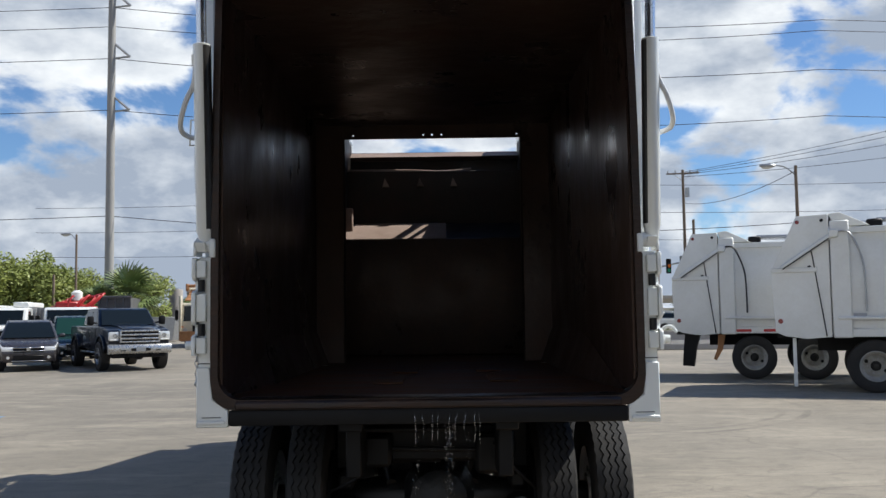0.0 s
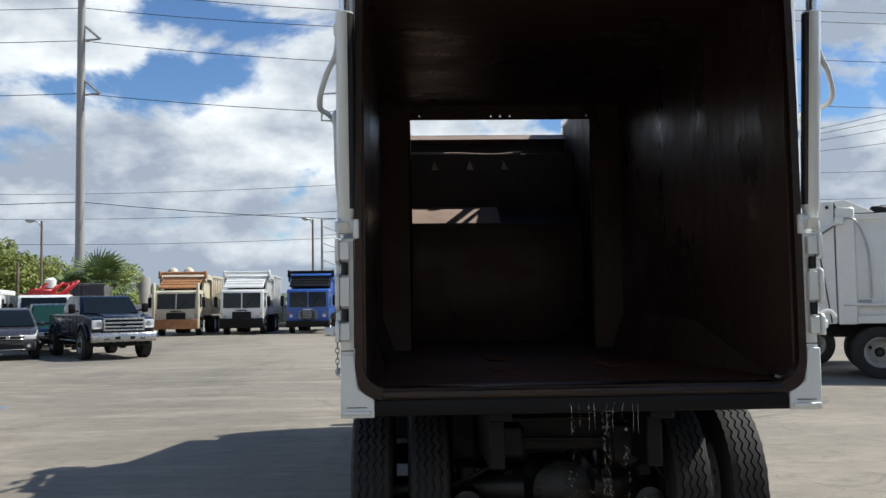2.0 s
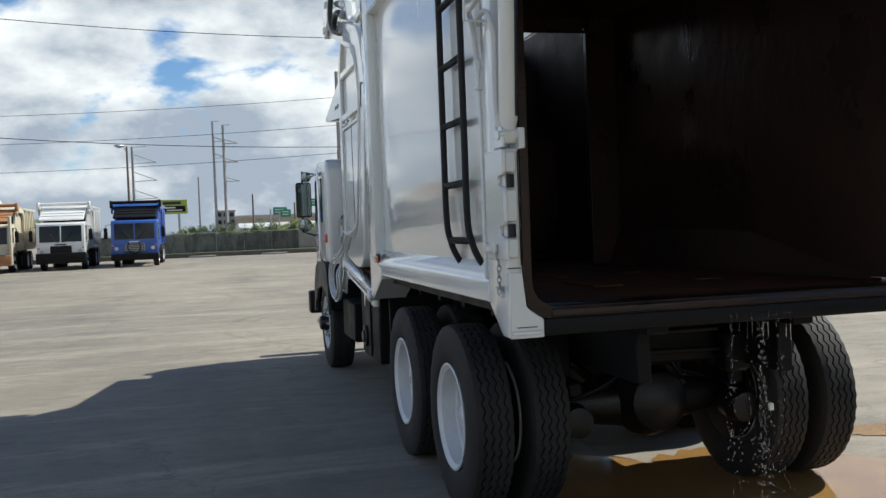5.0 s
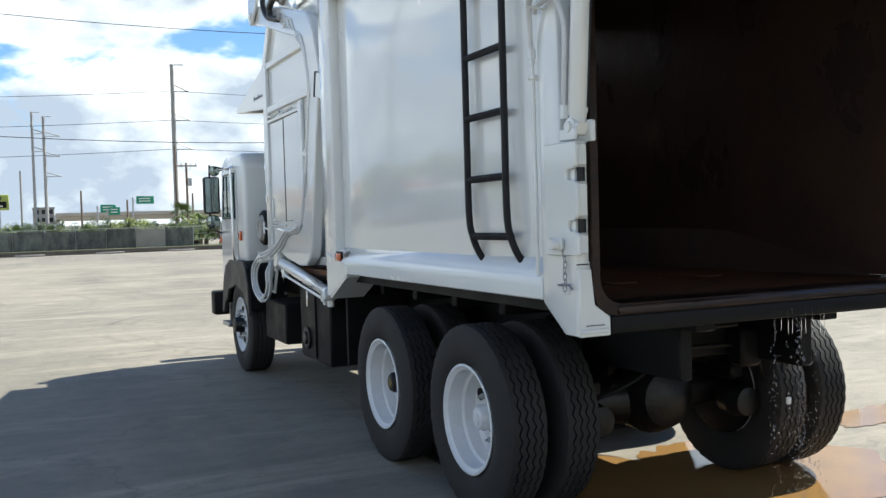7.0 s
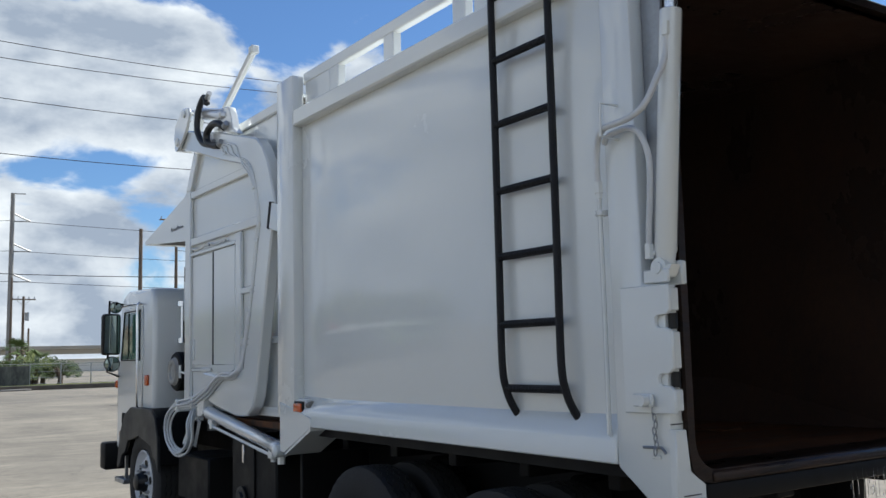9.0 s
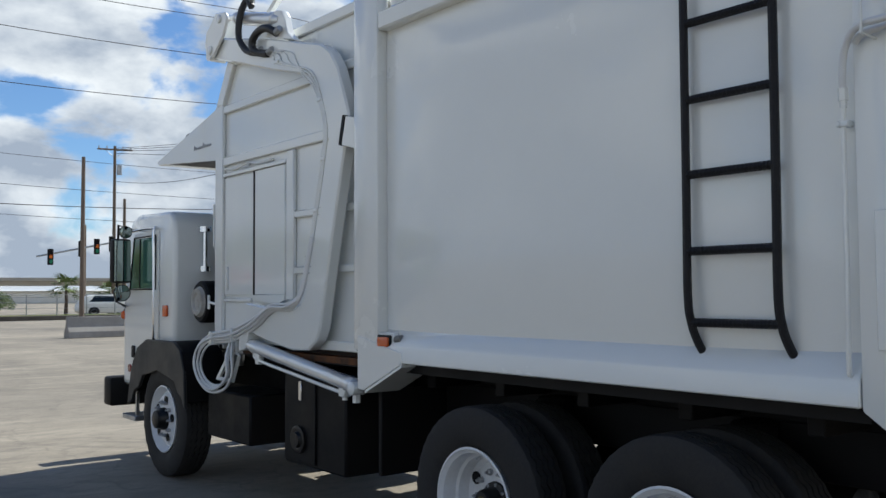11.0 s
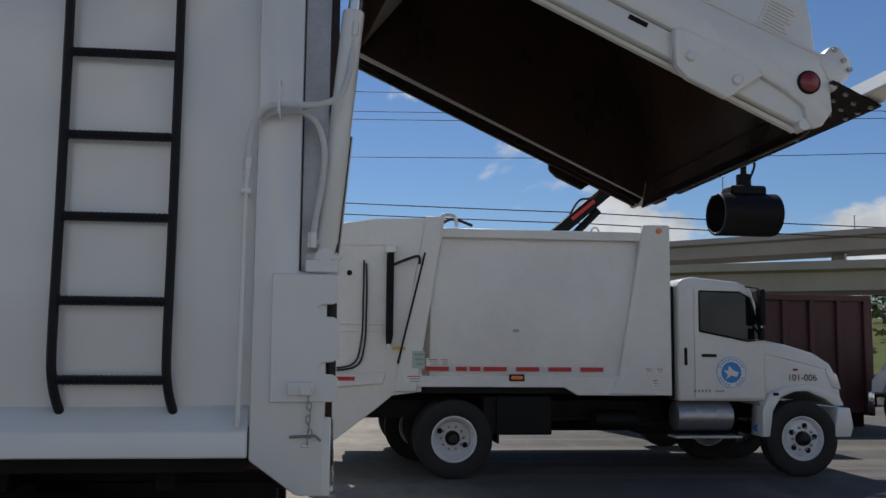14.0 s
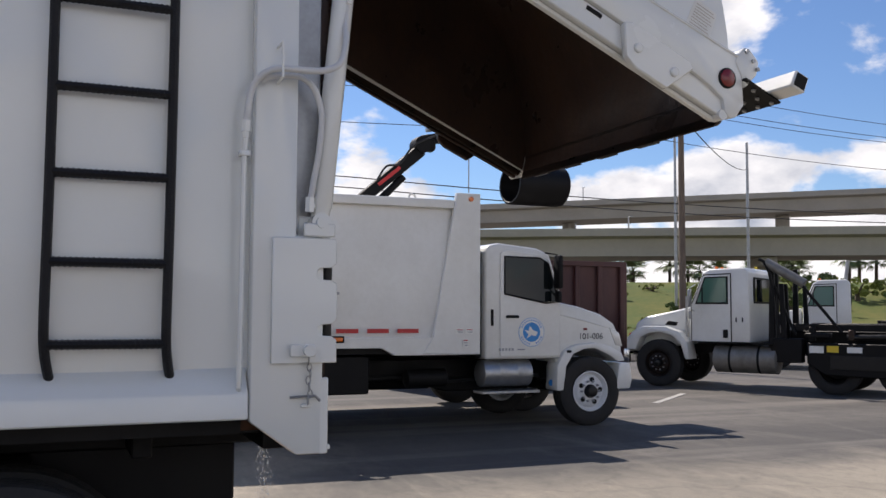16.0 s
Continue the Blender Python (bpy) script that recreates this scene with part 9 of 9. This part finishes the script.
def north_side():
    # far highway, signs, roofs, billboard
    deck = [(255, 6.1), (255, 5.2), (255.5, 5.1), (256, 3.7), (266, 3.7), (266.5, 5.1), (267, 5.2), (267, 6.1)]
    setting("far_overpass", prism("x", deck, 5, 320), CONCRETE, "distant concrete highway overpass", "overpass")
    setting("far_ramp", prism("x", [(235, 3.6), (235, 2.6), (243, 2.6), (243, 3.6)], 20, 320), CONCRETE, "distant lower highway ramp", "overpass")
    for k in range(8):
        x = 25 + 36 * k
        t = thing("pier", (x, 260, 0), "distant concrete overpass pier", "pier", "overpass piers")
        part("column", rod((x, 260, 0), (x, 260, 3.8), 1.0, 12), CONCRETE, t)
    for x, y, z, w in ((8.8, 150.8, 4.3, 2.2), (14.2, 150.2, 5.5, 2.6), (9.7, 150.6, 3.9, 1.6)):
        s = thing("highway_sign", (x, y, 0), "green highway sign on a gantry", "road sign", "green highway signs")
        part("plate", box(x - w / 2, x + w / 2, y - 0.05, y + 0.05, z - 0.1, z + 1.1, 0.03), SIGNGREEN, s)
        part("post", rod((x - w * 0.7, y + 0.1, 0), (x - w * 0.7, y + 0.1, z + 0.9), 0.12), STEEL, s)
        part("arm", rod((x - w * 0.7, y + 0.1, z + 0.5), (x + w * 0.4, y + 0.1, z + 0.5), 0.06), STEEL, s)
        for k in range(2):
            part("print_bar", box(x - w * 0.35, x + w * 0.3, y - 0.056, y - 0.051, z + 0.25 + 0.4 * k, z + 0.4 + 0.4 * k), LABEL, s)
    b = thing("billboard", (-5.7, 90, 0), "small yellow-green billboard on a post", "billboard")
    part("panel", box(-7.0, -4.3, 89.9, 90.1, 3.55, 4.9, 0.03), SIGNYELLOW, b)
    part("panel_field", box(-6.8, -4.5, 89.86, 89.899, 3.75, 4.3, 0.0), BLACK, b)
    for k, (x0, x1) in enumerate(((-6.5, -4.9), (-6.6, -5.4), (-6.2, -4.8))):
        part("print_bar", box(x0, x1, 89.84, 89.858 if k else 89.898, (4.45, 4.08, 3.85)[k], (4.7, 4.2, 3.95)[k]), INK if k == 0 else LABEL, b)
    part("post", rod((-5.1, 90.2, 0), (-5.1, 90.2, 3.6), 0.12), STEEL, b)
    # low dark building, white roofs, far tank
    h = thing("apartment_building", (3.6, 330, 0), "distant grey block with rows of windows", "building")
    part("wall", box(0.4, 6.8, 330, 345, 0, 9.0, 0.1), GREYPOLE, h)
    for r in range(3):
        for k in range(3):
            w = part("window", box(0.8 + 2.1 * k, 2.1 + 2.1 * k, 329.85, 329.99, 2.0 + 2.6 * r, 3.4 + 2.6 * r), DARKGLASS, h)
    part("roof", box(0.2, 7.0, 329.7, 345.3, 9.0, 9.4), KERB, h)
    h2 = thing("office_building", (11, 326, 0), "distant low white office building", "building")
    part("wall", box(7.2, 14.6, 326, 340, 0, 6.2, 0.1), WHITE2, h2)
    part("roof", box(7.0, 14.8, 325.8, 340.2, 6.2, 6.6), KERB, h2)
    for k in range(4):
        part("window", box(7.8 + 1.8 * k, 8.9 + 1.8 * k, 325.85, 325.99, 3.4, 5.0), DARKGLASS, h2)
    w = thing("warehouse", (18, 190, 0), "long low white warehouse roof", "building")
    part("wall", box(4, 60, 188, 200, 0, 2.4, 0.05), WHITE2, w)
    part("roof", prism("x", [(187, 2.4), (194, 3.4), (201, 2.4)], 3.5, 60.5), WHITE2, w)
    t = thing("storage_tank", (-23.7, 81.6, 0), "stained round concrete storage tank", "tank")
    part("shell", lathe([(0, 0.62), (4.1, 0.6), (4.2, 0.56)], (-23.7, 81.6, 0), "z", 24), TANK, t)
    part("lid", rod((-23.7, 81.6, 4.18), (-23.7, 81.6, 4.3), 0.3), STEEL, t)
    l = thing("shed", (-27, 88, 0), "low red brick shed with a flat roof", "building")
    part("wall", box(-31, -24.3, 86, 92, 0, 2.5, 0.02), BRICKRED, l)
    part("roof", box(-31.3, -24.1, 85.7, 92.3, 2.5, 2.75, 0.02), IVORY, l)
    part("door", box(-27.5, -26.4, 85.95, 85.999, 0, 2.05), BLACK, l)
    s = thing("skip", (-20.5, 66, 0), "grey steel waste skip in the yard", "container")
    part("shell", prism("y", [(-22.3, 0.1), (-22.5, 1.7), (-18.9, 1.7), (-19.1, 0.1)], 65.0, 67.2, 0.03), STEEL, s)
    part("rim", box(-22.6, -18.8, 64.9, 67.3, 1.66, 1.76, 0.02), STEEL, s)
    for x, y, deg, m in ((20.2, 74.5, 90, WHITE2), (24, 76, -90, GREY_CAR)):
        place(suv(m, "distant car on the street beyond the fence"), x, y, deg)
    j = thing("concrete_barrier", (7.2, 40, 0), "low concrete traffic barrier", "barrier")
    part("block", prism("x", [(39.7, 0), (39.72, 0.25), (39.88, 0.45), (39.92, 0.82), (40.08, 0.82), (40.12, 0.45), (40.28, 0.25), (40.3, 0)], 6, 16, 0.02), KERB, j)


north_side()


# ---- paint, water and a coloured shade patch on the paving ----
def paving_marks():
    for x0, x1, y0, y1, m, n in ((-9.8, -7.6, 15.7, 16.05, BLUELINE, "faded blue parking paint"),):
        setting("parking_mark", box(x0, x1, y0, y1, 0.001, 0.004), m, n, "road marking")
    for x, y, a, l in ((-1.5, 63.5, 8, 1.6), (1.9, 64.5, 8, 1.6), (5.2, 65, 8, 1.6), (9.9, -5.2, 40, 2.2), (12.5, -13.0, 40, 3.0), (-0.8, 58, 4, 1.0)):
        bm = moved(box(-0.06, 0.06, -l / 2, l / 2, 0.001, 0.008), Matrix.Translation((x, y, 0)) @ Matrix.Rotation(radians(a), 4, "Z"))
        setting("parking_line", bm, LINEPAINT, "worn white parking line", "road marking")

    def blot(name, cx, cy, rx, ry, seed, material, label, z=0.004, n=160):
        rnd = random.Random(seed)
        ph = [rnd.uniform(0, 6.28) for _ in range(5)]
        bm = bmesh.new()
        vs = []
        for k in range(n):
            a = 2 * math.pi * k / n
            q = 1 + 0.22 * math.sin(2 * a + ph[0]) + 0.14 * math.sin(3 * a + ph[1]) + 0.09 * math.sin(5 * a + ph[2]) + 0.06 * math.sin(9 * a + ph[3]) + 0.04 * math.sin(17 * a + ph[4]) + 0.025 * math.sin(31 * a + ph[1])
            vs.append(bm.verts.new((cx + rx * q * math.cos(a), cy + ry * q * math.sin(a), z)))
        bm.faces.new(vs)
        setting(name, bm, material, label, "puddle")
    # the truck's deep ground shade between the wheels, laid as a dark patch
    blot("axle_shade_patch", -0.40, 6.5, 0.50, 1.5, 11, SHADEDARK, "dark patch under the axles standing in for the truck's shade", 0.003)
    blot("puddle", 0.30, 5.6, 0.95, 1.2, 4, WETLOT, "shallow rusty puddle under the tailgate")
    blot("puddle", 2.35, 5.25, 0.75, 0.40, 6, WETLOT, "shallow puddle drying at its edge", 0.005)
    blot("puddle", 2.6, 6.4, 0.6, 0.3, 8, WETLOT, "shallow puddle drying at its edge", 0.006)


# dark tone that holds the shade under the truck
SHADEDARK = mat("shade_dark_paving", (0.022, 0.020, 0.018), 0.45, col2=(0.045, 0.038, 0.03), scale=3, amount=0.7, bump=0.2, bump_scale=90, spec=0.3)
WETLOT = mat("wet_paving", (0.30, 0.165, 0.055), 0.10, col2=(0.16, 0.10, 0.055), scale=2, amount=0.6, rough_var=0.05, spec=0.6)
paving_marks()
